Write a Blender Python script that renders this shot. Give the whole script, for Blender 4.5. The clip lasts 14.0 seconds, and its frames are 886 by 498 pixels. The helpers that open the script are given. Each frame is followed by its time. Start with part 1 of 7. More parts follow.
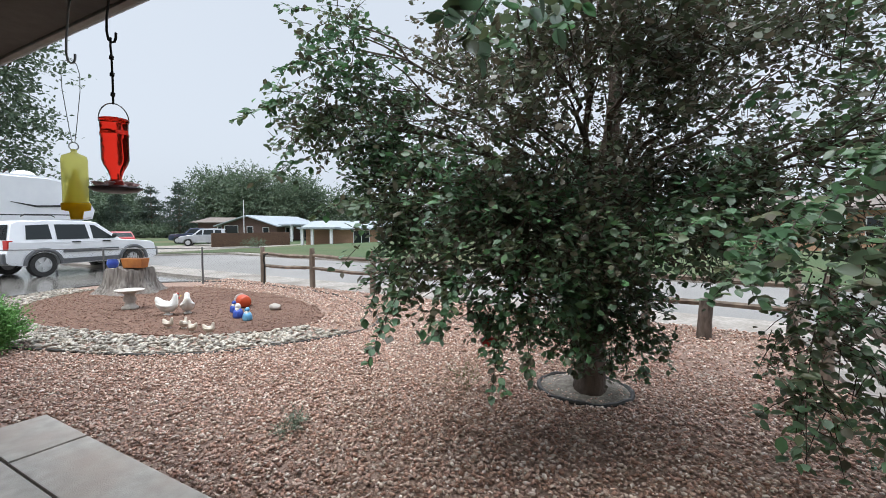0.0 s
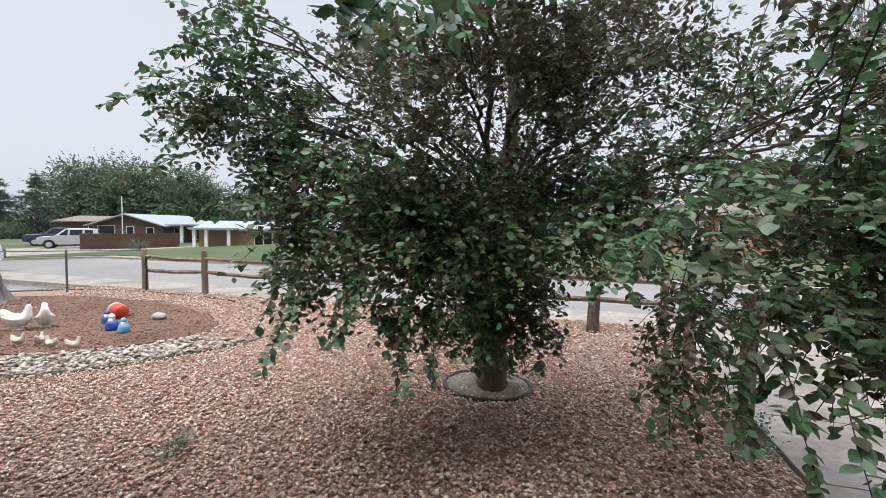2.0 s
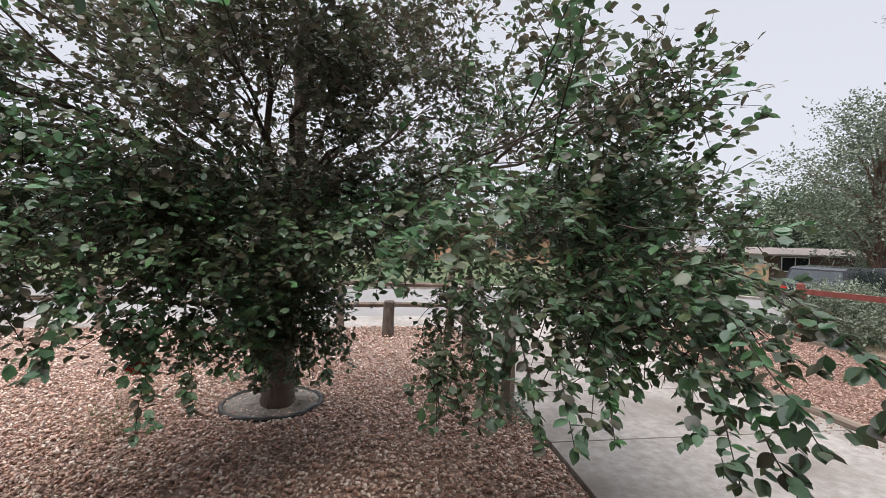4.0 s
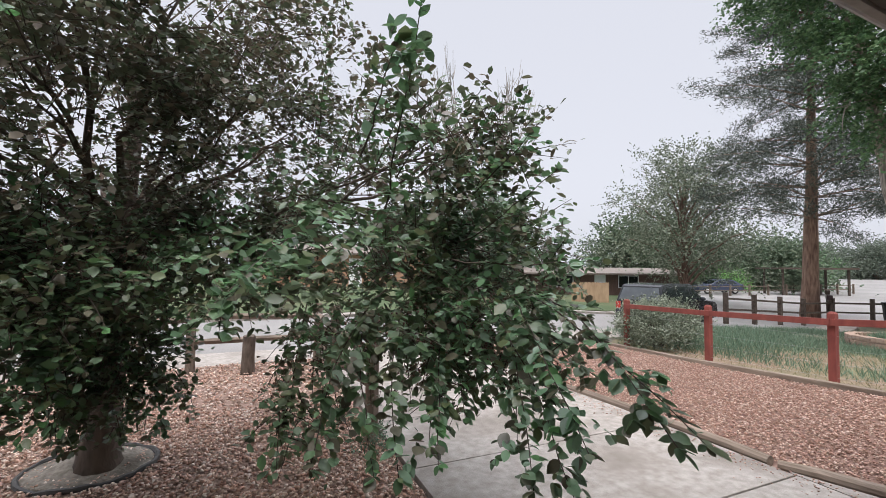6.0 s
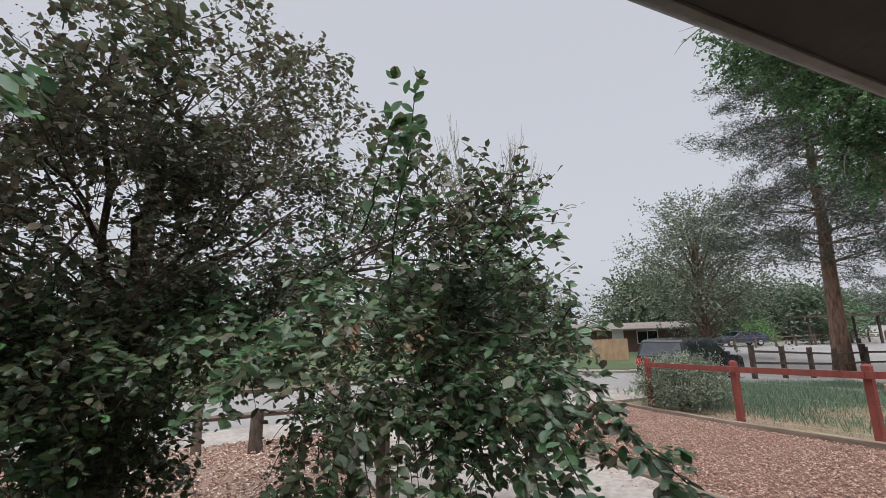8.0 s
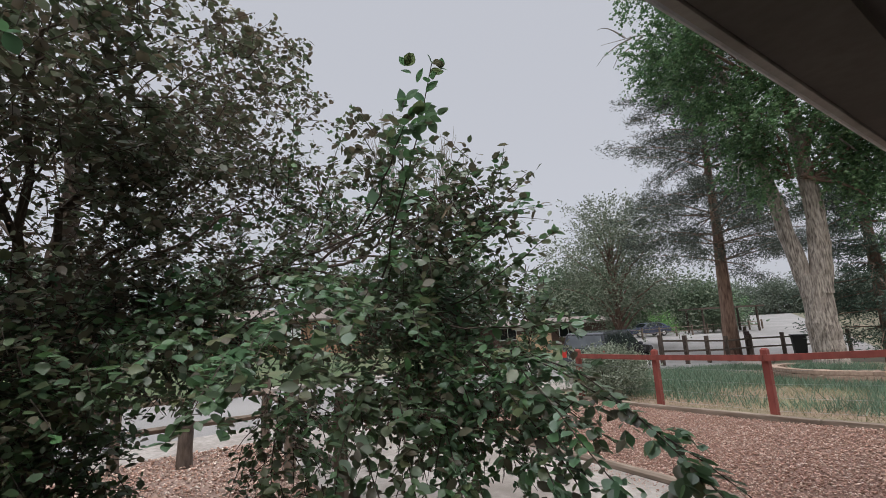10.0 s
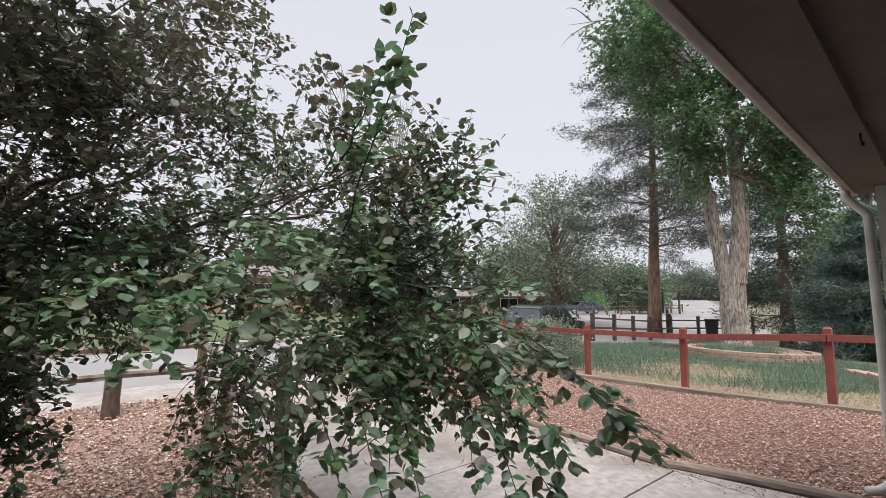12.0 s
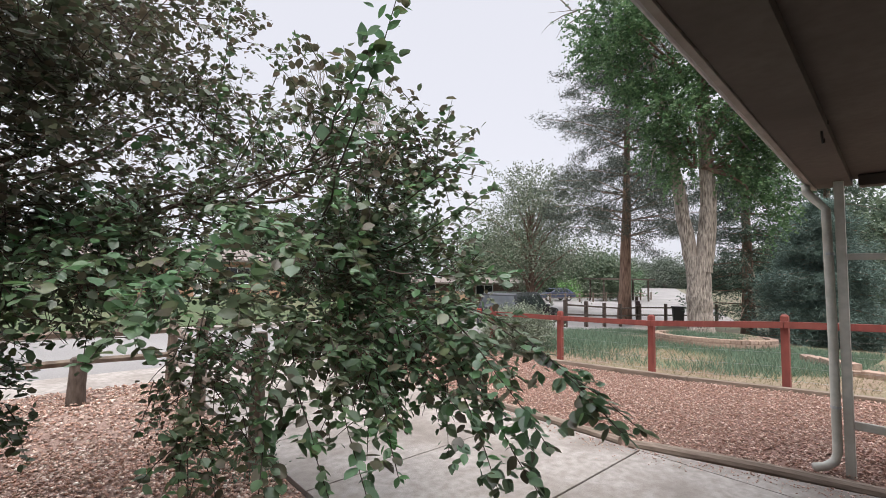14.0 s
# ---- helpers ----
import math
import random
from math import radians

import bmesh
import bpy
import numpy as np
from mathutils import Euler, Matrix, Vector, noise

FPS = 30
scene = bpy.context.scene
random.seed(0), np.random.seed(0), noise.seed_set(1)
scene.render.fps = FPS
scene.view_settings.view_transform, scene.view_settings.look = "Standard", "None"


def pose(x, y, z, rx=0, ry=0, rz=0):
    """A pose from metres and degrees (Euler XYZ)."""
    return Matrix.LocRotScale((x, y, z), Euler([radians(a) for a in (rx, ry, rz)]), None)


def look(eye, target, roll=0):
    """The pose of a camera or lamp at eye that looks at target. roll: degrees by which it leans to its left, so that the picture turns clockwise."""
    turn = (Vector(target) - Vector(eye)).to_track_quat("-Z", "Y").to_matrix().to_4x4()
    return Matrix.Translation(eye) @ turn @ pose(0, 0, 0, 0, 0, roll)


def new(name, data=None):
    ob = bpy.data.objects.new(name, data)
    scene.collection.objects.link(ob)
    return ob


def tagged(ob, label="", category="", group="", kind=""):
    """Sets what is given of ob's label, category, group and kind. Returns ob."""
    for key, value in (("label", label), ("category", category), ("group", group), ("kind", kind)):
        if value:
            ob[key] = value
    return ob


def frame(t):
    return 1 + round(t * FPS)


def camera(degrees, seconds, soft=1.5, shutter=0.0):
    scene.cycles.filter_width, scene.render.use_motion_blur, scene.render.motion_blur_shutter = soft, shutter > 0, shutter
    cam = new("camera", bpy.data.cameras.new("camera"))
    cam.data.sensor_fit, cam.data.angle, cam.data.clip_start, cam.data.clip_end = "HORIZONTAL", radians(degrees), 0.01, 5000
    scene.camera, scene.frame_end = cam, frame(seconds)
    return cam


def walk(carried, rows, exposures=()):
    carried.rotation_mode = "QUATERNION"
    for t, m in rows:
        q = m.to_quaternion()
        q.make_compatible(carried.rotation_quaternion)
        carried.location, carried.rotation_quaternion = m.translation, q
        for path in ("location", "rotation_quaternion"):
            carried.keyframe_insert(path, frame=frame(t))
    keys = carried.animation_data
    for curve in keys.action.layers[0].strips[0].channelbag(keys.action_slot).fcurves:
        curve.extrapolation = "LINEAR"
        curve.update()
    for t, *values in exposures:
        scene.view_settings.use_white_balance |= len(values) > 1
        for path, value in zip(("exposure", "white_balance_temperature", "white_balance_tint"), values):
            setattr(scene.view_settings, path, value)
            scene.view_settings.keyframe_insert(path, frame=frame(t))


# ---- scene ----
cam = camera(90.9, 14.0, soft=0.65)
PATH = [
    (0, (-0.165, -0.118, 1.476), (-2.588, 4.245, 1.185), 0.25),
    (0.5, (-0.162, -0.105, 1.479), (-2.440, 4.336, 1.183), 0.36),
    (1, (-0.157, -0.094, 1.479), (-2.295, 4.417, 1.193), 0.52),
    (1.5, (-0.152, -0.099, 1.480), (-2.012, 4.534, 1.202), 0.61),
    (2, (-0.136, -0.093, 1.479), (-1.619, 4.675, 1.218), 0.76),
    (2.5, (-0.113, -0.082, 1.466), (-1.074, 4.820, 1.244), 1.07),
    (3, (-0.072, -0.043, 1.439), (-0.545, 4.931, 1.274), 1.17),
    (3.5, (-0.044, -0.012, 1.426), (0.003, 4.986, 1.296), 1.26),
    (4, (-0.014, -0.002, 1.419), (0.675, 4.949, 1.327), 1.43),
    (4.2, (0.003, 0.001, 1.414), (0.989, 4.902, 1.333), 1.56),
    (6.3, (0.130, -0.102, 1.496), (2.149, 4.457, 1.868), 0.06),
    (6.5, (0.139, -0.099, 1.513), (2.151, 4.440, 2.097), -0.41),
    (7, (0.142, -0.106, 1.516), (2.114, 4.401, 2.411), -0.89),
    (7.2, (0.146, -0.111, 1.509), (2.038, 4.431, 2.398), -1.17),
    (9.3, (0.098, -0.039, 1.506), (2.078, 4.456, 2.444), -3.51),
    (9.5, (0.041, -0.012, 1.508), (2.216, 4.395, 2.428), -3.70),
    (10, (-0.084, 0.038, 1.507), (2.515, 4.224, 2.359), -3.23),
    (10.5, (-0.133, 0.038, 1.492), (2.777, 4.038, 2.223), -2.53),
    (11, (-0.148, 0.056, 1.472), (2.903, 3.975, 2.052), -0.71),
    (11.5, (-0.146, 0.038, 1.482), (2.919, 3.954, 2.004), -0.36),
    (12, (-0.141, 0.042, 1.470), (2.955, 3.939, 1.952), 0.39),
    (12.5, (-0.142, 0.053, 1.457), (3.060, 3.867, 1.908), 1.09),
    (13, (-0.151, 0.048, 1.470), (3.134, 3.797, 1.870), 1.14),
    (13.5, (-0.151, 0.042, 1.470), (3.152, 3.779, 1.834), 1.14),
    (14, (-0.161, 0.037, 1.471), (3.150, 3.769, 1.800), 0.90),
]
walk(cam, [(t, look(eye, target, roll)) for t, eye, target, roll in PATH],
     exposures=[(0.0, 0.12, 6150, 5), (2.0, 0.14, 6400, 8), (4.2, 0.14, 6500, 11), (6.5, 0.17, 6500, 11), (7.2, 0.02, 6500, 10), (9.4, -0.38, 6500, 10), (10.2, -0.26, 6500, 10), (10.8, -0.05, 6550, 11), (11.6, 0.12, 6600, 12), (14.0, 0.26, 6600, 12)])

# ---- sky and sun: a bright overcast evening ----
world = bpy.data.worlds.new("world")
scene.world = world
world.use_nodes = True
_n, _l = world.node_tree.nodes, world.node_tree.links
_n.clear()
_sky = _n.new("ShaderNodeTexSky")
_sky.sky_type, _sky.sun_disc = "NISHITA", False
_sky.sun_elevation, _sky.sun_rotation = radians(62), radians(212)
_sky.air_density, _sky.dust_density, _sky.ozone_density = 1.0, 4.0, 1.0
_grey = _n.new("ShaderNodeHueSaturation")
_grey.inputs["Saturation"].default_value = 0.30
_cloud = _n.new("ShaderNodeMix")
_cloud.data_type = "RGBA"
_cloud.inputs["Factor"].default_value = 0.75
_cloud.inputs["B"].default_value = (6.3, 6.5, 7.2, 1)
_co = _n.new("ShaderNodeTexCoord")
_sep = _n.new("ShaderNodeSeparateXYZ")
_zen = _n.new("ShaderNodeMapRange")          # an overcast sky is brightest overhead
_zen.interpolation_type = "SMOOTHSTEP"
_zen.inputs["From Min"].default_value, _zen.inputs["From Max"].default_value = 0.68, 0.97
_zen.inputs["To Min"].default_value, _zen.inputs["To Max"].default_value = 1.04, 5.6
_mul = _n.new("ShaderNodeVectorMath")
_mul.operation = "SCALE"
_bg = _n.new("ShaderNodeBackground")
_bg.inputs["Strength"].default_value = 0.12
_out = _n.new("ShaderNodeOutputWorld")
_l.new(_sky.outputs["Color"], _grey.inputs["Color"])
_l.new(_grey.outputs["Color"], _cloud.inputs["A"])
_l.new(_co.outputs["Generated"], _sep.inputs["Vector"])
_l.new(_sep.outputs["Z"], _zen.inputs["Value"])
_l.new(_cloud.outputs["Result"], _mul.inputs[0])
_l.new(_zen.outputs["Result"], _mul.inputs["Scale"])
_l.new(_mul.outputs["Vector"], _bg.inputs["Color"])
_l.new(_bg.outputs["Background"], _out.inputs["Surface"])
_sun = bpy.data.lights.new("sun", "SUN")
_sun.energy, _sun.angle, _sun.color = 1.5, radians(45), (1.0, 0.92, 0.8)
new("sun", _sun).matrix_world = look((-5, -8, 18), (0, 0, 0))


# ---- materials ----
def mat(name, c1, c2=None, scale=8.0, rough=0.8, bump=0.0, metal=0.0, c3=None, big=0.6, detail=6.0,
        stretch=(1, 1, 1), island=0.0, obj=0.0, coat=0.0, spec=0.5, trans=0.0, alpha=1.0, bump_scale=None):
    """Two noises mix the colours: c1 to c2 in the grain, and c3 in larger blotches."""
    m = bpy.data.materials.new(name)
    m.use_nodes = True
    n, l = m.node_tree.nodes, m.node_tree.links
    b = n["Principled BSDF"]
    b.inputs["Roughness"].default_value, b.inputs["Metallic"].default_value = rough, metal
    b.inputs["Specular IOR Level"].default_value = spec
    b.inputs["Coat Weight"].default_value = coat
    b.inputs["Transmission Weight"].default_value = trans
    b.inputs["Alpha"].default_value = alpha
    co = n.new("ShaderNodeTexCoord")
    mp = n.new("ShaderNodeMapping")
    mp.inputs["Scale"].default_value = stretch
    l.new(co.outputs["Object"], mp.inputs["Vector"])
    fine = n.new("ShaderNodeTexNoise")
    fine.inputs["Scale"].default_value, fine.inputs["Detail"].default_value = scale, detail
    l.new(mp.outputs["Vector"], fine.inputs["Vector"])
    ramp = n.new("ShaderNodeValToRGB")
    ramp.color_ramp.elements[0].position, ramp.color_ramp.elements[1].position = 0.34, 0.66
    ramp.color_ramp.elements[0].color = (*c1, 1)
    ramp.color_ramp.elements[1].color = (*(c2 or c1), 1)
    l.new(fine.outputs["Fac"], ramp.inputs["Fac"])
    col = ramp.outputs["Color"]
    if c3:
        wide = n.new("ShaderNodeTexNoise")
        wide.inputs["Scale"].default_value, wide.inputs["Detail"].default_value = big, 4.0
        l.new(mp.outputs["Vector"], wide.inputs["Vector"])
        r2 = n.new("ShaderNodeMapRange")
        r2.inputs["From Min"].default_value, r2.inputs["From Max"].default_value = 0.45, 0.7
        l.new(wide.outputs["Fac"], r2.inputs["Value"])
        mx = n.new("ShaderNodeMix")
        mx.data_type = "RGBA"
        mx.inputs["B"].default_value = (*c3, 1)
        l.new(r2.outputs["Result"], mx.inputs["Factor"])
        l.new(col, mx.inputs["A"])
        col = mx.outputs["Result"]
    if island or obj:
        if island:
            src = n.new("ShaderNodeNewGeometry").outputs["Random Per Island"]
        else:
            src = n.new("ShaderNodeObjectInfo").outputs["Random"]
        amount = island or obj
        mr = n.new("ShaderNodeMapRange")
        mr.inputs["To Min"].default_value, mr.inputs["To Max"].default_value = 1 - amount, 1 + amount
        l.new(src, mr.inputs["Value"])
        hs = n.new("ShaderNodeHueSaturation")
        l.new(mr.outputs["Result"], hs.inputs["Value"])
        l.new(col, hs.inputs["Color"])
        col = hs.outputs["Color"]
    l.new(col, b.inputs["Base Color"])
    if bump:
        bp = n.new("ShaderNodeBump")
        bp.inputs["Strength"].default_value, bp.inputs["Distance"].default_value = bump, 0.02
        src = fine
        if bump_scale:
            src = n.new("ShaderNodeTexNoise")
            src.inputs["Scale"].default_value, src.inputs["Detail"].default_value = bump_scale, 5.0
            l.new(mp.outputs["Vector"], src.inputs["Vector"])
        l.new(src.outputs["Fac"], bp.inputs["Height"])
        l.new(bp.outputs["Normal"], b.inputs["Normal"])
    return m


def ramp_mat(name, colours, rough=0.85, island=True, bump=0.3, scale=40.0, spec=0.4):
    """Pieces that each take one of several colours, with a fine grain."""
    m = bpy.data.materials.new(name)
    m.use_nodes = True
    n, l = m.node_tree.nodes, m.node_tree.links
    b = n["Principled BSDF"]
    b.inputs["Roughness"].default_value, b.inputs["Specular IOR Level"].default_value = rough, spec
    src = (n.new("ShaderNodeNewGeometry").outputs["Random Per Island"] if island
           else n.new("ShaderNodeObjectInfo").outputs["Random"])
    ramp = n.new("ShaderNodeValToRGB")
    ramp.color_ramp.interpolation = "CONSTANT"
    for i, c in enumerate(colours):
        e = ramp.color_ramp.elements[i] if i < 2 else ramp.color_ramp.elements.new(0.999)
        e.position = i / len(colours)
        e.color = (*c, 1)
    l.new(src, ramp.inputs["Fac"])
    co = n.new("ShaderNodeTexCoord")
    no = n.new("ShaderNodeTexNoise")
    no.inputs["Scale"].default_value, no.inputs["Detail"].default_value = scale, 4.0
    l.new(co.outputs["Object"], no.inputs["Vector"])
    mr = n.new("ShaderNodeMapRange")
    mr.inputs["From Min"].default_value, mr.inputs["From Max"].default_value = 0.3, 0.7
    mr.inputs["To Min"].default_value, mr.inputs["To Max"].default_value = 0.72, 1.2
    l.new(no.outputs["Fac"], mr.inputs["Value"])
    hs = n.new("ShaderNodeHueSaturation")
    l.new(mr.outputs["Result"], hs.inputs["Value"])
    l.new(ramp.outputs["Color"], hs.inputs["Color"])
    l.new(hs.outputs["Color"], b.inputs["Base Color"])
    if bump:
        bp = n.new("ShaderNodeBump")
        bp.inputs["Strength"].default_value, bp.inputs["Distance"].default_value = bump, 0.01
        l.new(no.outputs["Fac"], bp.inputs["Height"])
        l.new(bp.outputs["Normal"], b.inputs["Normal"])
    return m


def leaf_mat(name, colours, rough=0.45, trans=0.25, spec=0.5, tint=None):
    """Leaves: a colour for each leaf, a little light passing through."""
    m = ramp_mat(name, colours, rough=rough, bump=0.0, scale=9.0, spec=spec)
    n, l = m.node_tree.nodes, m.node_tree.links
    b = n["Principled BSDF"]
    tr = n.new("ShaderNodeBsdfTranslucent")
    src = b.inputs["Base Color"].links[0].from_socket
    if tint:
        # whole shoots turn another colour here and there
        co = n.new("ShaderNodeTexCoord")
        no = n.new("ShaderNodeTexNoise")
        no.inputs["Scale"].default_value, no.inputs["Detail"].default_value = 2.6, 3.0
        l.new(co.outputs["Object"], no.inputs["Vector"])
        mr = n.new("ShaderNodeMapRange")
        mr.inputs["From Min"].default_value, mr.inputs["From Max"].default_value = 0.44, 0.64
        mr.inputs["To Max"].default_value = 0.45
        l.new(no.outputs["Fac"], mr.inputs["Value"])
        tm = n.new("ShaderNodeMix")
        tm.data_type = "RGBA"
        tm.inputs["B"].default_value = (*tint, 1)
        l.new(mr.outputs["Result"], tm.inputs["Factor"])
        l.new(src, tm.inputs["A"])
        src = tm.outputs["Result"]
        l.new(src, b.inputs["Base Color"])
    l.new(src, tr.inputs["Color"])
    mx = n.new("ShaderNodeMixShader")
    mx.inputs["Fac"].default_value = trans
    l.new(b.outputs["BSDF"], mx.inputs[1])
    l.new(tr.outputs["BSDF"], mx.inputs[2])
    l.new(mx.outputs["Shader"], n["Material Output"].inputs["Surface"])
    return m


def glass_mat(name, tint, rough=0.05, trans=1.0, ior=1.45):
    m = bpy.data.materials.new(name)
    m.use_nodes = True
    b = m.node_tree.nodes["Principled BSDF"]
    b.inputs["Base Color"].default_value = (*tint, 1)
    b.inputs["Roughness"].default_value, b.inputs["IOR"].default_value = rough, ior
    b.inputs["Transmission Weight"].default_value = trans
    return m


M_CONCRETE = mat("concrete", (0.235, 0.21, 0.185), (0.345, 0.315, 0.285), 14, 0.8, 0.25, c3=(0.17, 0.145, 0.122), big=1.3, bump_scale=90)
M_WETCONCRETE = mat("wet_concrete", (0.15, 0.14, 0.13), (0.21, 0.2, 0.185), 10, 0.14, 0.04, c3=(0.085, 0.08, 0.072), big=0.45)
M_ASPHALT = mat("asphalt", (0.185, 0.178, 0.172), (0.24, 0.232, 0.225), 60, 0.8, 0.2, c3=(0.265, 0.255, 0.245), big=0.25, spec=0.2)
M_SUBSOIL = mat("gravel_bed", (0.17, 0.11, 0.085), (0.38, 0.27, 0.215), 45, 0.95, 0.8, c3=(0.25, 0.16, 0.125), big=0.7)
M_MULCH = mat("bark_mulch", (0.10, 0.055, 0.038), (0.2, 0.115, 0.08), 30, 0.95, 0.9, c3=(0.11, 0.058, 0.04), big=0.8)
M_GRASSGROUND = mat("lawn_soil", (0.07, 0.078, 0.045), (0.13, 0.125, 0.075), 12, 0.95, 0.6, c3=(0.17, 0.14, 0.10), big=0.5)
M_LAWNSOIL = mat("lawn_bed_soil", (0.16, 0.11, 0.075), (0.27, 0.2, 0.14), 14, 0.95, 0.6, c3=(0.13, 0.15, 0.07), big=0.5)
M_FARLAWN = mat("mown_lawn", (0.06, 0.085, 0.045), (0.09, 0.12, 0.062), 18, 0.95, 0.5, c3=(0.13, 0.125, 0.075), big=0.15, spec=0.1)
M_JOINT = mat("joint_dirt", (0.05, 0.042, 0.035), (0.10, 0.085, 0.07), 30, 0.95, 0.4)
M_PATIO = mat("porch_concrete", (0.34, 0.31, 0.27), (0.44, 0.40, 0.355), 9, 0.8, 0.15, c3=(0.36, 0.29, 0.24), big=1.6, bump_scale=120)
M_GRAVEL = ramp_mat("gravel_stone", [(0.46, 0.29, 0.22), (0.58, 0.4, 0.32), (0.36, 0.21, 0.155), (0.66, 0.52, 0.43), (0.5, 0.36, 0.29), (0.72, 0.61, 0.53), (0.3, 0.2, 0.165), (0.54, 0.34, 0.26)])
M_GRAVELPIECE = ramp_mat("gravel_piece", [(0.46, 0.29, 0.22), (0.58, 0.4, 0.32), (0.36, 0.21, 0.155), (0.66, 0.52, 0.43), (0.5, 0.36, 0.29), (0.72, 0.61, 0.53)], island=False)
M_CHIP = ramp_mat("bark_chip", [(0.165, 0.095, 0.068), (0.21, 0.13, 0.095), (0.14, 0.08, 0.056), (0.28, 0.185, 0.14), (0.18, 0.105, 0.075), (0.17, 0.085, 0.058)])
M_STRIPBED = mat("red_gravel_bed", (0.13, 0.075, 0.058), (0.26, 0.16, 0.125), 45, 0.95, 0.8, c3=(0.19, 0.11, 0.085), big=0.7)
M_REDGRAVEL = ramp_mat("red_gravel_stone", [(0.36, 0.215, 0.165), (0.44, 0.285, 0.225), (0.29, 0.165, 0.128), (0.53, 0.40, 0.33), (0.38, 0.255, 0.20)])
M_FRUIT = mat("crab_apple_skin", (0.07, 0.032, 0.024), (0.13, 0.07, 0.045), 60, 0.4)
M_EDGING = mat("plastic_edging", (0.03, 0.03, 0.028), (0.06, 0.055, 0.05), 20, 0.6)
M_SANDSOIL = mat("sandy_soil", (0.15, 0.13, 0.108), (0.27, 0.24, 0.2), 25, 0.95, 0.8, c3=(0.10, 0.085, 0.065), big=5)
M_RIVER = ramp_mat("river_rock", [(0.47, 0.425, 0.36), (0.37, 0.335, 0.285), (0.56, 0.515, 0.445), (0.29, 0.265, 0.23), (0.43, 0.375, 0.305), (0.51, 0.46, 0.395), (0.24, 0.215, 0.185)])
M_FENCEWOOD = mat("weathered_rail", (0.10, 0.075, 0.055), (0.23, 0.18, 0.14), 6, 0.9, 0.6, stretch=(1, 1, 0.25), c3=(0.14, 0.11, 0.09), big=2)
M_REDPAINT = mat("red_fence_paint", (0.18, 0.042, 0.034), (0.26, 0.066, 0.05), 10, 0.75, 0.3, stretch=(1, 1, 0.4), c3=(0.2, 0.062, 0.045), big=1.5)
M_DARKWOOD = mat("dark_fence_wood", (0.06, 0.045, 0.035), (0.10, 0.075, 0.06), 9, 0.85, 0.3)
M_BARK = mat("crabapple_bark", (0.055, 0.04, 0.032), (0.14, 0.11, 0.09), 14, 0.95, 0.9, stretch=(1.5, 1.5, 0.5), c3=(0.1, 0.07, 0.05), big=3)
M_TWIG = mat("twig", (0.035, 0.027, 0.021), (0.07, 0.05, 0.038), 20, 0.9)
M_COTTONBARK = mat("cottonwood_bark", (0.10, 0.082, 0.07), (0.43, 0.38, 0.33), 7, 0.95, 1.0, stretch=(3.6, 3.6, 0.7), c3=(0.36, 0.31, 0.27), big=0.5, bump_scale=9)
M_PINEBARK = mat("pine_bark", (0.10, 0.06, 0.045), (0.24, 0.16, 0.12), 6, 0.95, 1.0, stretch=(2, 2, 0.35), c3=(0.16, 0.11, 0.09), big=1)
M_LEAF = leaf_mat("crabapple_leaf", [(0.077, 0.167, 0.070), (0.097, 0.200, 0.088), (0.069, 0.141, 0.066), (0.134, 0.244, 0.135), (0.081, 0.162, 0.079), (0.122, 0.162, 0.070), (0.094, 0.222, 0.079), (0.110, 0.108, 0.066), (0.069, 0.124, 0.066), (0.097, 0.092, 0.058), (0.113, 0.211, 0.117), (0.166, 0.270, 0.168)], rough=0.4, trans=0.36, spec=0.7, tint=(0.135, 0.11, 0.068))
M_OLDLEAF = leaf_mat("older_crabapple_leaf", [(0.098, 0.128, 0.071), (0.138, 0.177, 0.098), (0.144, 0.122, 0.081), (0.167, 0.201, 0.132), (0.109, 0.104, 0.069), (0.121, 0.171, 0.086), (0.172, 0.140, 0.092), (0.092, 0.122, 0.069)], rough=0.4, trans=0.28, spec=0.7, tint=(0.13, 0.09, 0.065))
M_COTTONLEAF = leaf_mat("cottonwood_leaf", [(0.095, 0.19, 0.085), (0.125, 0.23, 0.10), (0.075, 0.145, 0.072), (0.17, 0.265, 0.135)], trans=0.42)
# far foliage: distance haze is mixed into these lighter, greyer leaf colours
M_HAZEDFARLEAF = leaf_mat("hazed_far_leaf", [(0.105, 0.15, 0.095), (0.13, 0.18, 0.11), (0.085, 0.125, 0.08), (0.16, 0.20, 0.13)], rough=0.7)
M_NEEDLE = leaf_mat("needles", [(0.045, 0.08, 0.055), (0.06, 0.10, 0.068), (0.035, 0.065, 0.045), (0.075, 0.115, 0.08)], rough=0.7, trans=0.1)
M_SPRUCE = leaf_mat("blue_spruce_needles", [(0.10, 0.16, 0.135), (0.125, 0.19, 0.165), (0.08, 0.125, 0.105)], rough=0.7, trans=0.1)
M_GRASS = leaf_mat("grass_blade", [(0.12, 0.2, 0.13), (0.155, 0.235, 0.16), (0.10, 0.165, 0.11), (0.19, 0.245, 0.165)], rough=0.6)
M_DRYGRASS = leaf_mat("dry_grass", [(0.33, 0.27, 0.17), (0.25, 0.22, 0.12), (0.40, 0.34, 0.24), (0.16, 0.17, 0.08)], rough=0.8)
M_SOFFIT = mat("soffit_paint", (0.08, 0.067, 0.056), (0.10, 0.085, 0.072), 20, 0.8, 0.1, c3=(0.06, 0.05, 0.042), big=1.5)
M_FASCIA = mat("fascia_paint", (0.26, 0.24, 0.215), (0.32, 0.295, 0.265), 16, 0.65, 0.2, c3=(0.2, 0.175, 0.15), big=3)
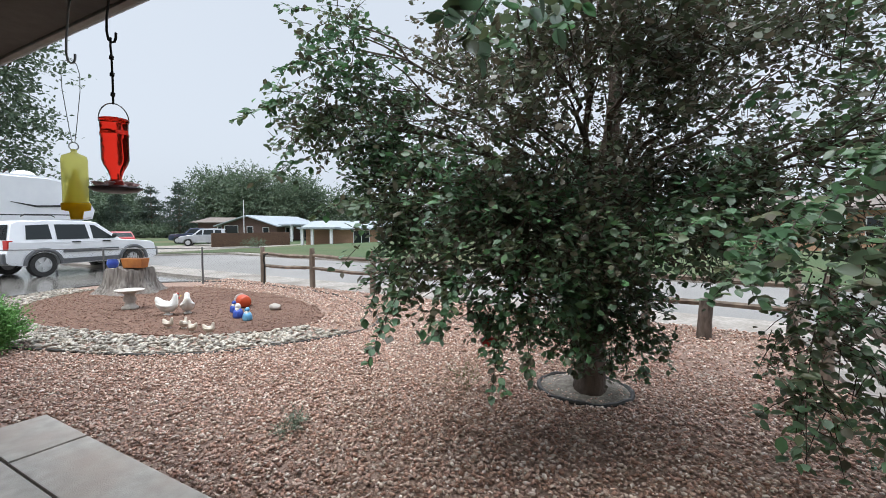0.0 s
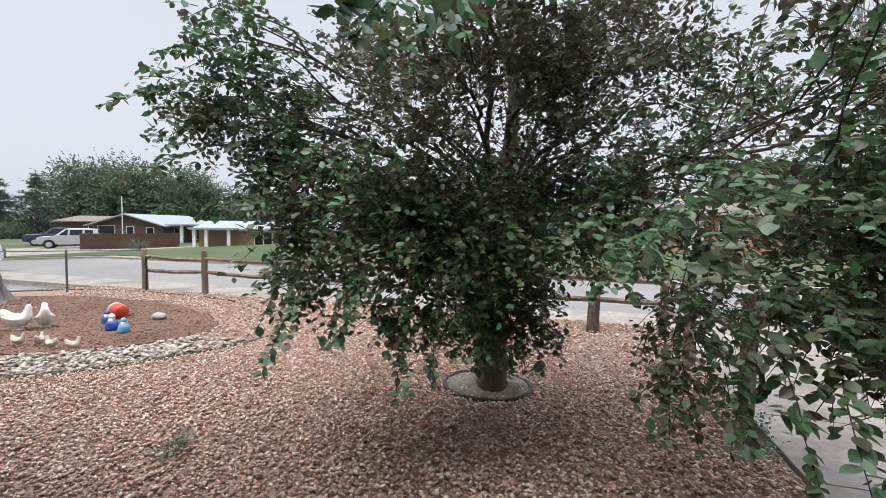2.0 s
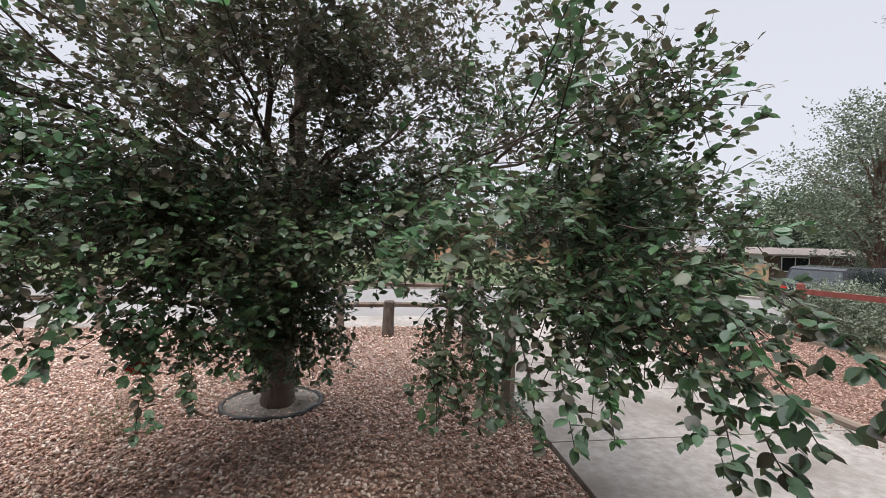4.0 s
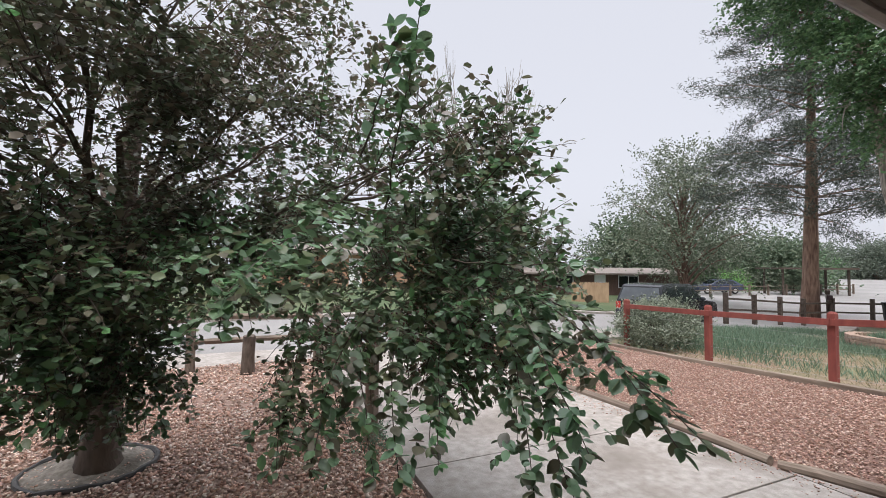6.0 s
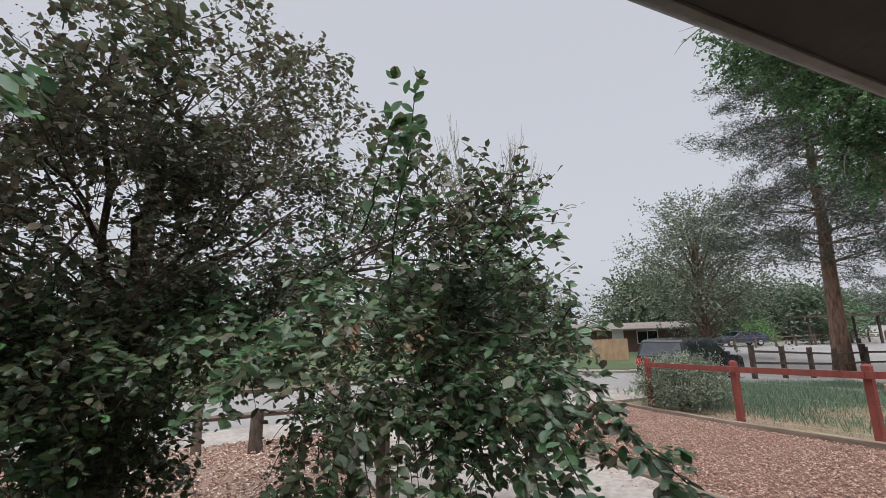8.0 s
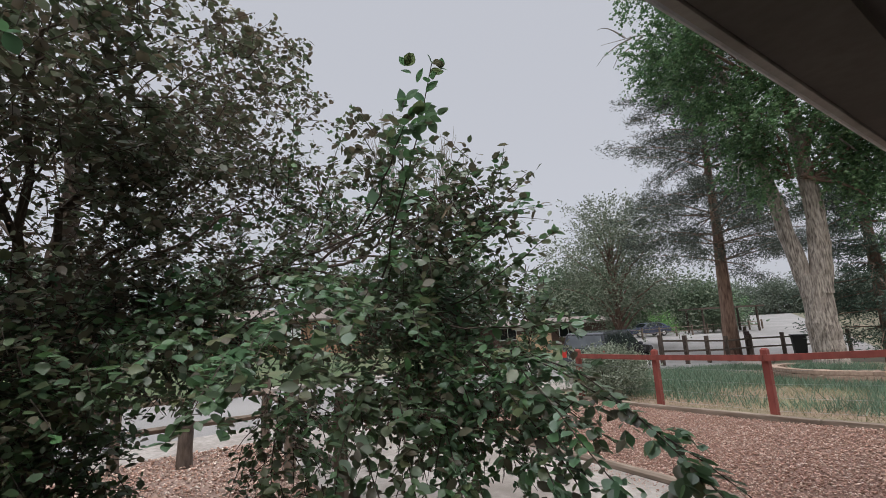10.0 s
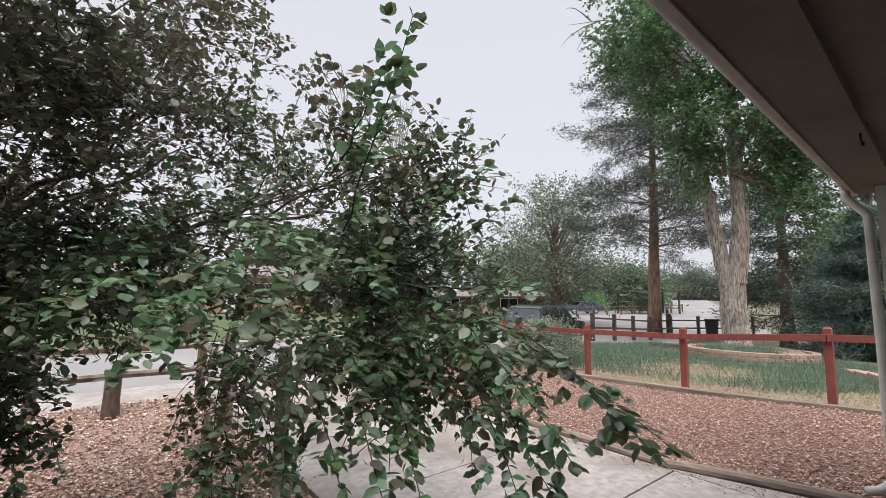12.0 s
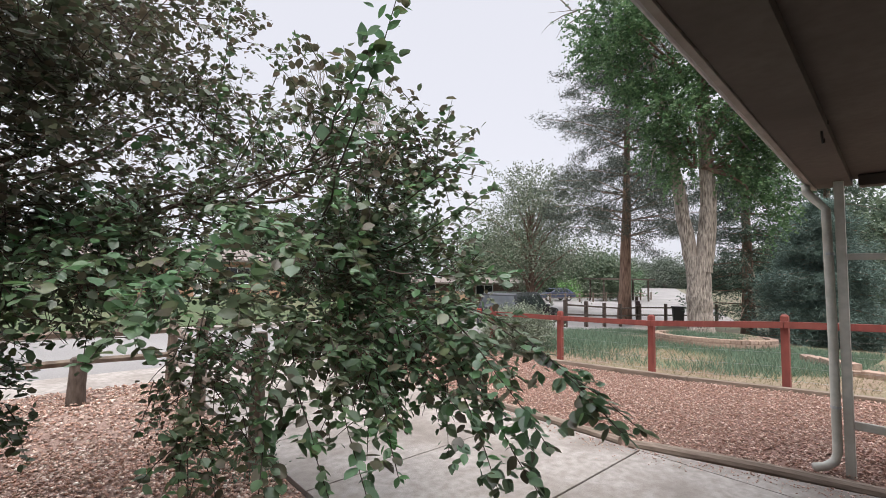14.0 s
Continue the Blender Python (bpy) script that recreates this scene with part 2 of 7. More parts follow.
M_POSTPAINT = mat("grey_green_post_paint", (0.42, 0.42, 0.37), (0.52, 0.51, 0.45), 14, 0.6, 0.15, c3=(0.33, 0.31, 0.26), big=3)
M_WALLPAINT = mat("house_wall_paint", (0.45, 0.40, 0.34), (0.5, 0.45, 0.39), 12, 0.85, 0.2)
M_WHITE = mat("white_paint", (0.74, 0.75, 0.77), (0.8, 0.81, 0.83), 5, 0.35, 0.0)
M_BLACK = mat("black_rubber", (0.02, 0.02, 0.02), (0.03, 0.03, 0.03), 30, 0.7)
M_GLASSDARK = mat("dark_glass", (0.015, 0.02, 0.022), None, 3, 0.06, spec=0.45)
# the pale base colour stands in for sky mirrored in the panes
M_GLASSPALE = mat("sky_painted_glass", (0.13, 0.15, 0.165), (0.17, 0.19, 0.21), 3, 0.05, spec=1.0, coat=1.0)
M_STEEL = mat("galvanised_steel", (0.35, 0.36, 0.37), (0.45, 0.46, 0.47), 20, 0.45, metal=0.8)
M_OLDSTEEL = mat("weathered_steel", (0.11, 0.11, 0.11), (0.17, 0.165, 0.16), 20, 0.6, metal=0.5)
M_BLACKIRON = mat("black_iron", (0.03, 0.03, 0.03), (0.05, 0.045, 0.04), 40, 0.5, metal=0.6)
M_STUMP = mat("grey_stump_wood", (0.10, 0.088, 0.078), (0.31, 0.285, 0.255), 9, 0.95, 1.0, stretch=(2.5, 2.5, 0.3), c3=(0.2, 0.17, 0.15), big=2)
M_BRICK = mat("brown_brick", (0.10, 0.062, 0.052), (0.16, 0.10, 0.085), 9, 0.9, 0.3)
M_ROOFPALE = mat("pale_roof", (0.27, 0.30, 0.33), (0.33, 0.365, 0.395), 6, 0.7, 0.1)
M_TIMBER = mat("edging_timber", (0.17, 0.13, 0.10), (0.30, 0.24, 0.19), 8, 0.95, 0.7, stretch=(2, 0.3, 2), c3=(0.12, 0.09, 0.07), big=1.5)

M_REDPLASTIC = mat("red_plastic", (0.42, 0.02, 0.015), (0.5, 0.03, 0.02), 8, 0.35)
def tinted(name, colour, clear, gloss=0.3):
    """Thin coloured plastic or filled glass: light passes through it, softened and tinted."""
    m = bpy.data.materials.new(name)
    m.use_nodes = True
    n, l = m.node_tree.nodes, m.node_tree.links
    b = n["Principled BSDF"]
    b.inputs["Base Color"].default_value = (*colour, 1)
    b.inputs["Roughness"].default_value = 0.12
    b.inputs["Specular IOR Level"].default_value = gloss
    soft = n.new("ShaderNodeBsdfTranslucent")
    soft.inputs["Color"].default_value = (*colour, 1)
    see = n.new("ShaderNodeBsdfTransparent")
    see.inputs["Color"].default_value = (*colour, 1)
    one, two = n.new("ShaderNodeMixShader"), n.new("ShaderNodeMixShader")
    one.inputs["Fac"].default_value, two.inputs["Fac"].default_value = 0.65, clear
    l.new(b.outputs["BSDF"], one.inputs[1])
    l.new(soft.outputs["BSDF"], one.inputs[2])
    l.new(one.outputs["Shader"], two.inputs[1])
    l.new(see.outputs["BSDF"], two.inputs[2])
    l.new(two.outputs["Shader"], n["Material Output"].inputs["Surface"])
    return m


M_REDGLASS = glass_mat("ruby_glass", (0.86, 0.035, 0.018), 0.04, 1.0, 1.36)
M_CLEARPINK = tinted("pale_pink_plastic", (0.75, 0.6, 0.58), 0.3, 0.5)
M_CREAMGLAZE = mat("cream_glaze", (0.5, 0.43, 0.35), (0.62, 0.55, 0.46), 20, 0.5, 0.1)
# aerial haze painted into the leaf colour of the most distant trees
M_HAZELEAF = leaf_mat("hazed_distant_leaf", [(0.15, 0.185, 0.145), (0.175, 0.21, 0.165), (0.13, 0.16, 0.125)], rough=0.8)
M_JUNIPER = leaf_mat("juniper_leaf", [(0.15, 0.33, 0.08), (0.19, 0.39, 0.11), (0.11, 0.25, 0.065)], rough=0.6)
M_YELLOWGLASS = tinted("yellow_clear_plastic", (0.97, 0.95, 0.5), 0.55, 0.6)
M_YELLOWCONE = tinted("yellow_funnel_plastic", (0.9, 0.85, 0.36), 0.4, 0.5)
M_AMBERCAP = tinted("amber_cap_plastic", (0.85, 0.62, 0.04), 0.12, 0.5)
M_YELLOWPLASTIC = mat("amber_plastic", (0.62, 0.42, 0.01), (0.7, 0.5, 0.02), 10, 0.4)
M_CLEAR = glass_mat("clear_plastic", (0.9, 0.9, 0.9), 0.1, 0.8)
M_DARKMETAL = mat("dark_enamel", (0.03, 0.02, 0.02), (0.07, 0.04, 0.04), 25, 0.4, metal=0.3)
M_ORANGEGLAZE = mat("orange_glaze", (0.42, 0.14, 0.03), (0.5, 0.2, 0.05), 12, 0.35, c3=(0.3, 0.1, 0.03), big=5)
M_ORANGERED = mat("orange_red_glaze", (0.42, 0.05, 0.015), (0.52, 0.075, 0.02), 10, 0.35)
M_BLUEGLAZE = mat("cobalt_glaze", (0.03, 0.06, 0.35), (0.06, 0.12, 0.45), 14, 0.25)
M_SKYGLAZE = mat("sky_blue_glaze", (0.1, 0.32, 0.55), (0.18, 0.42, 0.62), 14, 0.3)
M_WHITEGLAZE = mat("white_glaze", (0.72, 0.7, 0.66), (0.8, 0.79, 0.76), 12, 0.35, c3=(0.6, 0.57, 0.5), big=6)
M_PALESTONE = mat("cast_stone", (0.42, 0.38, 0.34), (0.55, 0.51, 0.47), 22, 0.9, 0.4, c3=(0.34, 0.31, 0.27), big=4)
M_WHITECAR = mat("white_car_paint", (0.76, 0.77, 0.8), (0.8, 0.81, 0.83), 3, 0.3, coat=0.5)
M_GREYPLASTIC = mat("grey_plastic", (0.085, 0.088, 0.095), (0.12, 0.123, 0.13), 18, 0.6)
M_REDCAR = mat("red_car_paint", (0.4, 0.03, 0.03), (0.45, 0.05, 0.05), 3, 0.3, coat=0.5)
M_SILVERCAR = mat("silver_car_paint", (0.45, 0.47, 0.5), (0.52, 0.54, 0.57), 3, 0.3, metal=0.4, coat=0.4)
M_NAVYCAR = mat("navy_car_paint", (0.03, 0.04, 0.08), (0.045, 0.06, 0.11), 3, 0.3, coat=0.5)
M_BLACKCAR = mat("black_car_paint", (0.018, 0.02, 0.025), (0.03, 0.032, 0.036), 3, 0.25, coat=0.6)
M_ALLOY = mat("alloy", (0.55, 0.55, 0.56), (0.62, 0.62, 0.63), 12, 0.4, metal=0.15)
M_ROOFDARK = mat("brown_shingle", (0.14, 0.115, 0.1), (0.22, 0.19, 0.17), 9, 0.9, 0.3)
M_TANBRICK = mat("tan_brick", (0.34, 0.2, 0.13), (0.44, 0.28, 0.19), 12, 0.9, 0.2)
M_TANWOOD = mat("tan_fence_wood", (0.33, 0.22, 0.14), (0.45, 0.32, 0.21), 5, 0.9, 0.2, stretch=(1, 1, 0.3))
M_HEDGE = mat("brown_hedge", (0.05, 0.032, 0.022), (0.13, 0.08, 0.05), 14, 0.95, 1.0)
M_BLOCK = mat("wall_block", (0.24, 0.165, 0.125), (0.34, 0.25, 0.195), 16, 0.95, 0.4, obj=0.15)
M_DEADWOOD = mat("bare_wood", (0.2, 0.18, 0.16), (0.3, 0.275, 0.25), 10, 0.95)
M_GREYLEAF = leaf_mat("grey_green_leaf", [(0.17, 0.205, 0.145), (0.205, 0.24, 0.17), (0.135, 0.165, 0.115), (0.24, 0.27, 0.20)], rough=0.6)
M_PINERED = mat("reddish_pine_bark", (0.13, 0.075, 0.055), (0.33, 0.215, 0.16), 6, 0.95, 1.0, stretch=(2, 2, 0.35), c3=(0.22, 0.15, 0.12), big=1)
M_PINE = leaf_mat("pine_needles", [(0.068, 0.088, 0.068), (0.082, 0.104, 0.08), (0.055, 0.072, 0.058), (0.1, 0.118, 0.095)], rough=0.7, trans=0.15)
M_FARNEEDLE = leaf_mat("far_needles", [(0.075, 0.11, 0.08), (0.09, 0.125, 0.095), (0.06, 0.09, 0.07)], rough=0.8, trans=0.1)

# ---- mesh helpers ----
def mesh_of(bm, material, smooth=False):
    me = bpy.data.meshes.new("mesh")
    bm.normal_update()
    if smooth:
        for f in bm.faces:
            f.smooth = True
    bm.to_mesh(me)
    bm.free()
    me.materials.append(material)
    return me


def part(name, bm, material, parent, label="", smooth=False):
    """One mesh object under a thing or a part."""
    ob = new(name, mesh_of(bm, material, smooth))
    ob.parent = parent
    return tagged(ob, label)


def solid(name, bm, material, label, category, kind="", group="", smooth=False, at=None):
    """A thing of one mesh."""
    ob = new(name, mesh_of(bm, material, smooth))
    if at is not None:
        ob.matrix_world = at
    return tagged(ob, label, category, group, kind)


def thing(name, label, category, at=None, group="", kind=""):
    ob = new(name)
    ob.empty_display_size = 0.1
    if at is not None:
        ob.matrix_world = at
    return tagged(ob, label, category, group, kind)


def B():
    return bmesh.new()


def box(bm, lo, hi, bevel=0.0, m=None):
    r = bmesh.ops.create_cube(bm, size=1.0)["verts"]
    for v in r:
        v.co = Vector([lo[i] + (v.co[i] + 0.5) * (hi[i] - lo[i]) for i in range(3)])
    if bevel:
        es = list({e for v in r for e in v.link_edges})
        r = bmesh.ops.bevel(bm, geom=es, offset=bevel, segments=2, affect="EDGES", profile=0.7)["verts"]
    if m is not None:
        bmesh.ops.transform(bm, matrix=m, verts=list({v for v in r}))
    return r


def tube(bm, pts, radii, seg=8, cap=True, wob=0.0):
    pts = [Vector(p) for p in pts]
    if not isinstance(radii, (list, tuple)):
        radii = [radii] * len(pts)
    rings = []
    side = None
    for i, p in enumerate(pts):
        d = (pts[min(i + 1, len(pts) - 1)] - pts[max(i - 1, 0)]).normalized()
        if side is None:
            side = d.orthogonal().normalized()
        side = (side - d * side.dot(d)).normalized()
        up = d.cross(side)
        ring = []
        for k in range(seg):
            a = 2 * math.pi * k / seg
            r = radii[i] * (1 + (random.uniform(-wob, wob) if wob else 0))
            ring.append(bm.verts.new(p + (side * math.cos(a) + up * math.sin(a)) * r))
        rings.append(ring)
    for a, b in zip(rings, rings[1:]):
        for k in range(seg):
            bm.faces.new((a[k], a[(k + 1) % seg], b[(k + 1) % seg], b[k]))
    if cap:
        bm.faces.new(rings[0][::-1])
        bm.faces.new(rings[-1])


def lathe(bm, profile, seg=24, c=(0, 0, 0), sx=1.0, sy=1.0, closed=True):
    """A turned body from (radius, height) pairs, bottom to top."""
    rings = []
    for r, z in profile:
        rings.append([bm.verts.new((c[0] + sx * r * math.cos(2 * math.pi * k / seg), c[1] + sy * r * math.sin(2 * math.pi * k / seg), c[2] + z)) for k in range(seg)])
    for a, b in zip(rings, rings[1:]):
        for k in range(seg):
            bm.faces.new((a[k], a[(k + 1) % seg], b[(k + 1) % seg], b[k]))
    if closed:
        bm.faces.new(rings[0][::-1])
        bm.faces.new(rings[-1])


def ball(bm, c, r, sub=2, rough=0.0, m=None):
    vs = bmesh.ops.create_icosphere(bm, subdivisions=sub, radius=1.0)["verts"]
    for v in vs:
        k = 1 + (noise.noise(v.co * 2.3 + Vector(c)) * rough if rough else 0)
        v.co = Vector((v.co.x * r[0] * k, v.co.y * r[1] * k, v.co.z * r[2] * k))
        if m is not None:
            v.co = m @ v.co
        v.co += Vector(c)
    return vs


def poly(bm, pts, z0, z1):
    """An upright prism over a flat outline."""
    lo = [bm.verts.new((x, y, z0)) for x, y in pts]
    hi = [bm.verts.new((x, y, z1)) for x, y in pts]
    n = len(pts)
    bm.faces.new(hi)
    bm.faces.new(lo[::-1])
    for i in range(n):
        bm.faces.new((lo[i], lo[(i + 1) % n], hi[(i + 1) % n], hi[i]))


def raw_mesh(verts, tris, material):
    """A mesh from arrays, for the many small pieces."""
    me = bpy.data.meshes.new("mesh")
    verts, tris = np.asarray(verts, np.float32), np.asarray(tris, np.int32)
    me.vertices.add(len(verts))
    me.vertices.foreach_set("co", verts.ravel())
    n, k = tris.shape
    me.loops.add(n * k)
    me.loops.foreach_set("vertex_index", tris.ravel())
    me.polygons.add(n)
    me.polygons.foreach_set("loop_start", np.arange(0, n * k, k, dtype=np.int32))
    me.update(calc_edges=True)
    me.materials.append(material)
    return me


RNG = np.random.default_rng(7)


def frames_for(axis, roll):
    """Right-handed bases, rows of (along, across, up), for directions with a roll each."""
    axis = axis / np.linalg.norm(axis, axis=1, keepdims=True)
    ref = np.tile(np.array([0.0, 0.0, 1.0]), (len(axis), 1))
    ref[np.abs(axis[:, 2]) > 0.95] = (1, 0, 0)
    side = np.cross(ref, axis)
    side /= np.linalg.norm(side, axis=1, keepdims=True)
    up = np.cross(axis, side)
    c, s = np.cos(roll)[:, None], np.sin(roll)[:, None]
    return axis, side * c + up * s, up * c - side * s


LEAF_V = np.array([(0, 0, 0), (0.2, 0.25, 0.04), (0.6, 0.31, 0.05), (1.0, 0, -0.07), (0.6, -0.31, 0.05), (0.2, -0.25, 0.04), (0.45, 0, -0.025)])
LEAF_F = np.array([(0, 6, 1), (1, 6, 2), (2, 6, 3), (3, 6, 4), (4, 6, 5), (5, 6, 0)])
FINE_V = np.array([(0, 0, 0)] + [(x, w * sd, w * 0.16 - 0.07 * x * x) for sd in (1, -1) for x, w in ((0.1, 0.13), (0.27, 0.26), (0.47, 0.31), (0.68, 0.26), (0.86, 0.13))] + [(1.0, 0, -0.08), (0.45, 0, -0.03)])
FINE_F = np.array([(0, 12, 1), (1, 12, 2), (2, 12, 3), (3, 12, 4), (4, 12, 5), (5, 12, 11), (11, 12, 10), (10, 12, 9), (9, 12, 8), (8, 12, 7), (7, 12, 6), (6, 12, 0)])
DIAMOND_V = np.array([(0, 0, 0), (0.5, 0.3, 0.05), (1.0, 0, 0), (0.5, -0.3, 0.05)])
DIAMOND_F = np.array([(0, 1, 2), (0, 2, 3)])
NEEDLE_V = np.array([(0, 0.02, 0), (0, -0.02, 0), (1.0, 0, 0)])
NEEDLE_F = np.array([(0, 1, 2)])


def scatter(pos, axis, roll, size, shape_v, shape_f, width=None):
    """Many small shapes: arrays of places, directions, rolls and sizes to one vertex and one face array."""
    a, s, u = frames_for(axis, roll)
    n, k = len(pos), len(shape_v)
    w = np.ones(n) if width is None else width
    v = (pos[:, None, :] + size[:, None, None] * (shape_v[None, :, 0, None] * a[:, None, :]
         + shape_v[None, :, 1, None] * w[:, None, None] * s[:, None, :] + shape_v[None, :, 2, None] * u[:, None, :]))
    f = shape_f[None] + (np.arange(n) * k)[:, None, None]
    return v.reshape(-1, 3), f.reshape(-1, shape_f.shape[1])


# ---- the large structure ----
def fall(x):
    """The ground falls gently away beyond the red fence, and far down the street."""
    return -0.065 * min(max(x - 9.0, 0.0), 14.0) - 0.05 * min(max(-20.0 - x, 0.0), 18.0)


def bank(x, y):
    """The strip along the red fence climbs towards the house."""
    b = np.interp(y, [-3, 0.4, 1.32, 3.05, 4.7, 7.3], [0.25, 0.15, 0.1, -0.03, -0.08, -0.12]) + 0.03
    return b * np.clip((x - 4.2) / 2.6, 0, 1) * np.clip(1 - (x - 7.1) / 4, 0, 1)


def sloped(name, x0, x1, y0, y1, dz, material, label, category):
    """A sheet of ground that follows the bank and the fall."""
    bm = B()
    nx, ny = 14, 22
    g = []
    for i in range(nx + 1):
        x = x0 + (x1 - x0) * i / nx
        g.append([bm.verts.new((x, y, fall(x) + dz + bank(x, y))) for y in [y0 + (y1 - y0) * j / ny for j in range(ny + 1)]])
    for i in range(nx):
        for j in range(ny):
            bm.faces.new((g[i][j], g[i + 1][j], g[i + 1][j + 1], g[i][j + 1]))
    r = bmesh.ops.extrude_face_region(bm, geom=bm.faces[:])
    for v in r["geom"]:
        if isinstance(v, bmesh.types.BMVert):
            v.co.z -= 0.4
    bmesh.ops.recalc_face_normals(bm, faces=bm.faces)
    return solid(name, bm, material, label, category, kind="structure", smooth=False)


def sheet(name, pts, z0, z1, material, label, category):
    bm = B()
    poly(bm, pts, z0, z1)
    return solid(name, bm, material, label, category, kind="structure")


def strip(name, xs, lo, hi, dz, material, label, category, thick=0.25):
    """A long sheet from x to x between two edges, which follows the fall of the ground."""
    bm = B()
    rows = []
    for x in xs:
        rows.append([bm.verts.new((x, lo(x), fall(x) + dz)), bm.verts.new((x, hi(x), fall(x) + dz)),
                     bm.verts.new((x, hi(x), fall(x) + dz - thick)), bm.verts.new((x, lo(x), fall(x) + dz - thick))])
    for a, b in zip(rows, rows[1:]):
        for k in range(4):
            bm.faces.new((a[k], b[k], b[(k + 1) % 4], a[(k + 1) % 4]))
    bm.faces.new(rows[0])
    bm.faces.new(rows[-1][::-1])
    return solid(name, bm, material, label, category, kind="structure")


XS = [-300, -60, -38, -30, -20, -10, 0, 5, 9, 11, 14, 17, 20, 23, 30, 60, 300]
strip("ground", XS, lambda x: -80, lambda x: 500, -0.17, M_GRASSGROUND, "dry patchy ground reaching to the horizon", "ground")
gravel_yard = sheet("gravel_yard", [(-12.4, 0.4), (-4.43, 0.4), (-4.43, 1.0), (1.2, 1.0), (1.2, 7.3), (-10.9, 7.3)], -0.3, -0.035, M_SUBSOIL, "front yard covered in pinkish brown gravel", "ground")
gravel_strip = sloped("gravel_strip", 3.7, 6.95, -3, 7.3, -0.03, M_STRIPBED, "reddish gravel strip between driveway and fence", "ground")
sloped("lawn_bed", 6.955, 21, -8, 7.3, -0.03, M_LAWNSOIL, "neighbour's half-bare lawn soil behind the red fence", "ground")


def road_lo(x):
    return 8.45 + min(max(0, x - 16), 9) * 0.34 - 0.6 * min(max(0, x - 25), 6) + 0.4 * max(0, x - 31)


def road_hi(x):
    return 13.6 + max(0, x - 14) * 0.62


strip("pavement", [-120, -38, -30, -20, 0, 9, 14, 17, 21, 23, 24.5], lambda x: 7.3 + max(0, x - 16) * 0.34, lambda x: 8.44 + max(0, x - 16) * 0.34, -0.05, M_CONCRETE, "pale concrete sidewalk and gutter along the street", "pavement")
strip("road", [-200, -60, -38, -30, -20, 0, 9, 11, 14, 16, 17, 20, 23, 25, 28, 31, 60, 260], road_lo, road_hi, -0.11, M_ASPHALT, "pale grey asphalt residential street", "road")
strip("far_kerb", [-200, -60, -38, -30, -20, 0, 9, 14, 23, 60], lambda x: road_hi(x) + 0.003, lambda x: road_hi(x) + 0.6, -0.03, M_CONCRETE, "pale concrete kerb across the street", "kerb")
strip("far_lawn", [-200, -60, -38, -30, -20, 0, 9, 14, 23, 60], lambda x: road_hi(x) + 0.603, lambda x: road_hi(x) + 40, 0.0, M_FARLAWN, "mown green front lawns across the street", "lawn")
strip("far_driveway", [-46, -42, -38, -34, -31], lambda x: 14.21, lambda x: 33 + (x + 38) * 0.25, 0.008, M_CONCRETE, "pale concrete driveway across the street", "driveway", 0.1)
sheet("neighbour_driveway", [(-30, -8), (-12.45, -8), (-12.45, 1), (-10.95, 7.3), (-30, 7.3)], -0.3, -0.13, M_WETCONCRETE, "wet concrete driveway with puddles", "driveway")

# concrete slabs with open joints
def slabs(name, label, category, cells, z0, z1, material):
    base = thing(name, label, category, kind="structure")
    for x0, y0, x1, y1 in cells:
        bm = B()
        box(bm, (x0 + 0.008, y0 + 0.008, z0), (x1 - 0.008, y1 - 0.008, z1 + random.uniform(-0.004, 0.004)), 0.008)
        part("slab", bm, material, base)
    bm = B()
    box(bm, (min(c[0] for c in cells) + 0.02, min(c[1] for c in cells) + 0.02, z0), (max(c[2] for c in cells) - 0.02, max(c[3] for c in cells) - 0.02, z1 - 0.022))
    part("joint_fill", bm, M_JOINT, base)
    return base


slabs("driveway", "pale concrete driveway slabs with dark joints", "driveway",
      [(1.2, a, 3.72, b) for a, b in ((-3, 1.8), (1.8, 2.95), (2.95, 3.98), (3.98, 4.95), (4.95, 6.1), (6.1, 7.29))]
      , -0.25, 0.0, M_CONCRETE)
bm = B()
poly(bm, [(3.73, -3), (5.15, -3), (4.27, 0.1), (3.75, 1.85), (3.73, 1.85)], -0.25, -0.002)
solid("driveway_apron", bm, M_CONCRETE, "narrow wedge of concrete beside the driveway edging", "driveway", kind="structure")
slabs("porch_slab", "grey concrete porch slabs with a gap between", "floor",
      [(-4.42, 0.85, -3.75, 1.27), (-3.75, 0.85, 1.19, 1.27), (-4.42, -3, -1.5, 0.85), (-1.5, -3, 1.19, 0.85)], -0.25, 0.0, M_PATIO)

# porch roof: two bays of soffit boards and fascia with a metal drip edge, house wall behind
EZ = 2.29


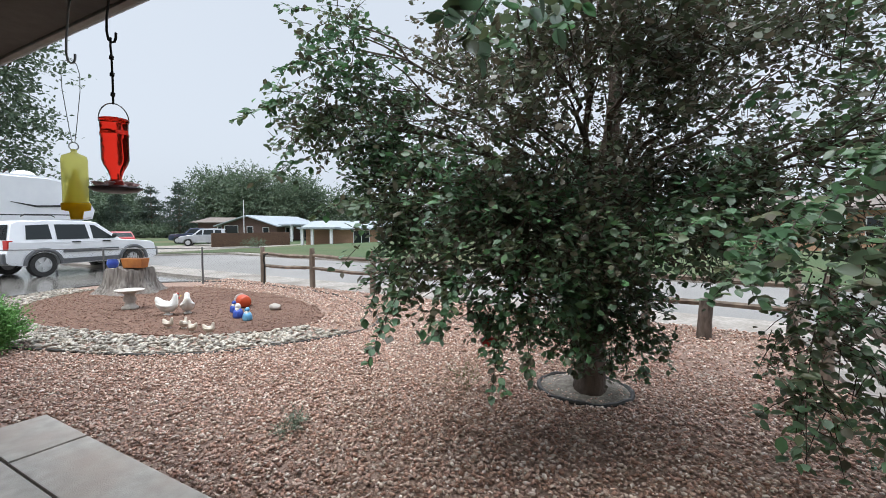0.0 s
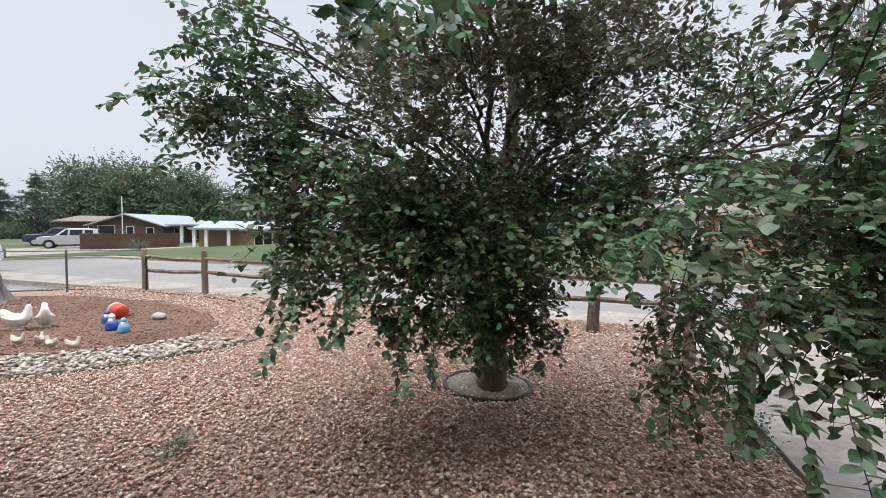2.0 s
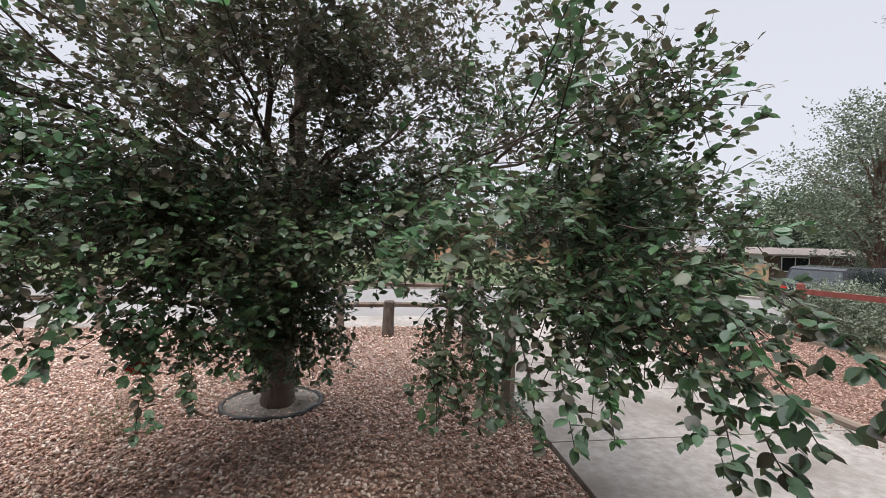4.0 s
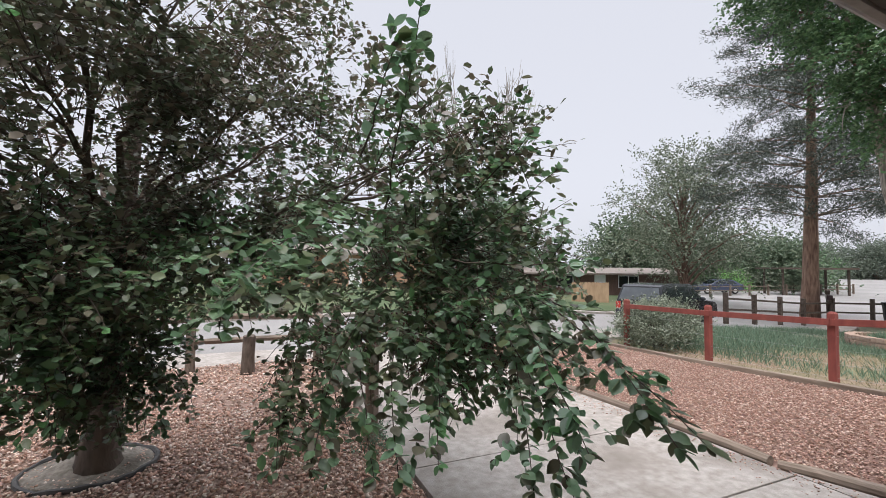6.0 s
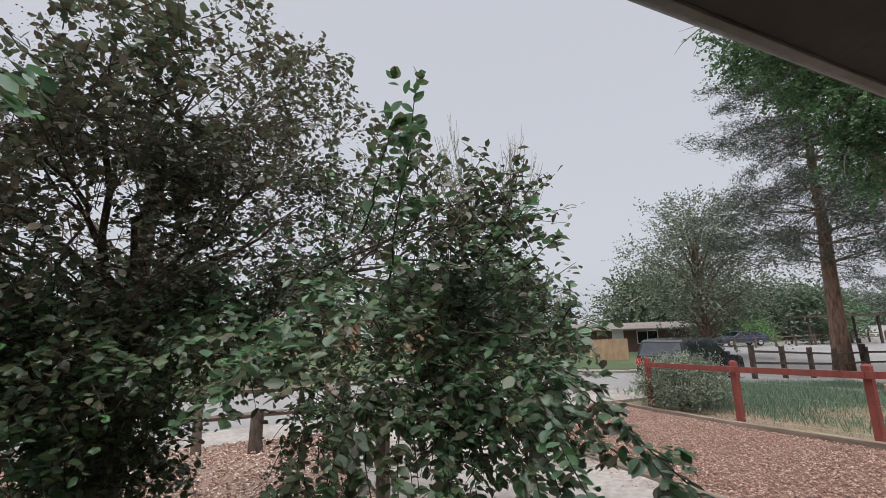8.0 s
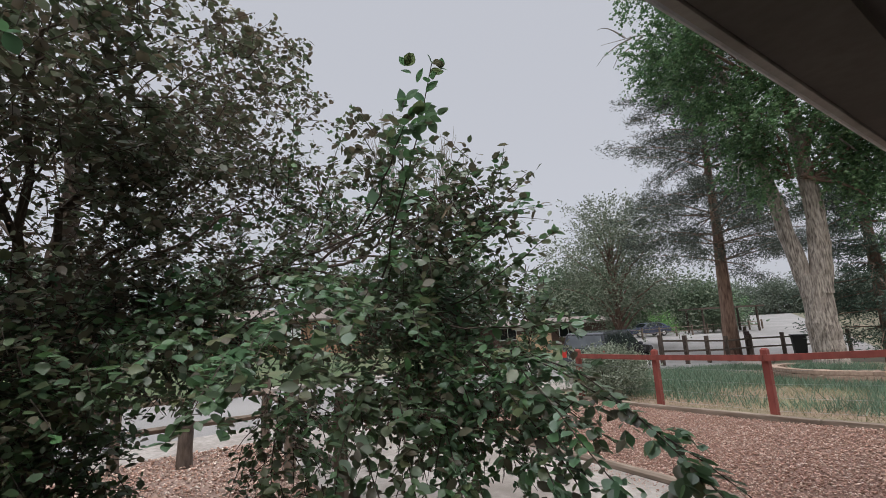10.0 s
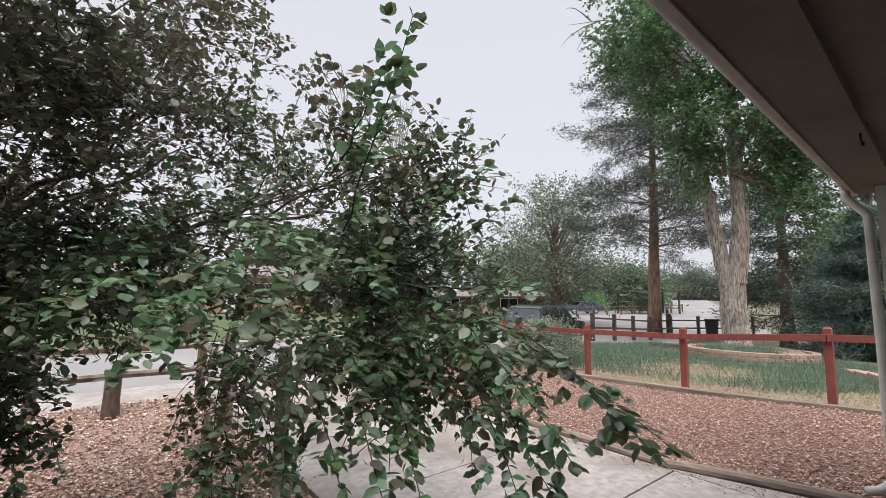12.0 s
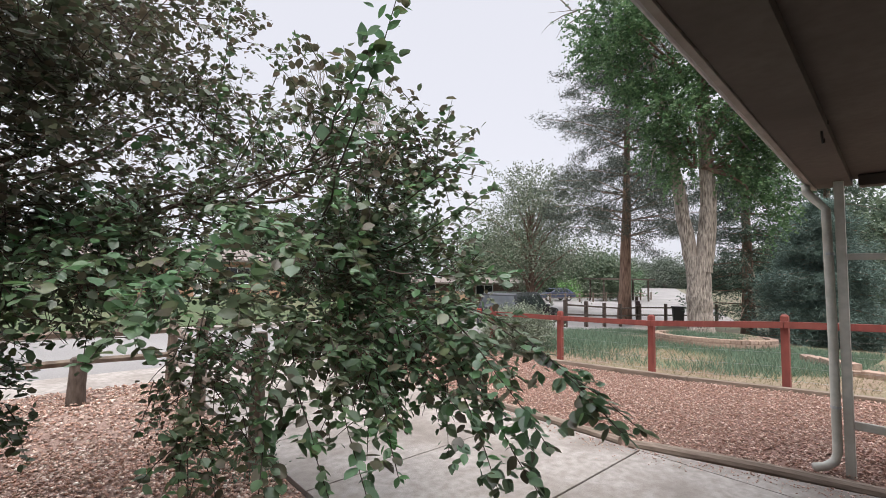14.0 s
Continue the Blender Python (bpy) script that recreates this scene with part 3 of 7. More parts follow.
def eave(x0, x1, ey, m):
    bm = B()
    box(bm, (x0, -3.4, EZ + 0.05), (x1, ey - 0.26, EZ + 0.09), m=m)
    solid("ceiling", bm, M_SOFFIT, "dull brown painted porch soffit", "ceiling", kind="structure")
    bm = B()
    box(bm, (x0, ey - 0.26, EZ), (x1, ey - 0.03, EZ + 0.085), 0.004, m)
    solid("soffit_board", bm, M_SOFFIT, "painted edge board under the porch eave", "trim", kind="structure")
    bm = B()
    box(bm, (x0, ey - 0.028, EZ - 0.01), (x1 + 0.03, ey, EZ + 0.15), 0.004, m)
    solid("fascia", bm, M_FASCIA, "pale painted fascia board of the porch eave", "fascia", kind="structure")
    bm = B()
    tube(bm, [m @ Vector((x0, ey + 0.012, EZ + 0.01)), m @ Vector((x1 + 0.03, ey + 0.012, EZ + 0.01))], 0.014, 8)
    solid("drip_edge", bm, M_STEEL, "dull metal drip edge along the eave", "trim", kind="structure")
    bm = B()
    box(bm, (x0 - 0.05, -3.5, EZ + 0.155), (x1 + 0.06, ey + 0.05, EZ + 0.2), m=m)
    solid("roof", bm, M_DARKWOOD, "low shingled porch roof", "roof", kind="structure")


BAY = pose(0, 0.535, 0, 0, 0, 2.2)
eave(-0.5, 4.75, 0.0, BAY)
eave(-9, -0.62, 0.78, Matrix.Identity(4))
bm = B()
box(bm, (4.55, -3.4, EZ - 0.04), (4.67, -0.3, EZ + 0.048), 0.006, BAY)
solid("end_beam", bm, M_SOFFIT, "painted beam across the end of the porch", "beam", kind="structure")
bm = B()
box(bm, (-9, -3.15, -0.3), (4.85, -2.95, EZ + 0.04))
solid("wall_house", bm, M_WALLPAINT, "plain painted house wall behind the porch", "wall", kind="structure")


# ---- the crab apple tree ----
def curve3(a, b, bend=(0, 0, 0), n=6, jitter=0.0):
    """A bowed line from a to b."""
    a, b, bend = Vector(a), Vector(b), Vector(bend)
    out = []
    for i in range(n + 1):
        t = i / n
        p = a.lerp(b, t) + bend * (4 * t * (1 - t))
        if jitter and 0 < i < n:
            p += Vector([random.uniform(-jitter, jitter) for _ in range(3)])
        out.append(p)
    return out


def leafy(lobes, hub, twig_len, leaf, per_twig, droop=0.35, shell=0.45, upright=0.0, out=0.55, loose=0.45, tip=1.0, shed=0.0):
    """Twigs and leaves for ellipsoid lobes (x, y, z, rx, ry, rz, twigs). Gives leaf arrays and twig lines."""
    hub = np.array(hub, float)
    P, A, S, lines = [], [], [], []
    for cx, cy, cz, rx, ry, rz, n in lobes:
        n = int(n)
        # the twigs sit in bunches of about nine
        m = max(3, n // 9)
        u = RNG.normal(size=(m, 3))
        u /= np.linalg.norm(u, axis=1, keepdims=True)
        rad = RNG.uniform(shell, 1.0, (m, 1)) ** 0.6
        start = np.array([cx, cy, cz]) + u * rad * np.array([rx, ry, rz])
        which = RNG.integers(0, m, n)
        u = u[which]
        start = start[which] + RNG.normal(size=(n, 3)) * twig_len * 0.42
        away = start - hub
        away /= np.linalg.norm(away, axis=1, keepdims=True)
        d = away * out + u * 0.55 + RNG.normal(size=(n, 3)) * loose
        d[:, 2] += upright - droop * 0.6
        d /= np.linalg.norm(d, axis=1, keepdims=True)
        length = RNG.uniform(0.6, 1.3, n) * twig_len
        k = per_twig
        t = np.linspace(0.08, 1.0, k)[None, :, None] ** tip
        base = start[:, None, :] + d[:, None, :] * t * length[:, None, None]
        base[:, :, 2] -= droop * (t[..., 0] ** 2) * length[:, None] * 0.8
        side = np.cross(d, np.array([0, 0, 1.0]))
        side /= np.linalg.norm(side, axis=1, keepdims=True) + 1e-6
        sign = np.where(np.arange(k) % 2 == 0, 1.0, -1.0)[None, :, None]
        ax = d[:, None, :] * RNG.uniform(0.3, 0.9, (n, k, 1)) + side[:, None, :] * sign * RNG.uniform(0.4, 1.0, (n, k, 1)) + RNG.normal(size=(n, k, 3)) * 0.5
        if shed:
            # leaf blades lean outwards and a little down, upper side to the open air
            flat = away * np.array([1.0, 1.0, 0.0])
            flat /= np.linalg.norm(flat, axis=1, keepdims=True) + 1e-6
            ax = d[:, None, :] * 0.3 + side[:, None, :] * sign * RNG.uniform(0.2, 0.9, (n, k, 1)) + flat[:, None, :] * shed + RNG.normal(size=(n, k, 3)) * 0.55
            ax[:, :, 2] = ax[:, :, 2] * 0.75 - 0.06
            base = base + RNG.normal(size=base.shape) * leaf * 0.42
        ax[:, :, 2] -= droop * 0.4
        P.append(base.reshape(-1, 3))
        A.append(ax.reshape(-1, 3))
        S.append((leaf * RNG.uniform(0.55, 1.25, (n, k)) * np.where(t[..., 0] > 0.93, 1.1, 1.0)).reshape(-1))
        for i in range(n):
            lines.append((start[i], d[i], length[i]))
    return np.concatenate(P), np.concatenate(A), np.concatenate(S), lines


def twig_mesh(lines, droop, r=0.0025, every=1, start_back=0.0):
    """Thin three-sided twigs."""
    V, F = [], []
    for s, d, ln in lines[::every]:
        side = np.cross(d, (0.3, 0.2, 0.93))
        side /= np.linalg.norm(side) + 1e-6
        up = np.cross(side, d)
        k = len(V)
        for t, rr in ((-start_back, r * 1.4), (0.5, r), (1.0, r * 0.5)):
            c = s + d * t * ln
            c = c - np.array([0, 0, droop * max(t, 0) ** 2 * ln * 0.8])
            for a in (0, 2.1, 4.2):
                V.append(c + (side * math.cos(a) + up * math.sin(a)) * rr)
        for j in (0, 3):
            for q in range(3):
                F.append((k + j + q, k + j + (q + 1) % 3, k + j + 3 + (q + 1) % 3, k + j + 3 + q))
    return V, F


def crab_apple():
    tree = thing("crab_apple_tree", "spreading crab apple tree with drooping dark green leafy branches", "tree", Matrix.Translation((-0.87, 3.85, -0.03)))
    inv = np.array([-0.87, 3.85, -0.03])

    def loc(p):
        return Vector(p) - Vector(inv)
    bm = B()
    trunk = [(-0.87, 3.85, -0.08), (-0.87, 3.85, 0.06), (-0.85, 3.84, 0.35), (-0.81, 3.83, 0.8), (-0.8, 3.8, 1.2), (-0.76, 3.75, 1.8), (-0.7, 3.75, 2.6), (-0.75, 3.7, 3.4)]
    tube(bm, [loc(p) for p in trunk], [0.19, 0.135, 0.105, 0.1, 0.1, 0.075, 0.05, 0.02], 12, wob=0.06)
    part("trunk", bm, M_BARK, tree, "rough grey-brown trunk", smooth=True)
    dome = [
        (-0.85, 3.7, 3.4, 1.5, 1.4, 0.85, 440), (-1.62, 3.1, 2.25, 0.65, 0.75, 0.7, 300),
        (-0.95, 2.8, 2.05, 0.95, 0.7, 0.75, 640), (0.0, 3.1, 2.2, 0.6, 0.65, 0.65, 300), (-0.35, 2.6, 2.75, 0.7, 0.6, 0.5, 240),
        (-0.8, 2.3, 2.3, 0.4, 0.25, 0.45, 110), (-0.6, 2.25, 2.8, 0.4, 0.3, 0.25, 60), (-1.5, 2.45, 1.6, 0.55, 0.5, 0.3, 420), (-1.85, 2.4, 1.72, 0.3, 0.3, 0.32, 130), (-0.85, 2.55, 1.46, 0.72, 0.45, 0.24, 480)]
    skirt = [
        (-2.2, 2.3, 2.38, 0.3, 0.36, 0.25, 105), (-2.42, 2.12, 2.2, 0.26, 0.25, 0.17, 80), (-2.0, 2.2, 2.12, 0.28, 0.25, 0.18, 50), (-2.12, 2.15, 2.62, 0.25, 0.25, 0.2, 26), (-1.5, 2.1, 1.22, 0.22, 0.2, 0.14, 45), (-1.0, 2.3, 1.08, 0.25, 0.2, 0.16, 70),
        (-0.62, 3.35, 0.85, 0.26, 0.2, 0.33, 150), (-0.8, 3.3, 1.2, 0.42, 0.25, 0.28, 150), (-0.74, 3.1, 0.9, 0.34, 0.2, 0.28, 115), (-0.95, 3.1, 1.2, 0.4, 0.3, 0.22, 110), (-0.1, 2.85, 1.5, 0.4, 0.35, 0.16, 110)]
    back = [
        (0.5, 3.9, 2.5, 0.5, 0.55, 0.5, 80), (-1.6, 4.7, 2.6, 1.1, 0.8, 0.9, 220),
        (-0.1, 4.8, 2.3, 0.8, 0.7, 0.7, 110), (0.3, 3.45, 3.0, 0.52, 0.5, 0.45, 130), (0.22, 3.5, 3.55, 0.45, 0.42, 0.4, 85)]
    near = [
        (1.0, 2.9, 1.98, 0.5, 0.5, 0.42, 150), (1.42, 2.45, 1.6, 0.42, 0.4, 0.24, 105), (1.15, 1.84, 2.08, 0.19, 0.22, 0.24, 55), (0.44, 2.6, 1.66, 0.45, 0.35, 0.22, 120),
        (0.95, 2.1, 1.5, 0.45, 0.28, 0.17, 105), (1.06, 2.08, 1.98, 0.34, 0.34, 0.27, 100), (0.7, 3.3, 2.45, 0.5, 0.5, 0.35, 100)]
    near_low = [
        (0.0, 2.6, 1.46, 0.3, 0.28, 0.12, 90), (0.6, 2.8, 1.4, 0.35, 0.3, 0.12, 46), (1.55, 2.05, 1.5, 0.3, 0.3, 0.25, 100), (1.2, 2.05, 1.38, 0.35, 0.25, 0.16, 85), (0.96, 1.98, 2.18, 0.24, 0.24, 0.18, 62)]
    hanging = [
        (1.3, 1.95, 1.24, 0.36, 0.22, 0.12, 60), (0.8, 2.0, 1.18, 0.28, 0.2, 0.15, 50), (0.92, 1.6, 1.08, 0.3, 0.18, 0.14, 42), (1.22, 1.62, 1.12, 0.25, 0.18, 0.12, 45),
        (0.45, 2.8, 0.98, 0.17, 0.16, 0.22, 28), (0.5, 2.6, 1.15, 0.2, 0.16, 0.1, 20), (0.44, 2.3, 1.02, 0.17, 0.16, 0.2, 26), (0.24, 2.2, 0.78, 0.13, 0.12, 0.16, 24),
        (0.66, 1.65, 1.2, 0.26, 0.2, 0.14, 26), (1.05, 1.75, 1.22, 0.35, 0.22, 0.12, 50)]
    hub = (-0.8, 3.75, 1.6)
    # limbs reach from the trunk to the middle of every lobe
    for group, fork in ((dome, (-0.78, 3.78, 1.35)), (skirt, (-0.78, 3.76, 1.5)), (back, (-0.76, 3.75, 1.6))):
        for k, (cx, cy, cz, *_r) in enumerate(group):
            bm = B()
            n = 8
            pts = curve3(fork, (cx, cy, cz), (random.uniform(-0.12, 0.12), random.uniform(-0.12, 0.12), random.uniform(0.1, 0.3)), n, 0.05)
            r0 = 0.032 if group is dome else 0.022
            tube(bm, [loc(p) for p in pts], [r0 * (1 - 0.75 * i / n) for i in range(n + 1)], 6)
            for _ in range(5):
                i = random.randint(3, n)
                e = Vector((cx, cy, cz)) + Vector([random.uniform(-1, 1) * _r[j] * 0.85 for j in range(3)])
                tube(bm, [loc(p) for p in curve3(pts[i], e, (random.uniform(-0.08, 0.08), random.uniform(-0.08, 0.08), 0.07), 4, 0.04)], [0.009, 0.007, 0.005, 0.004, 0.0025], 4)
            part("branch", bm, M_BARK, tree)
    bm = B()
    lead = curve3((-0.78, 3.78, 1.3), (1.15, 2.55, 1.95), (0, 0, 0.18), 12, 0.03)
    tube(bm, [loc(p) for p in lead], [0.03 - 0.002 * i for i in range(13)], 7, wob=0.05)
    part("branch", bm, M_BARK, tree)
    for k, (cx, cy, cz, rx, ry, rz, _n) in enumerate(near + near_low):
        bm = B()
        i = 5 + k % 7
        pts = curve3(lead[i], (cx, cy, cz), (0.1 * (k % 3 - 1), 0.05, 0.08), 6, 0.03)
        tube(bm, [loc(p) for p in pts], [0.009 - 0.0009 * j for j in range(7)], 5)
        for _ in range(6):
            e = Vector((cx + random.uniform(-rx, rx), cy + random.uniform(-ry, ry), cz + random.uniform(-rz, rz)))
            tube(bm, [loc(p) for p in curve3(pts[random.randint(2, 5)], e, (0, 0, 0.04), 4, 0.025)], [0.005, 0.0045, 0.004, 0.003, 0.0015], 4)
        part("branch", bm, M_BARK, tree)
    # single sprays: a stem, short side shoots and the leaves along it
    def spray(a, b, bend, leaf, shoots, droop, gap=0.022, first=1):
        pts = curve3(a, b, bend, 8, 0.008)
        bm = B()
        tube(bm, [loc(p) for p in pts], [0.0042 - 0.00035 * i for i in range(9)], 5)
        stem = part("branch", bm, M_TWIG, tree)
        P, A, S = [], [], []
        lines = [pts]
        for k in range(shoots):
            i = random.randint(first, 7)
            d = (pts[i + 1] - pts[i - 1]).normalized()
            e = pts[i] + (d * 0.6 + Vector((random.uniform(-1, 1), random.uniform(-1, 1), random.uniform(-0.5, 0.5) - droop))).normalized() * random.uniform(0.05, 0.14)
            lines.append(curve3(pts[i], e, (0, 0, 0.01), 3))
        outward = Vector((pts[-1].x - hub[0], pts[-1].y - hub[1], 0)).normalized()
        for ln in lines:
            total = sum((q - p).length for p, q in zip(ln, ln[1:]))
            n = max(3, int(total / gap))
            for k in range(n):
                u = (0.12 + 0.88 * (k + 1) / n) * (len(ln) - 1)
                i = min(int(u), len(ln) - 2)
                d = (ln[i + 1] - ln[i]).normalized()
                side = d.cross(Vector((0.2, 0.1, 1))).normalized() * (1 if k % 2 else -1)
                # a rosette closes each shoot
                for q in range(3 if k == n - 1 else 1):
                    P.append(loc(ln[i].lerp(ln[i + 1], u - i)))
                    A.append(d * random.uniform(0.2, 0.7) + side * random.uniform(0.3, 1) * (1 - 2 * (q % 2)) + outward * 0.35 + Vector((random.gauss(0, 0.4), random.gauss(0, 0.4), random.gauss(-0.02 - droop * 0.6, 0.35))))
                    S.append(leaf * random.uniform(0.45, 1.15))
        v, f = scatter(np.array(P), np.array(A), RNG.normal(0, 0.45, len(P)), np.array(S), FINE_V, FINE_F, RNG.uniform(0.95, 1.3, len(P)))
        ob = new("leaf_spray", raw_mesh(v, f, M_LEAF))
        ob.parent = tree
        tagged(ob, kind="stuff")

    for a, b in (((0.85, 2.0, 1.3), (0.5, 1.11, 0.89)), ((1.0, 1.9, 1.32), (0.68, 1.08, 0.83)), ((1.2, 1.8, 1.32), (0.8, 0.91, 0.9)), ((1.1, 1.7, 1.34), (0.86, 0.8, 0.9)),
                 ((1.3, 1.75, 1.34), (0.92, 0.74, 0.99)), ((1.4, 1.8, 1.36), (1.0, 0.61, 1.04)), ((1.3, 1.7, 1.36), (1.12, 0.66, 1.06)), ((0.42, 2.5, 1.3), (0.25, 2.1, 0.55)),
                 ((0.7, 1.9, 1.36), (0.27, 1.25, 0.84)), ((0.6, 1.9, 1.3), (0.43, 1.2, 0.82)), ((1.15, 2.1, 1.3), (1.05, 1.25, 0.92)), ((0.95, 2.2, 1.3), (0.85, 1.4, 0.85)),
                 ((1.3, 2.0, 1.34), (1.3, 1.2, 1.0))):
        spray(a, Vector(b) + Vector((random.uniform(-0.05, 0.05), random.uniform(-0.05, 0.05), random.uniform(-0.03, 0.06))), (random.uniform(-0.05, 0.05), 0, random.uniform(0.0, 0.1)), 0.052, 17, 0.3, 0.021)
    for a, b, n, leaf in (((1.1, 1.9, 1.6), (1.14, 1.2, 1.83), 10, 0.052), ((1.1, 1.9, 1.8), (1.08, 1.3, 1.98), 11, 0.046),
                          ((0.68, 2.25, 1.9), (0.85, 1.86, 2.5), 12, 0.042), ((0.6, 2.8, 2.05), (0.8, 2.45, 2.86), 12, 0.042), ((0.5, 2.9, 2.1), (0.52, 2.7, 3.0), 11, 0.042), ((0.82, 2.15, 1.95), (0.98, 1.95, 2.4), 10, 0.042), ((0.9, 1.6, 1.5), (1.35, 1.25, 1.5), 5, 0.055)):
        spray(a, b, (0, 0, -0.02), leaf, n, -0.1, 0.026)
    for a, b in (((0.6, 1.6, 1.7), (0.56, 1.08, 2.3)), ((0.45, 1.4, 1.85), (0.48, 1.1, 2.12))):
        spray(a, b, (0, 0, -0.02), 0.048, 8, -0.15, 0.03, 3)
    for a, b in (((0.4, 2.0, 1.6), (0.1, 1.28, 1.45)), ((0.5, 1.9, 1.5), (0.19, 1.21, 1.34)), ((0.3, 2.2, 1.5), (0.06, 1.46, 1.37)), ((0.2, 2.3, 1.45), (-0.03, 1.55, 1.29)), ((0.0, 2.4, 1.5), (-0.22, 1.57, 1.4)),
                 ((0.7, 2.0, 1.6), (0.33, 1.21, 1.5)), ((0.9, 2.0, 1.6), (0.52, 1.17, 1.46)), ((0.9, 2.2, 1.75), (0.56, 1.39, 1.72)), ((0.2, 2.2, 1.4), (-0.09, 1.47, 1.24)), ((0.6, 2.2, 1.7), (0.35, 1.45, 1.63)), ((0.4, 2.2, 1.65), (0.3, 1.6, 1.68))):
        spray(a, b, (0, 0, 0.05), 0.056, 9, 0.05, 0.03)
    for a, b in (((-1.9, 2.5, 2.4), (-2.72, 1.71, 2.13)), ((-1.8, 2.4, 2.0), (-2.51, 1.69, 1.72)), ((-1.9, 2.6, 2.7), (-2.72, 2.1, 2.98)), ((-1.8, 2.5, 2.55), (-2.6, 1.95, 2.5)), ((-1.6, 2.2, 1.5), (-1.96, 1.65, 1.52)),
                 ((-1.5, 2.1, 1.25), (-1.48, 1.51, 0.81)), ((-1.25, 2.1, 1.25), (-1.18, 1.69, 0.92)), ((-1.05, 2.3, 1.1), (-1.03, 1.98, 0.57)), ((-1.0, 2.4, 1.0), (-0.85, 2.1, 0.62)), ((-1.7, 2.3, 1.35), (-1.7, 1.75, 0.95)),
                 ((-0.6, 3.3, 0.9), (-0.36, 3.2, 0.38)), ((-0.7, 3.4, 0.8), (-0.6, 3.3, 0.35)), ((-0.75, 2.4, 1.15), (-0.62, 2.2, 0.75)), ((-1.35, 2.2, 1.2), (-1.35, 1.85, 0.85)), ((-0.85, 3.2, 0.9), (-0.78, 3.0, 0.42))):
        spray(a, b, (0, 0, 0.1), 0.052, 16, 0.35, 0.02)
    for a, b in (((-0.9, 1.9, 2.2), (-0.66, 0.78, 1.95)), ((-0.75, 1.6, 2.25), (-0.58, 0.72, 1.86)), ((-0.6, 1.8, 2.2), (-0.48, 0.9, 2.0))):
        spray(a, b, (0, 0, 0.12), 0.062, 11, 0.3, 0.04)
    upper = [g for g in dome + back + near + near_low if g[2] >= 2.05 and g[1] > 1.7]
    lower = [g for g in dome + back if g not in upper]
    close = [g for g in near + near_low if g not in upper]
    for name, groups, ln, leaf, per, droop in (("crown_top", upper, 0.2, 0.045, 11, 0.1), ("crown", lower, 0.2, 0.046, 11, 0.1), ("crown_skirt", skirt, 0.19, 0.047, 11, 0.25),
                                               ("near_crown", close, 0.19, 0.049, 10, 0.05), ("hanging_spray", hanging, 0.17, 0.047, 9, 0.4)):
        P, A, S, lines = leafy(groups, hub, ln, leaf, per, droop, out=0.2, loose=0.7, tip=0.7, shed=0.12)
        v, f = scatter(P - inv, A, RNG.normal(0, 0.5, len(P)), S, LEAF_V, LEAF_F, RNG.uniform(0.9, 1.25, len(P)))
        ob = new(name, raw_mesh(v, f, M_OLDLEAF if groups is upper else M_LEAF))
        ob.parent = tree
        tagged(ob, "brownish green older leaves" if groups is upper else "dense dark green oval leaves", kind="stuff")
        tv, tf = twig_mesh(lines, droop, 0.0022)
        ob = new("twig_work", raw_mesh(np.array(tv) - inv, tf, M_TWIG))
        ob.parent = tree
        tagged(ob, kind="stuff")
    # small dark fruit
    n = 9000
    bearing = near + near_low + hanging + hanging + skirt + dome + back
    pick = RNG.choice([i for i, g in enumerate(bearing) for _ in range(int(g[6]))], n)
    lob = np.array([g[:6] for g in bearing])[pick]
    u = RNG.normal(size=(n, 3))
    u /= np.linalg.norm(u, axis=1, keepdims=True)
    pos = lob[:, :3] + u * lob[:, 3:6] * RNG.uniform(0.5, 1.05, (n, 1))
    octa = np.array([(1, 0, 0), (-1, 0, 0), (0, 1, 0), (0, -1, 0), (0, 0, 1), (0, 0, -1)]) * 1.0
    of = np.array([(0, 2, 4), (2, 1, 4), (1, 3, 4), (3, 0, 4), (2, 0, 5), (1, 2, 5), (3, 1, 5), (0, 3, 5)])
    v, f = scatter(pos - inv, RNG.normal(size=(n, 3)), np.zeros(n), RNG.uniform(0.0045, 0.0075, n), octa, of)
    ob = new("fruit", raw_mesh(v, f, M_FRUIT))
    ob.parent = tree
    tagged(ob, "tiny dark unripe crab apples", kind="stuff")
    return tree


crab_apple()

# watering ring of soil round the trunk
tree_ring = thing("tree_ring", "low dark edging ring of pale soil round the trunk", "planter", Matrix.Translation((-0.93, 3.93, -0.035)))
bm = B()
tube(bm, [(0.41 * math.cos(a * math.pi / 18), 0.38 * math.sin(a * math.pi / 18), 0.016 + 0.007 * math.sin(a) + 0.005 * math.sin(2.3 * a)) for a in range(37)], 0.02, 6, cap=False)
part("edging", bm, M_EDGING, tree_ring, "dark plastic edging")
bm = B()
lathe(bm, [(0.4, 0.0), (0.385, 0.025), (0.28, 0.04), (0.16, 0.075), (0.13, 0.09)], 28, sy=0.9)
part("soil", bm, M_SANDSOIL, tree_ring, "pale sandy soil", smooth=True)


# ---- fences of the yard ----
def post(bm, x, y, h, r, z0=-0.1, lean=0.0):
    pts = [(x + lean * t, y, z0 + (h - z0) * t) for t in (0, 0.3, 0.6, 0.93, 1.0)]
    tube(bm, pts, [r * 1.05, r, r * 0.97, r * 0.95, r * 0.8], 8, wob=0.07)


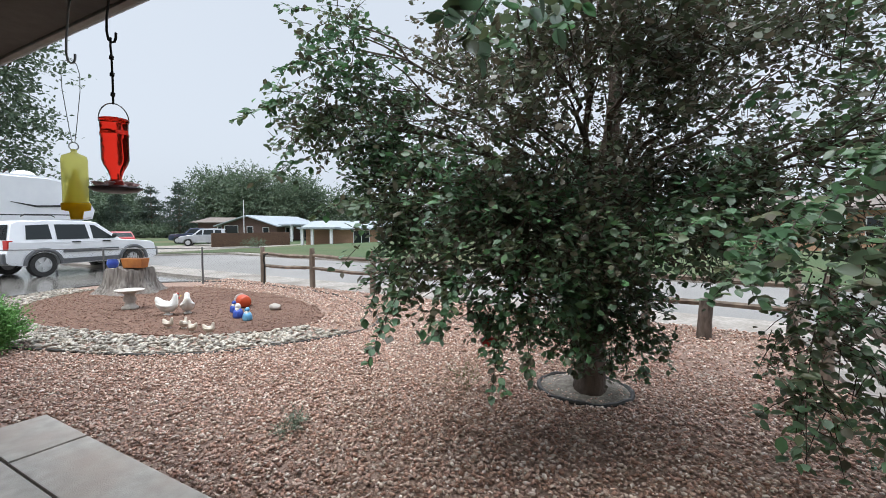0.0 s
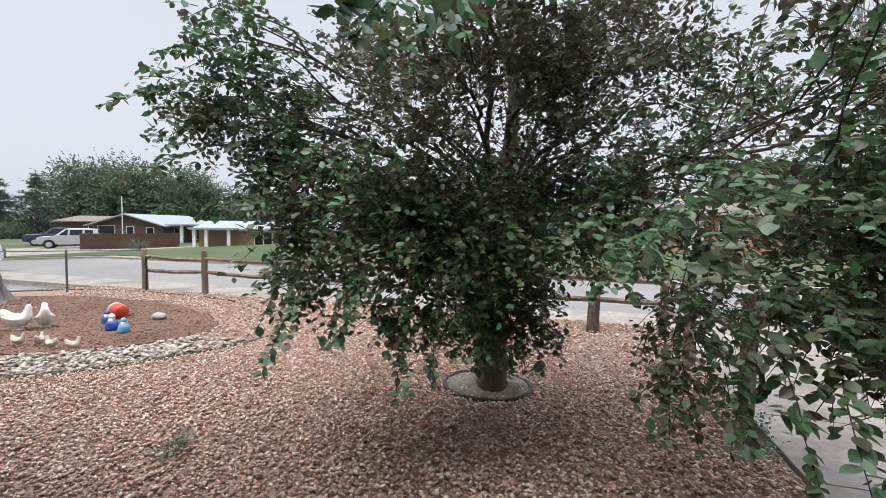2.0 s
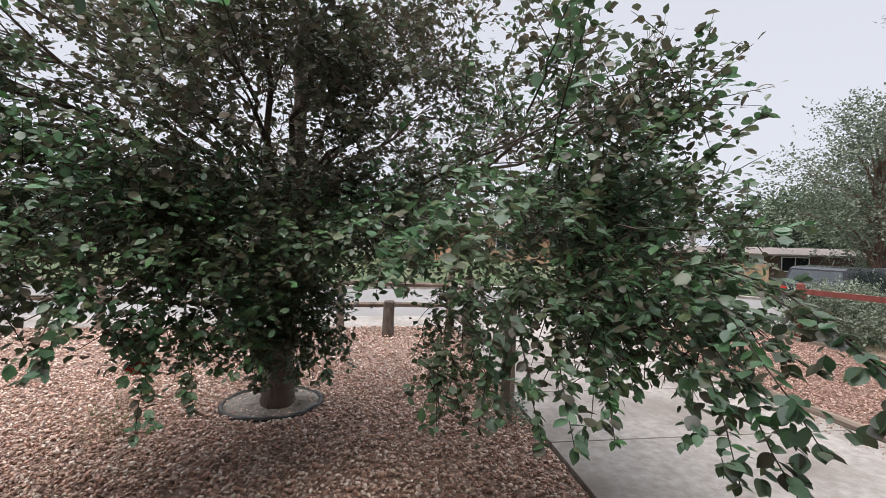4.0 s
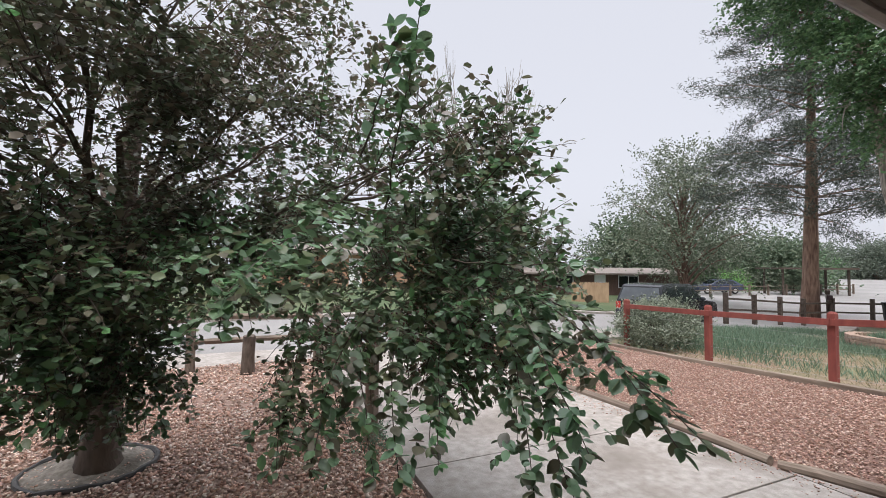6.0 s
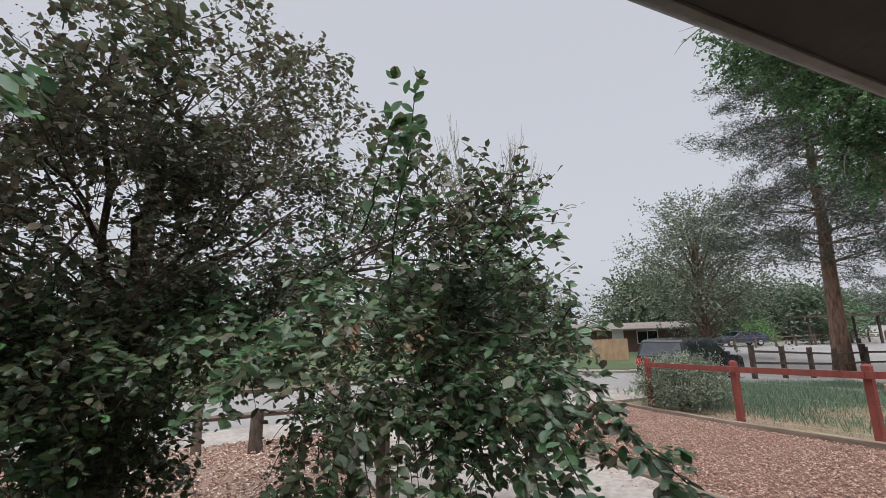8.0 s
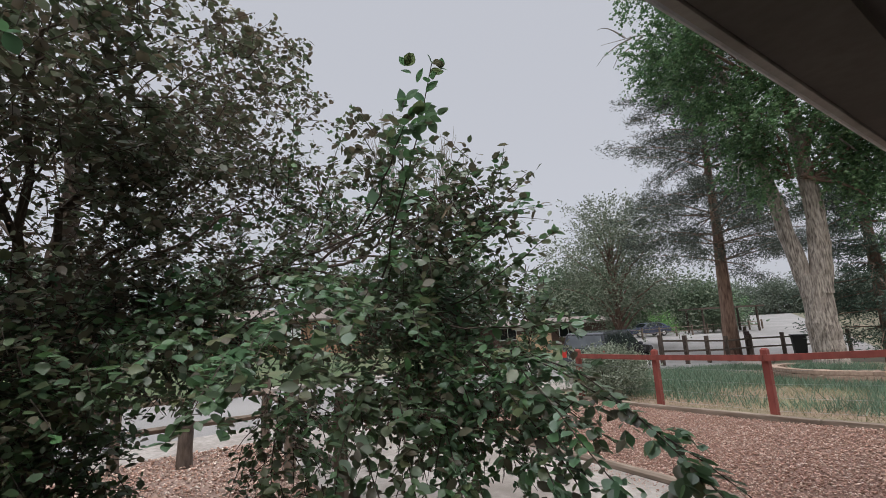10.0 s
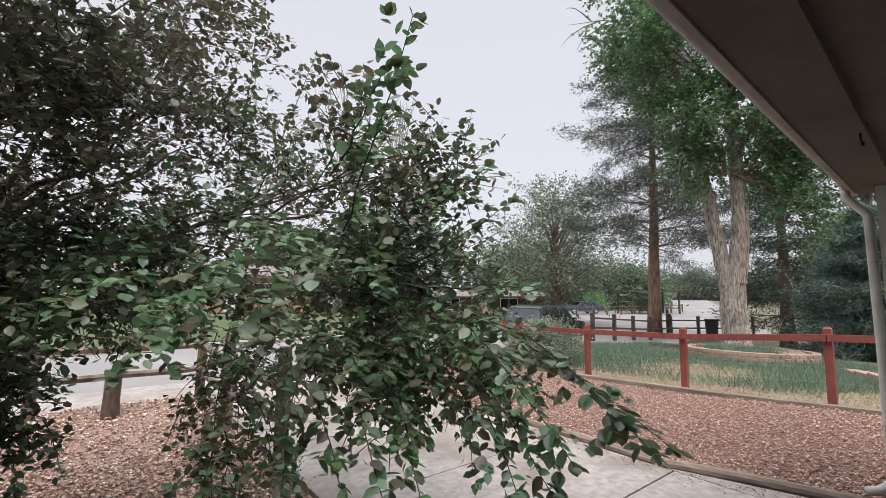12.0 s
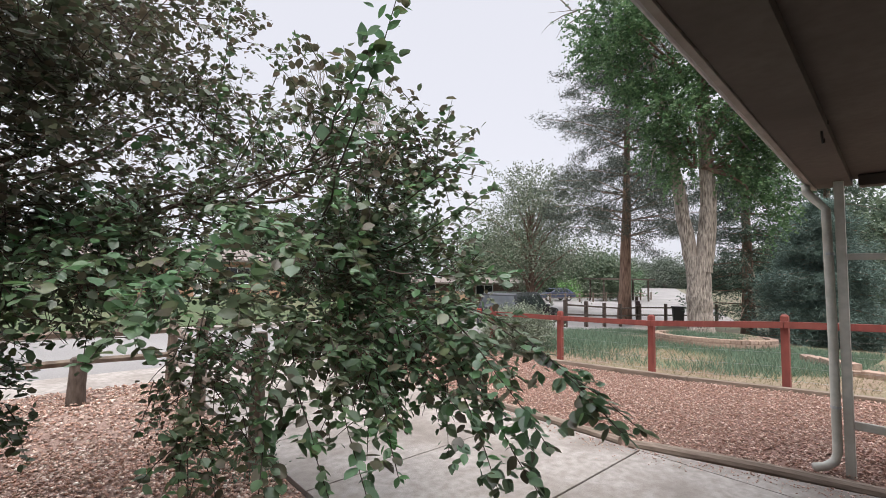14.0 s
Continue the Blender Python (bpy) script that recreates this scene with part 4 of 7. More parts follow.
def split_rail(name, posts, rails, label, h=0.87):
    f = thing(name, label, "fence")
    for x, y in posts:
        bm = B()
        post(bm, x, y, h + random.uniform(-0.03, 0.03), 0.062, lean=random.uniform(-0.02, 0.02))
        part("post", bm, M_FENCEWOOD, f)
    for (xa, ya), (xb, yb) in rails:
        for z in (0.72, 0.42):
            bm = B()
            a = Vector((xa, ya, z + random.uniform(-0.03, 0.03)))
            b = Vector((xb, yb, z + random.uniform(-0.03, 0.03)))
            tube(bm, curve3(a, b, (0, 0, random.uniform(-0.03, 0.01)), 6, 0.006), [0.036, 0.044, 0.046, 0.043, 0.046, 0.043, 0.034], 6, wob=0.12)
            part("rail", bm, M_FENCEWOOD, f)
    return f


FP = [(-9.44, 7.25), (-7.68, 7.2), (-5.9, 7.16), (-4.15, 7.1), (-2.4, 7.0), (-0.64, 6.9), (1.06, 6.85)]
split_rail("split_rail_fence", FP, list(zip(FP, FP[1:])), "weathered split rail fence along the sidewalk")
DP = [(1.05, 5.25), (1.08, 3.62)]
split_rail("driveway_fence", DP, [((1.06, 6.85), (1.05, 5.25)), ((1.05, 5.25), (1.08, 3.62))], "weathered split rail fence beside the driveway", 1.0)
bm = B()
tube(bm, [(0.1, 6.6, -0.06), (0.1, 6.6, 0.2), (0.11, 6.6, 0.48), (0.11, 6.6, 0.5)], [0.095, 0.084, 0.086, 0.07], 12, wob=0.09)
solid("log_post", bm, M_BARK, "short thick grey brown log standing in the gravel", "post")

bm = B()
tube(bm, [(-9.3, 7.16, -0.1), (-9.27, 7.15, 0.25), (-9.24, 7.14, 0.42), (-9.28, 7.14, 0.55), (-9.25, 7.14, 0.68), (-9.12, 7.13, 0.72)], 0.02, 6)
solid("iron_stake", bm, M_BLACKIRON, "bent dark iron stake leaning by the fence post", "stake")

# chain link fence to the neighbour's driveway
chain = thing("chain_link_fence", "low galvanised chain link fence with thin posts", "fence")
CP = [(-9.5, 7.25), (-10.52, 6.35), (-12.0, 4.9), (-13.4, 3.4), (-15.0, 1.8)]
for x, y in CP:
    bm = B()
    tube(bm, [(x, y, -0.1), (x, y, 0.86), (x, y, 0.88)], [0.022, 0.022, 0.012], 8)
    part("post", bm, M_OLDSTEEL, chain)
for (xa, ya), (xb, yb) in zip(CP, CP[1:]):
    bm = B()
    tube(bm, [(xa, ya, 0.85), (xb, yb, 0.85)], 0.011, 6)
    part("top_rail", bm, M_OLDSTEEL, chain)
    V, F = [], []
    L = math.hypot(xb - xa, yb - ya)
    for k in range(int(L / 0.06) + 14):
        for sgn in (1, -1):
            s0 = k * 0.06 - 0.8
            a, b = (s0, 0.02), (s0 + 0.8, 0.84)
            if sgn < 0:
                a, b = (s0, 0.84), (s0 + 0.8, 0.02)
            t0, t1 = max(0, -a[0] / 0.8), min(1, (L - a[0]) / 0.8)
            if t1 - t0 < 0.02:
                continue
            q = []
            for t in (t0, t1):
                s, z = a[0] + 0.8 * t, a[1] + (b[1] - a[1]) * t
                q.append((xa + (xb - xa) * s / L, ya + (yb - ya) * s / L, z))
            i = len(V)
            for p in q:
                V += [(p[0], p[1], p[2] - 0.0008), (p[0] + 0.0008, p[1], p[2] + 0.0008), (p[0] - 0.0008, p[1], p[2] + 0.0008)]
            for j in range(3):
                F.append((i + j, i + (j + 1) % 3, i + 3 + (j + 1) % 3, i + 3 + j))
    ob = new("wire_mesh", raw_mesh(V, F, M_OLDSTEEL))
    ob.parent = chain
    tagged(ob, kind="stuff")

# red rail fence beyond the gravel strip
red = thing("red_rail_fence", "red painted wooden fence with one top rail and wire", "fence")
RP = [(7.0, y) for y in (6.45, 4.75, 3.07, 1.36, -0.35, -2.05)]
for x, y in RP:
    bm = B()
    g = float(bank(x, y)) - 0.03
    box(bm, (x - 0.043, y - 0.043, g - 0.1), (x + 0.043, y + 0.043, g + 0.945), 0.006)
    vs = box(bm, (x - 0.039, y - 0.039, g + 0.94), (x + 0.039, y + 0.039, g + 0.965), 0.0)
    for v in vs:
        if v.co.z > g + 0.955:
            v.co.x, v.co.y = x + (v.co.x - x) * 0.6, y + (v.co.y - y) * 0.6
    part("post", bm, M_REDPAINT, red)
for (xa, ya), (xb, yb) in zip(RP, RP[1:]):
    bm = B()
    for v in box(bm, (xa - 0.085, yb + 0.004, 0.762), (xa - 0.046, ya - 0.004, 0.845), 0.0):
        v.co.z += float(bank(xa, v.co.y))
    part("rail", bm, M_REDPAINT, red)
    for z in (0.15, 0.32, 0.5, 0.68):
        bm = B()
        tube(bm, [(xa, ya, z - 0.06 + float(bank(xa, ya))), (xb, yb, z - 0.06 + float(bank(xb, yb)))], 0.0016, 4)
        part("wire", bm, M_STEEL, red)
for k, (y0, y1) in enumerate(((-2.6, 0.0), (0.02, 2.5), (2.52, 5.1), (5.12, 7.25))):
    bm = B()
    box(bm, (6.82, y0, -0.09), (6.93, y1, 0.035), 0.015)
    for v in bm.verts:
        v.co.z += float(bank(6.87, v.co.y))
    solid("edging_timber", bm, M_TIMBER, "weathered landscape timber lying along the red fence", "timber", group="edging timbers")
for a, b in (((4.32, 0.1), (3.78, 1.95)), ((3.77, 2.0), (3.7, 4.4)), ((3.7, 4.45), (3.74, 7.2))):
    bm = B()
    tube(bm, curve3((*a, 0.01), (*b, 0.0), (0.02, 0, 0.005), 8, 0.006), [0.042] + [0.047] * 7 + [0.038], 10, wob=0.05)
    solid("edging_log", bm, M_TIMBER, "weathered round timber edging beside the driveway", "timber", group="edging timbers")



# ---- porch end: post, downspout, rails ----
def join(name, pieces, label, category, at=None, group="", smooth=False):
    """One plain mesh in several colours."""
    me = bpy.data.meshes.new("mesh")
    out = B()
    for k, (b, material) in enumerate(pieces):
        tmp = bpy.data.meshes.new("tmp")
        for f in b.faces:
            f.material_index = k
            f.smooth = smooth
        b.to_mesh(tmp)
        b.free()
        out.from_mesh(tmp)
        bpy.data.meshes.remove(tmp)
        me.materials.append(material)
    out.normal_update()
    out.to_mesh(me)
    out.free()
    ob = new(name, me)
    if at is not None:
        ob.matrix_world = at
    return tagged(ob, label, category, group)


PX, PY = 4.5, 0.52
bm = B()
box(bm, (PX - 0.028, PY - 0.03, -0.04), (PX + 0.028, PY + 0.03, EZ + 0.005), 0.005)
solid("porch_post", bm, M_POSTPAINT, "slim square painted porch post", "post")
spout = thing("downspout", "round pale metal downspout with a bent foot", "downspout")
bm = B()
tube(bm, [(PX - 0.03, 0.72, EZ - 0.0), (PX - 0.03, 0.72, EZ - 0.06), (PX - 0.03, 0.66, EZ - 0.14), (PX - 0.03, 0.6, EZ - 0.22), (PX - 0.03, 0.59, 1.0), (PX - 0.03, 0.59, 0.16), (PX - 0.04, 0.61, 0.09), (PX - 0.09, 0.66, 0.05), (PX - 0.14, 0.72, 0.04)], 0.032, 10)
part("pipe", bm, M_POSTPAINT, spout, smooth=True)
for z in (0.5, 1.7):
    bm = B()
    tube(bm, [(PX - 0.03, 0.59, z), (PX - 0.03, 0.59, z + 0.02)], 0.036, 10)
    part("strap", bm, M_STEEL, spout)
frame_rails = thing("porch_rail", "weathered wooden rails fixed to the porch post", "railing")
for z, h in ((1.66, 0.05), (0.36, 0.06)):
    bm = B()
    box(bm, (PX - 0.02, -2.9, z), (PX + 0.02, PY - 0.032, z + h), 0.006)
    part("rail", bm, M_POSTPAINT, frame_rails)
bm = B()
lathe(bm, [(0.1, 0.0), (0.125, 0.02), (0.13, 0.18), (0.12, 0.22), (0.1, 0.25), (0.03, 0.27)], 20)
solid("red_pail", bm, M_REDPLASTIC, "rounded red plastic pail standing by the post", "pail", at=Matrix.Translation((4.96, 0.22, 0.01)), smooth=True)
# hook and cobwebbed bracket under the soffit
bm = B()
tube(bm, [(2.88, 0.41, EZ + 0.052), (2.88, 0.41, EZ - 0.03), (2.9, 0.41, EZ - 0.06), (2.93, 0.41, EZ - 0.055), (2.94, 0.41, EZ - 0.03)], 0.006, 6)
tube(bm, [(2.88, 0.41, EZ + 0.052), (2.88, 0.41, EZ + 0.03)], 0.03, 8)
solid("ceiling_hook", bm, M_BLACKIRON, "dark iron hook screwed into the soffit", "hook")


# ---- hanging feeders ----
def hook_wire(x, y, top, bottom):
    z = bottom + 0.035
    return [(x + 0.4 * d, y + 0.91 * d, h) for d, h in ((0.022, top), (0.01, top - 0.1), (0, z + 0.05), (-0.002, z), (0.002, bottom + 0.008), (0.01, bottom), (0.018, bottom + 0.004), (0.022, bottom + 0.016), (0.023, bottom + 0.035))]


def red_feeder():
    x, y = -1.845, 0.64
    t = thing("nectar_feeder", "red glass bottle nectar feeder on a wire hook", "bird feeder")
    bm = B()
    tube(bm, hook_wire(x - 0.02, y, EZ + 0.05, 2.075), 0.004, 6)
    part("hook", bm, M_BLACKIRON, t, smooth=True)
    bm = B()
    tube(bm, [(x, y, 2.085), (x - 0.004, y, 2.06), (x, y, 2.03), (x + 0.002, y, 1.95), (x, y, 1.868)], 0.0035, 6)
    for z in (2.02, 1.965, 1.9):
        ball(bm, (x, y, z), (0.008, 0.008, 0.011), 1)
    part("chain", bm, M_BLACKIRON, t)
    bm = B()
    tube(bm, [(x + 0.0165 * math.cos(a), y + 0.0375 * math.cos(a), 1.815 + 0.056 * math.sin(a)) for a in [math.pi * k / 12 for k in range(13)]], 0.002, 6)
    part("wire_bail", bm, M_STEEL, t)
    bm = B()
    lathe(bm, [(0.014, 1.6), (0.016, 1.625), (0.022, 1.645), (0.034, 1.668), (0.039, 1.685), (0.039, 1.76), (0.041, 1.764), (0.041, 1.77), (0.039, 1.774), (0.04, 1.805), (0.043, 1.812), (0.043, 1.818), (0.039, 1.82)], 24, (x, y, 0))
    part("bottle", bm, M_REDGLASS, t, "ruby red glass bottle", smooth=True)
    bm = B()
    lathe(bm, [(0.02, 1.572), (0.06, 1.578), (0.076, 1.588), (0.074, 1.592), (0.03, 1.6)], 24, (x, y, 0))
    part("dish", bm, M_DARKMETAL, t, "dark metal feeding dish", smooth=True)
    bm = B()
    lathe(bm, [(0.02, 1.592), (0.021, 1.612), (0.017, 1.618)], 16, (x, y, 0))
    part("neck_cap", bm, M_REDPLASTIC, t, smooth=True)
    for k in range(6):
        a = k * 1.0472 + 0.3
        c = (x + 0.052 * math.cos(a), y + 0.052 * math.sin(a), 1.592)
        bm = B()
        lathe(bm, [(0.004, 0.0), (0.006, 0.006), (0.016, 0.014), (0.014, 0.017), (0.004, 0.012)], 10, c)
        part("flower_port", bm, M_CLEARPINK, t, "pale flower shaped feeding port")


def yellow_trap():
    x, y = -2.115, 0.63
    t = thing("wasp_trap", "yellow see-through plastic wasp trap on a wire", "insect trap")
    bm = B()
    tube(bm, hook_wire(x - 0.02, y, EZ + 0.05, 2.05), 0.004, 6)
    part("hook", bm, M_STEEL, t, smooth=True)
    bm = B()
    for sd in (1, -1):
        tube(bm, [(x + 0.4 * sd * q, y + 0.91 * sd * q, h) for q, h in ((0, 2.06), (0.018, 2.045), (0.026, 2.01), (0.025, 1.95), (0.01, 1.81), (0.004, 1.765))], 0.0013, 5)
    tube(bm, [(x + 0.0055 * math.cos(a), y + 0.0125 * math.cos(a), 1.75 + 0.014 * math.sin(a)) for a in [math.pi * k / 8 for k in range(17)]], 0.002, 5)
    part("hanger", bm, M_STEEL, t)
    bm = B()
    lathe(bm, [(0.036, 1.535), (0.038, 1.545), (0.039, 1.7), (0.036, 1.714), (0.012, 1.726), (0.008, 1.73), (0.01, 1.737), (0.004, 1.74)], 22, (x, y, 0))
    part("jar", bm, M_YELLOWGLASS, t, "clear yellow plastic jar", smooth=True)
    bm = B()
    prof = []
    for k in range(9):
        r = 0.034 - 0.0034 * k
        prof += [(r, 1.54 + 0.0145 * k), (r - 0.0008, 1.551 + 0.0145 * k)]
    lathe(bm, prof, 16, (x, y, 0))
    part("cone", bm, M_YELLOWCONE, t)
    bm = B()
    lathe(bm, [(0.015, 1.485), (0.018, 1.488), (0.021, 1.514), (0.042, 1.519), (0.044, 1.54), (0.042, 1.545)], 22, (x, y, 0))
    part("base_cap", bm, M_AMBERCAP, t, "amber yellow screw base", smooth=True)


red_feeder()
yellow_trap()
t = thing("tree_feeder", "small red tube bird feeder hung from a branch", "bird feeder", Matrix.Translation((-1.19, 2.3, 0.76)))
bm = B()
tube(bm, [(0, 0, 0.17), (0.002, 0, 0.5), (0, 0, 0.95)], 0.0015, 5)
part("wire", bm, M_STEEL, t)
bm = B()
lathe(bm, [(0.022, 0.12), (0.024, 0.125), (0.024, 0.155), (0.012, 0.17)], 14)
part("cap", bm, M_REDPLASTIC, t, smooth=True)
bm = B()
lathe(bm, [(0.018, 0.03), (0.018, 0.12)], 12)
part("tube", bm, M_CLEAR, t, "clear plastic tube", smooth=True)
bm = B()
lathe(bm, [(0.015, -0.03), (0.04, -0.015), (0.055, 0.01), (0.05, 0.022), (0.02, 0.034)], 18)
part("dish", bm, M_REDPLASTIC, t, smooth=True)


# ---- garden bed ----
def bed_edge(grow, n=72):
    out = []
    for k in range(n):
        a = 2 * math.pi * k / n
        w = 1 + 0.03 * math.sin(3 * a + 1) + 0.02 * math.sin(7 * a)
        out.append((-8.3 + (3.2 + grow) * w * math.cos(a), 4.35 + (1.78 + grow * 1.02) * w * math.sin(a)))
    return out


garden_bed = sheet("garden_bed", bed_edge(0.0), -0.2, -0.015, M_MULCH, "oval garden bed of reddish brown bark mulch", "garden bed")
rock_border = sheet("rock_border", bed_edge(0.84), -0.2, -0.03, M_SUBSOIL, "border of pale river rock round the oval bed", "rock border")
bm = B()
_e = bed_edge(0.87)
tube(bm, [(px, py, -0.022) for px, py in _e + _e[:1]], 0.017, 6, cap=False)
solid("bed_edging", bm, M_EDGING, "black plastic edging round the rock border", "edging")

# stump with two planters on it
stump = thing("tree_stump", "large grey weathered tree stump with flared roots", "stump", Matrix.Translation((-10.6, 4.8, -0.02)))
bm = B()
rings = []
for z, r in ((0.0, 0.62), (0.05, 0.57), (0.12, 0.52), (0.22, 0.475), (0.34, 0.45), (0.44, 0.435), (0.52, 0.42), (0.525, 0.36), (0.515, 0.2)):
    ring = []
    for k in range(96):
        a = 2 * math.pi * k / 96
        flare = max(0.0, 0.3 - z)
        f = 1 + 0.45 * flare * math.sin(6 * a + 0.4) + 0.035 * math.sin(9 * a + 1)
        if r > 0.41:
            f += 0.03 * (abs(math.sin(14 * a + 3 * z)) - 0.5) + 0.02 * random.uniform(-1, 1)
        lift = 0.025 * math.sin(4 * a) + 0.012 * math.sin(11 * a) if z > 0.45 else 0.0
        ring.append(bm.verts.new((r * f * math.cos(a), r * f * math.sin(a), z + lift)))
    rings.append(ring)
for a, b in zip(rings, rings[1:]):
    for k in range(96):
        bm.faces.new((a[k], a[(k + 1) % 96], b[(k + 1) % 96], b[k]))
bm.faces.new(rings[-1])
part("trunk_base", bm, M_STUMP, stump)
V = np.stack([RNG.uniform(-0.3, 0.3, 60), RNG.uniform(-0.28, 0.28, 60), np.full(60, 0.535)], 1)
PEBBLE_AT = V + np.array([-10.6, 4.8, -0.02])
pot = thing("planter_box", "orange brown glazed planter with wilted stems", "planter", pose(-10.3, 4.75, 0.52, 0, 0, 25))
bm = B()
vs = box(bm, (-0.24, -0.11, 0), (0.24, 0.11, 0.2), 0.015)
for v in vs:
    v.co.x *= 0.85 + 0.75 * v.co.z
    v.co.y *= 0.85 + 0.75 * v.co.z
part("pot", bm, M_ORANGEGLAZE, pot)
bm = B()
box(bm, (-0.21, -0.095, 0.15), (0.21, 0.095, 0.203))
part("soil", bm, M_MULCH, pot)
for k in range(7):
    bm = B()
    sx = -0.17 + k * 0.055
    tube(bm, [(sx, 0, 0.19), (sx + random.uniform(-0.02, 0.02), 0.02, 0.27), (sx + random.uniform(-0.05, 0.05), 0.03, 0.33)], [0.006, 0.005, 0.003], 5)
    part("stem", bm, M_TWIG, pot)
bm = B()
lathe(bm, [(0.06, 0), (0.09, 0.02), (0.11, 0.09), (0.1, 0.15), (0.085, 0.17), (0.1, 0.19)], 18)
solid("blue_pot", bm, M_BLUEGLAZE, "small cobalt blue glazed flower pot", "flower pot", at=Matrix.Translation((-10.82, 4.56, 0.5)), smooth=True)

bath = thing("bird_bath", "pale concrete bird bath on a turned pedestal", "bird bath", Matrix.Translation((-8.5, 3.78, -0.02)) @ Matrix.Scale(0.82, 4))
bm = B()
lathe(bm, [(0.15, 0.0), (0.155, 0.05), (0.11, 0.08), (0.085, 0.14), (0.12, 0.2), (0.1, 0.27), (0.085, 0.31), (0.13, 0.34)], 20)
part("pedestal", bm, M_PALESTONE, bath, smooth=True)
bm = B()
lathe(bm, [(0.1, 0.34), (0.22, 0.37), (0.27, 0.405), (0.265, 0.415), (0.23, 0.4), (0.1, 0.385), (0.01, 0.38)], 28)
part("bowl", bm, M_PALESTONE, bath, smooth=True)


def bird(bm, k):
    """A cast bird: raised tail, round breast, neck and head in one swept body."""
    line = ((-0.27, 0.36, 0.012), (-0.24, 0.32, 0.045), (-0.19, 0.25, 0.07), (-0.11, 0.19, 0.095), (-0.02, 0.165, 0.108), (0.07, 0.175, 0.102), (0.13, 0.22, 0.08), (0.16, 0.28, 0.055), (0.175, 0.34, 0.042), (0.195, 0.385, 0.04), (0.22, 0.39, 0.024), (0.235, 0.385, 0.006))
    tube(bm, [(0, y * k * 0.72, z * k) for y, z, _ in line], [r * k * 1.12 for _, _, r in line], 14)
    for sx in (-1, 1):
        tube(bm, [(sx * 0.085 * k, 0.08 * k, 0.19 * k), (sx * 0.1 * k, 0.0, 0.18 * k), (sx * 0.085 * k, -0.1 * k, 0.2 * k), (sx * 0.05 * k, -0.19 * k, 0.25 * k)], [0.02 * k, 0.04 * k, 0.032 * k, 0.008 * k], 8)


def hen(x, y, rz, s, label):
    b, c, y2 = B(), B(), B()
    bird(b, 1.0)
    lathe(b, [(0.075, 0.0), (0.08, 0.02), (0.045, 0.035), (0.03, 0.09)], 14)
    ball(c, (0, 0.16, 0.405), (0.012, 0.035, 0.022), 1)
    ball(c, (0, 0.195, 0.325), (0.014, 0.014, 0.022), 1)
    ball(y2, (0, 0.215, 0.36), (0.01, 0.022, 0.01), 1)
    join("hen_figurine", [(b, M_WHITEGLAZE), (c, M_REDPLASTIC), (y2, M_YELLOWPLASTIC)], label, "figurine", pose(x, y, -0.02, 0, 0, rz) @ Matrix.Scale(s, 4), "garden figurines", True)


hen(-7.42, 3.82, -40, 0.84, "white glazed hen garden figurine on the mulch")
hen(-7.28, 4.05, 60, 0.82, "white glazed rooster garden figurine with red comb")
for x, y, rz in ((-6.5, 3.32, -60), (-6.3, 3.42, 30), (-6.0, 3.36, 100), (-5.72, 3.42, -30)):
    bm = B()
    bird(bm, 0.38)
    lathe(bm, [(0.035, 0.0), (0.036, 0.01), (0.015, 0.05)], 10)
    solid("chick_figurine", bm, M_CREAMGLAZE, "tiny cream glazed chick figurine on the mulch", "figurine", group="garden figurines", smooth=True, at=pose(x, y, -0.018, 0, 0, rz))


def gnome(x, y, s, coat, hat, label):
    a, b, c = B(), B(), B()
    lathe(a, [(0.07, 0), (0.085, 0.03), (0.08, 0.1), (0.055, 0.15)], 14)
    ball(b, (0, 0, 0.175), (0.045, 0.045, 0.045), 2)
    ball(b, (0, 0.035, 0.14), (0.04, 0.03, 0.05), 1)
    lathe(c, [(0.046, 0.185), (0.044, 0.205), (0.034, 0.23), (0.015, 0.245)], 12)
    join("gnome_figurine", [(a, coat), (b, M_WHITEGLAZE), (c, hat)], label, "figurine", pose(x, y, -0.02, 0, 0, -150) @ Matrix.Scale(s, 4), "garden figurines", True)


gnome(-6.72, 4.5, 0.8, M_BLUEGLAZE, M_BLUEGLAZE, "small dark blue gnome figurine on the mulch")
gnome(-6.27, 4.25, 0.95, M_BLUEGLAZE, M_WHITEGLAZE, "small blue and white gnome figurine on the mulch")
gnome(-5.98, 4.2, 0.85, M_SKYGLAZE, M_SKYGLAZE, "small sky blue gnome figurine on the mulch")
tub = thing("tipped_pot", "orange red glazed pot lying tipped on its side", "flower pot", pose(-6.95, 4.85, 0.095, 90, 0, -110) @ Matrix.Scale(0.8, 4))
bm = B()
lathe(bm, [(0.1, -0.17), (0.125, -0.14), (0.14, 0.0), (0.13, 0.12), (0.115, 0.16)], 20)
part("pot", bm, M_ORANGERED, tub, smooth=True)
bm = B()
lathe(bm, [(0.12, 0.16), (0.145, 0.165), (0.145, 0.185), (0.1, 0.19)], 20)
part("rim", bm, M_WHITEGLAZE, tub, "pale rim")
bm = B()
ball(bm, (-6.3, 4.98, 0.03), (0.12, 0.09, 0.06), 2, 0.3)
solid("garden_rock", bm, M_PALESTONE, "rounded tan rock on the mulch", "rock", smooth=True)


# ---- vehicles ----
def arc(cy, r, z0, n=8):
    return [(cy + r * math.cos(math.pi * k / n), z0 + r * 0.95 * math.sin(math.pi * k / n)) for k in range(n + 1)]


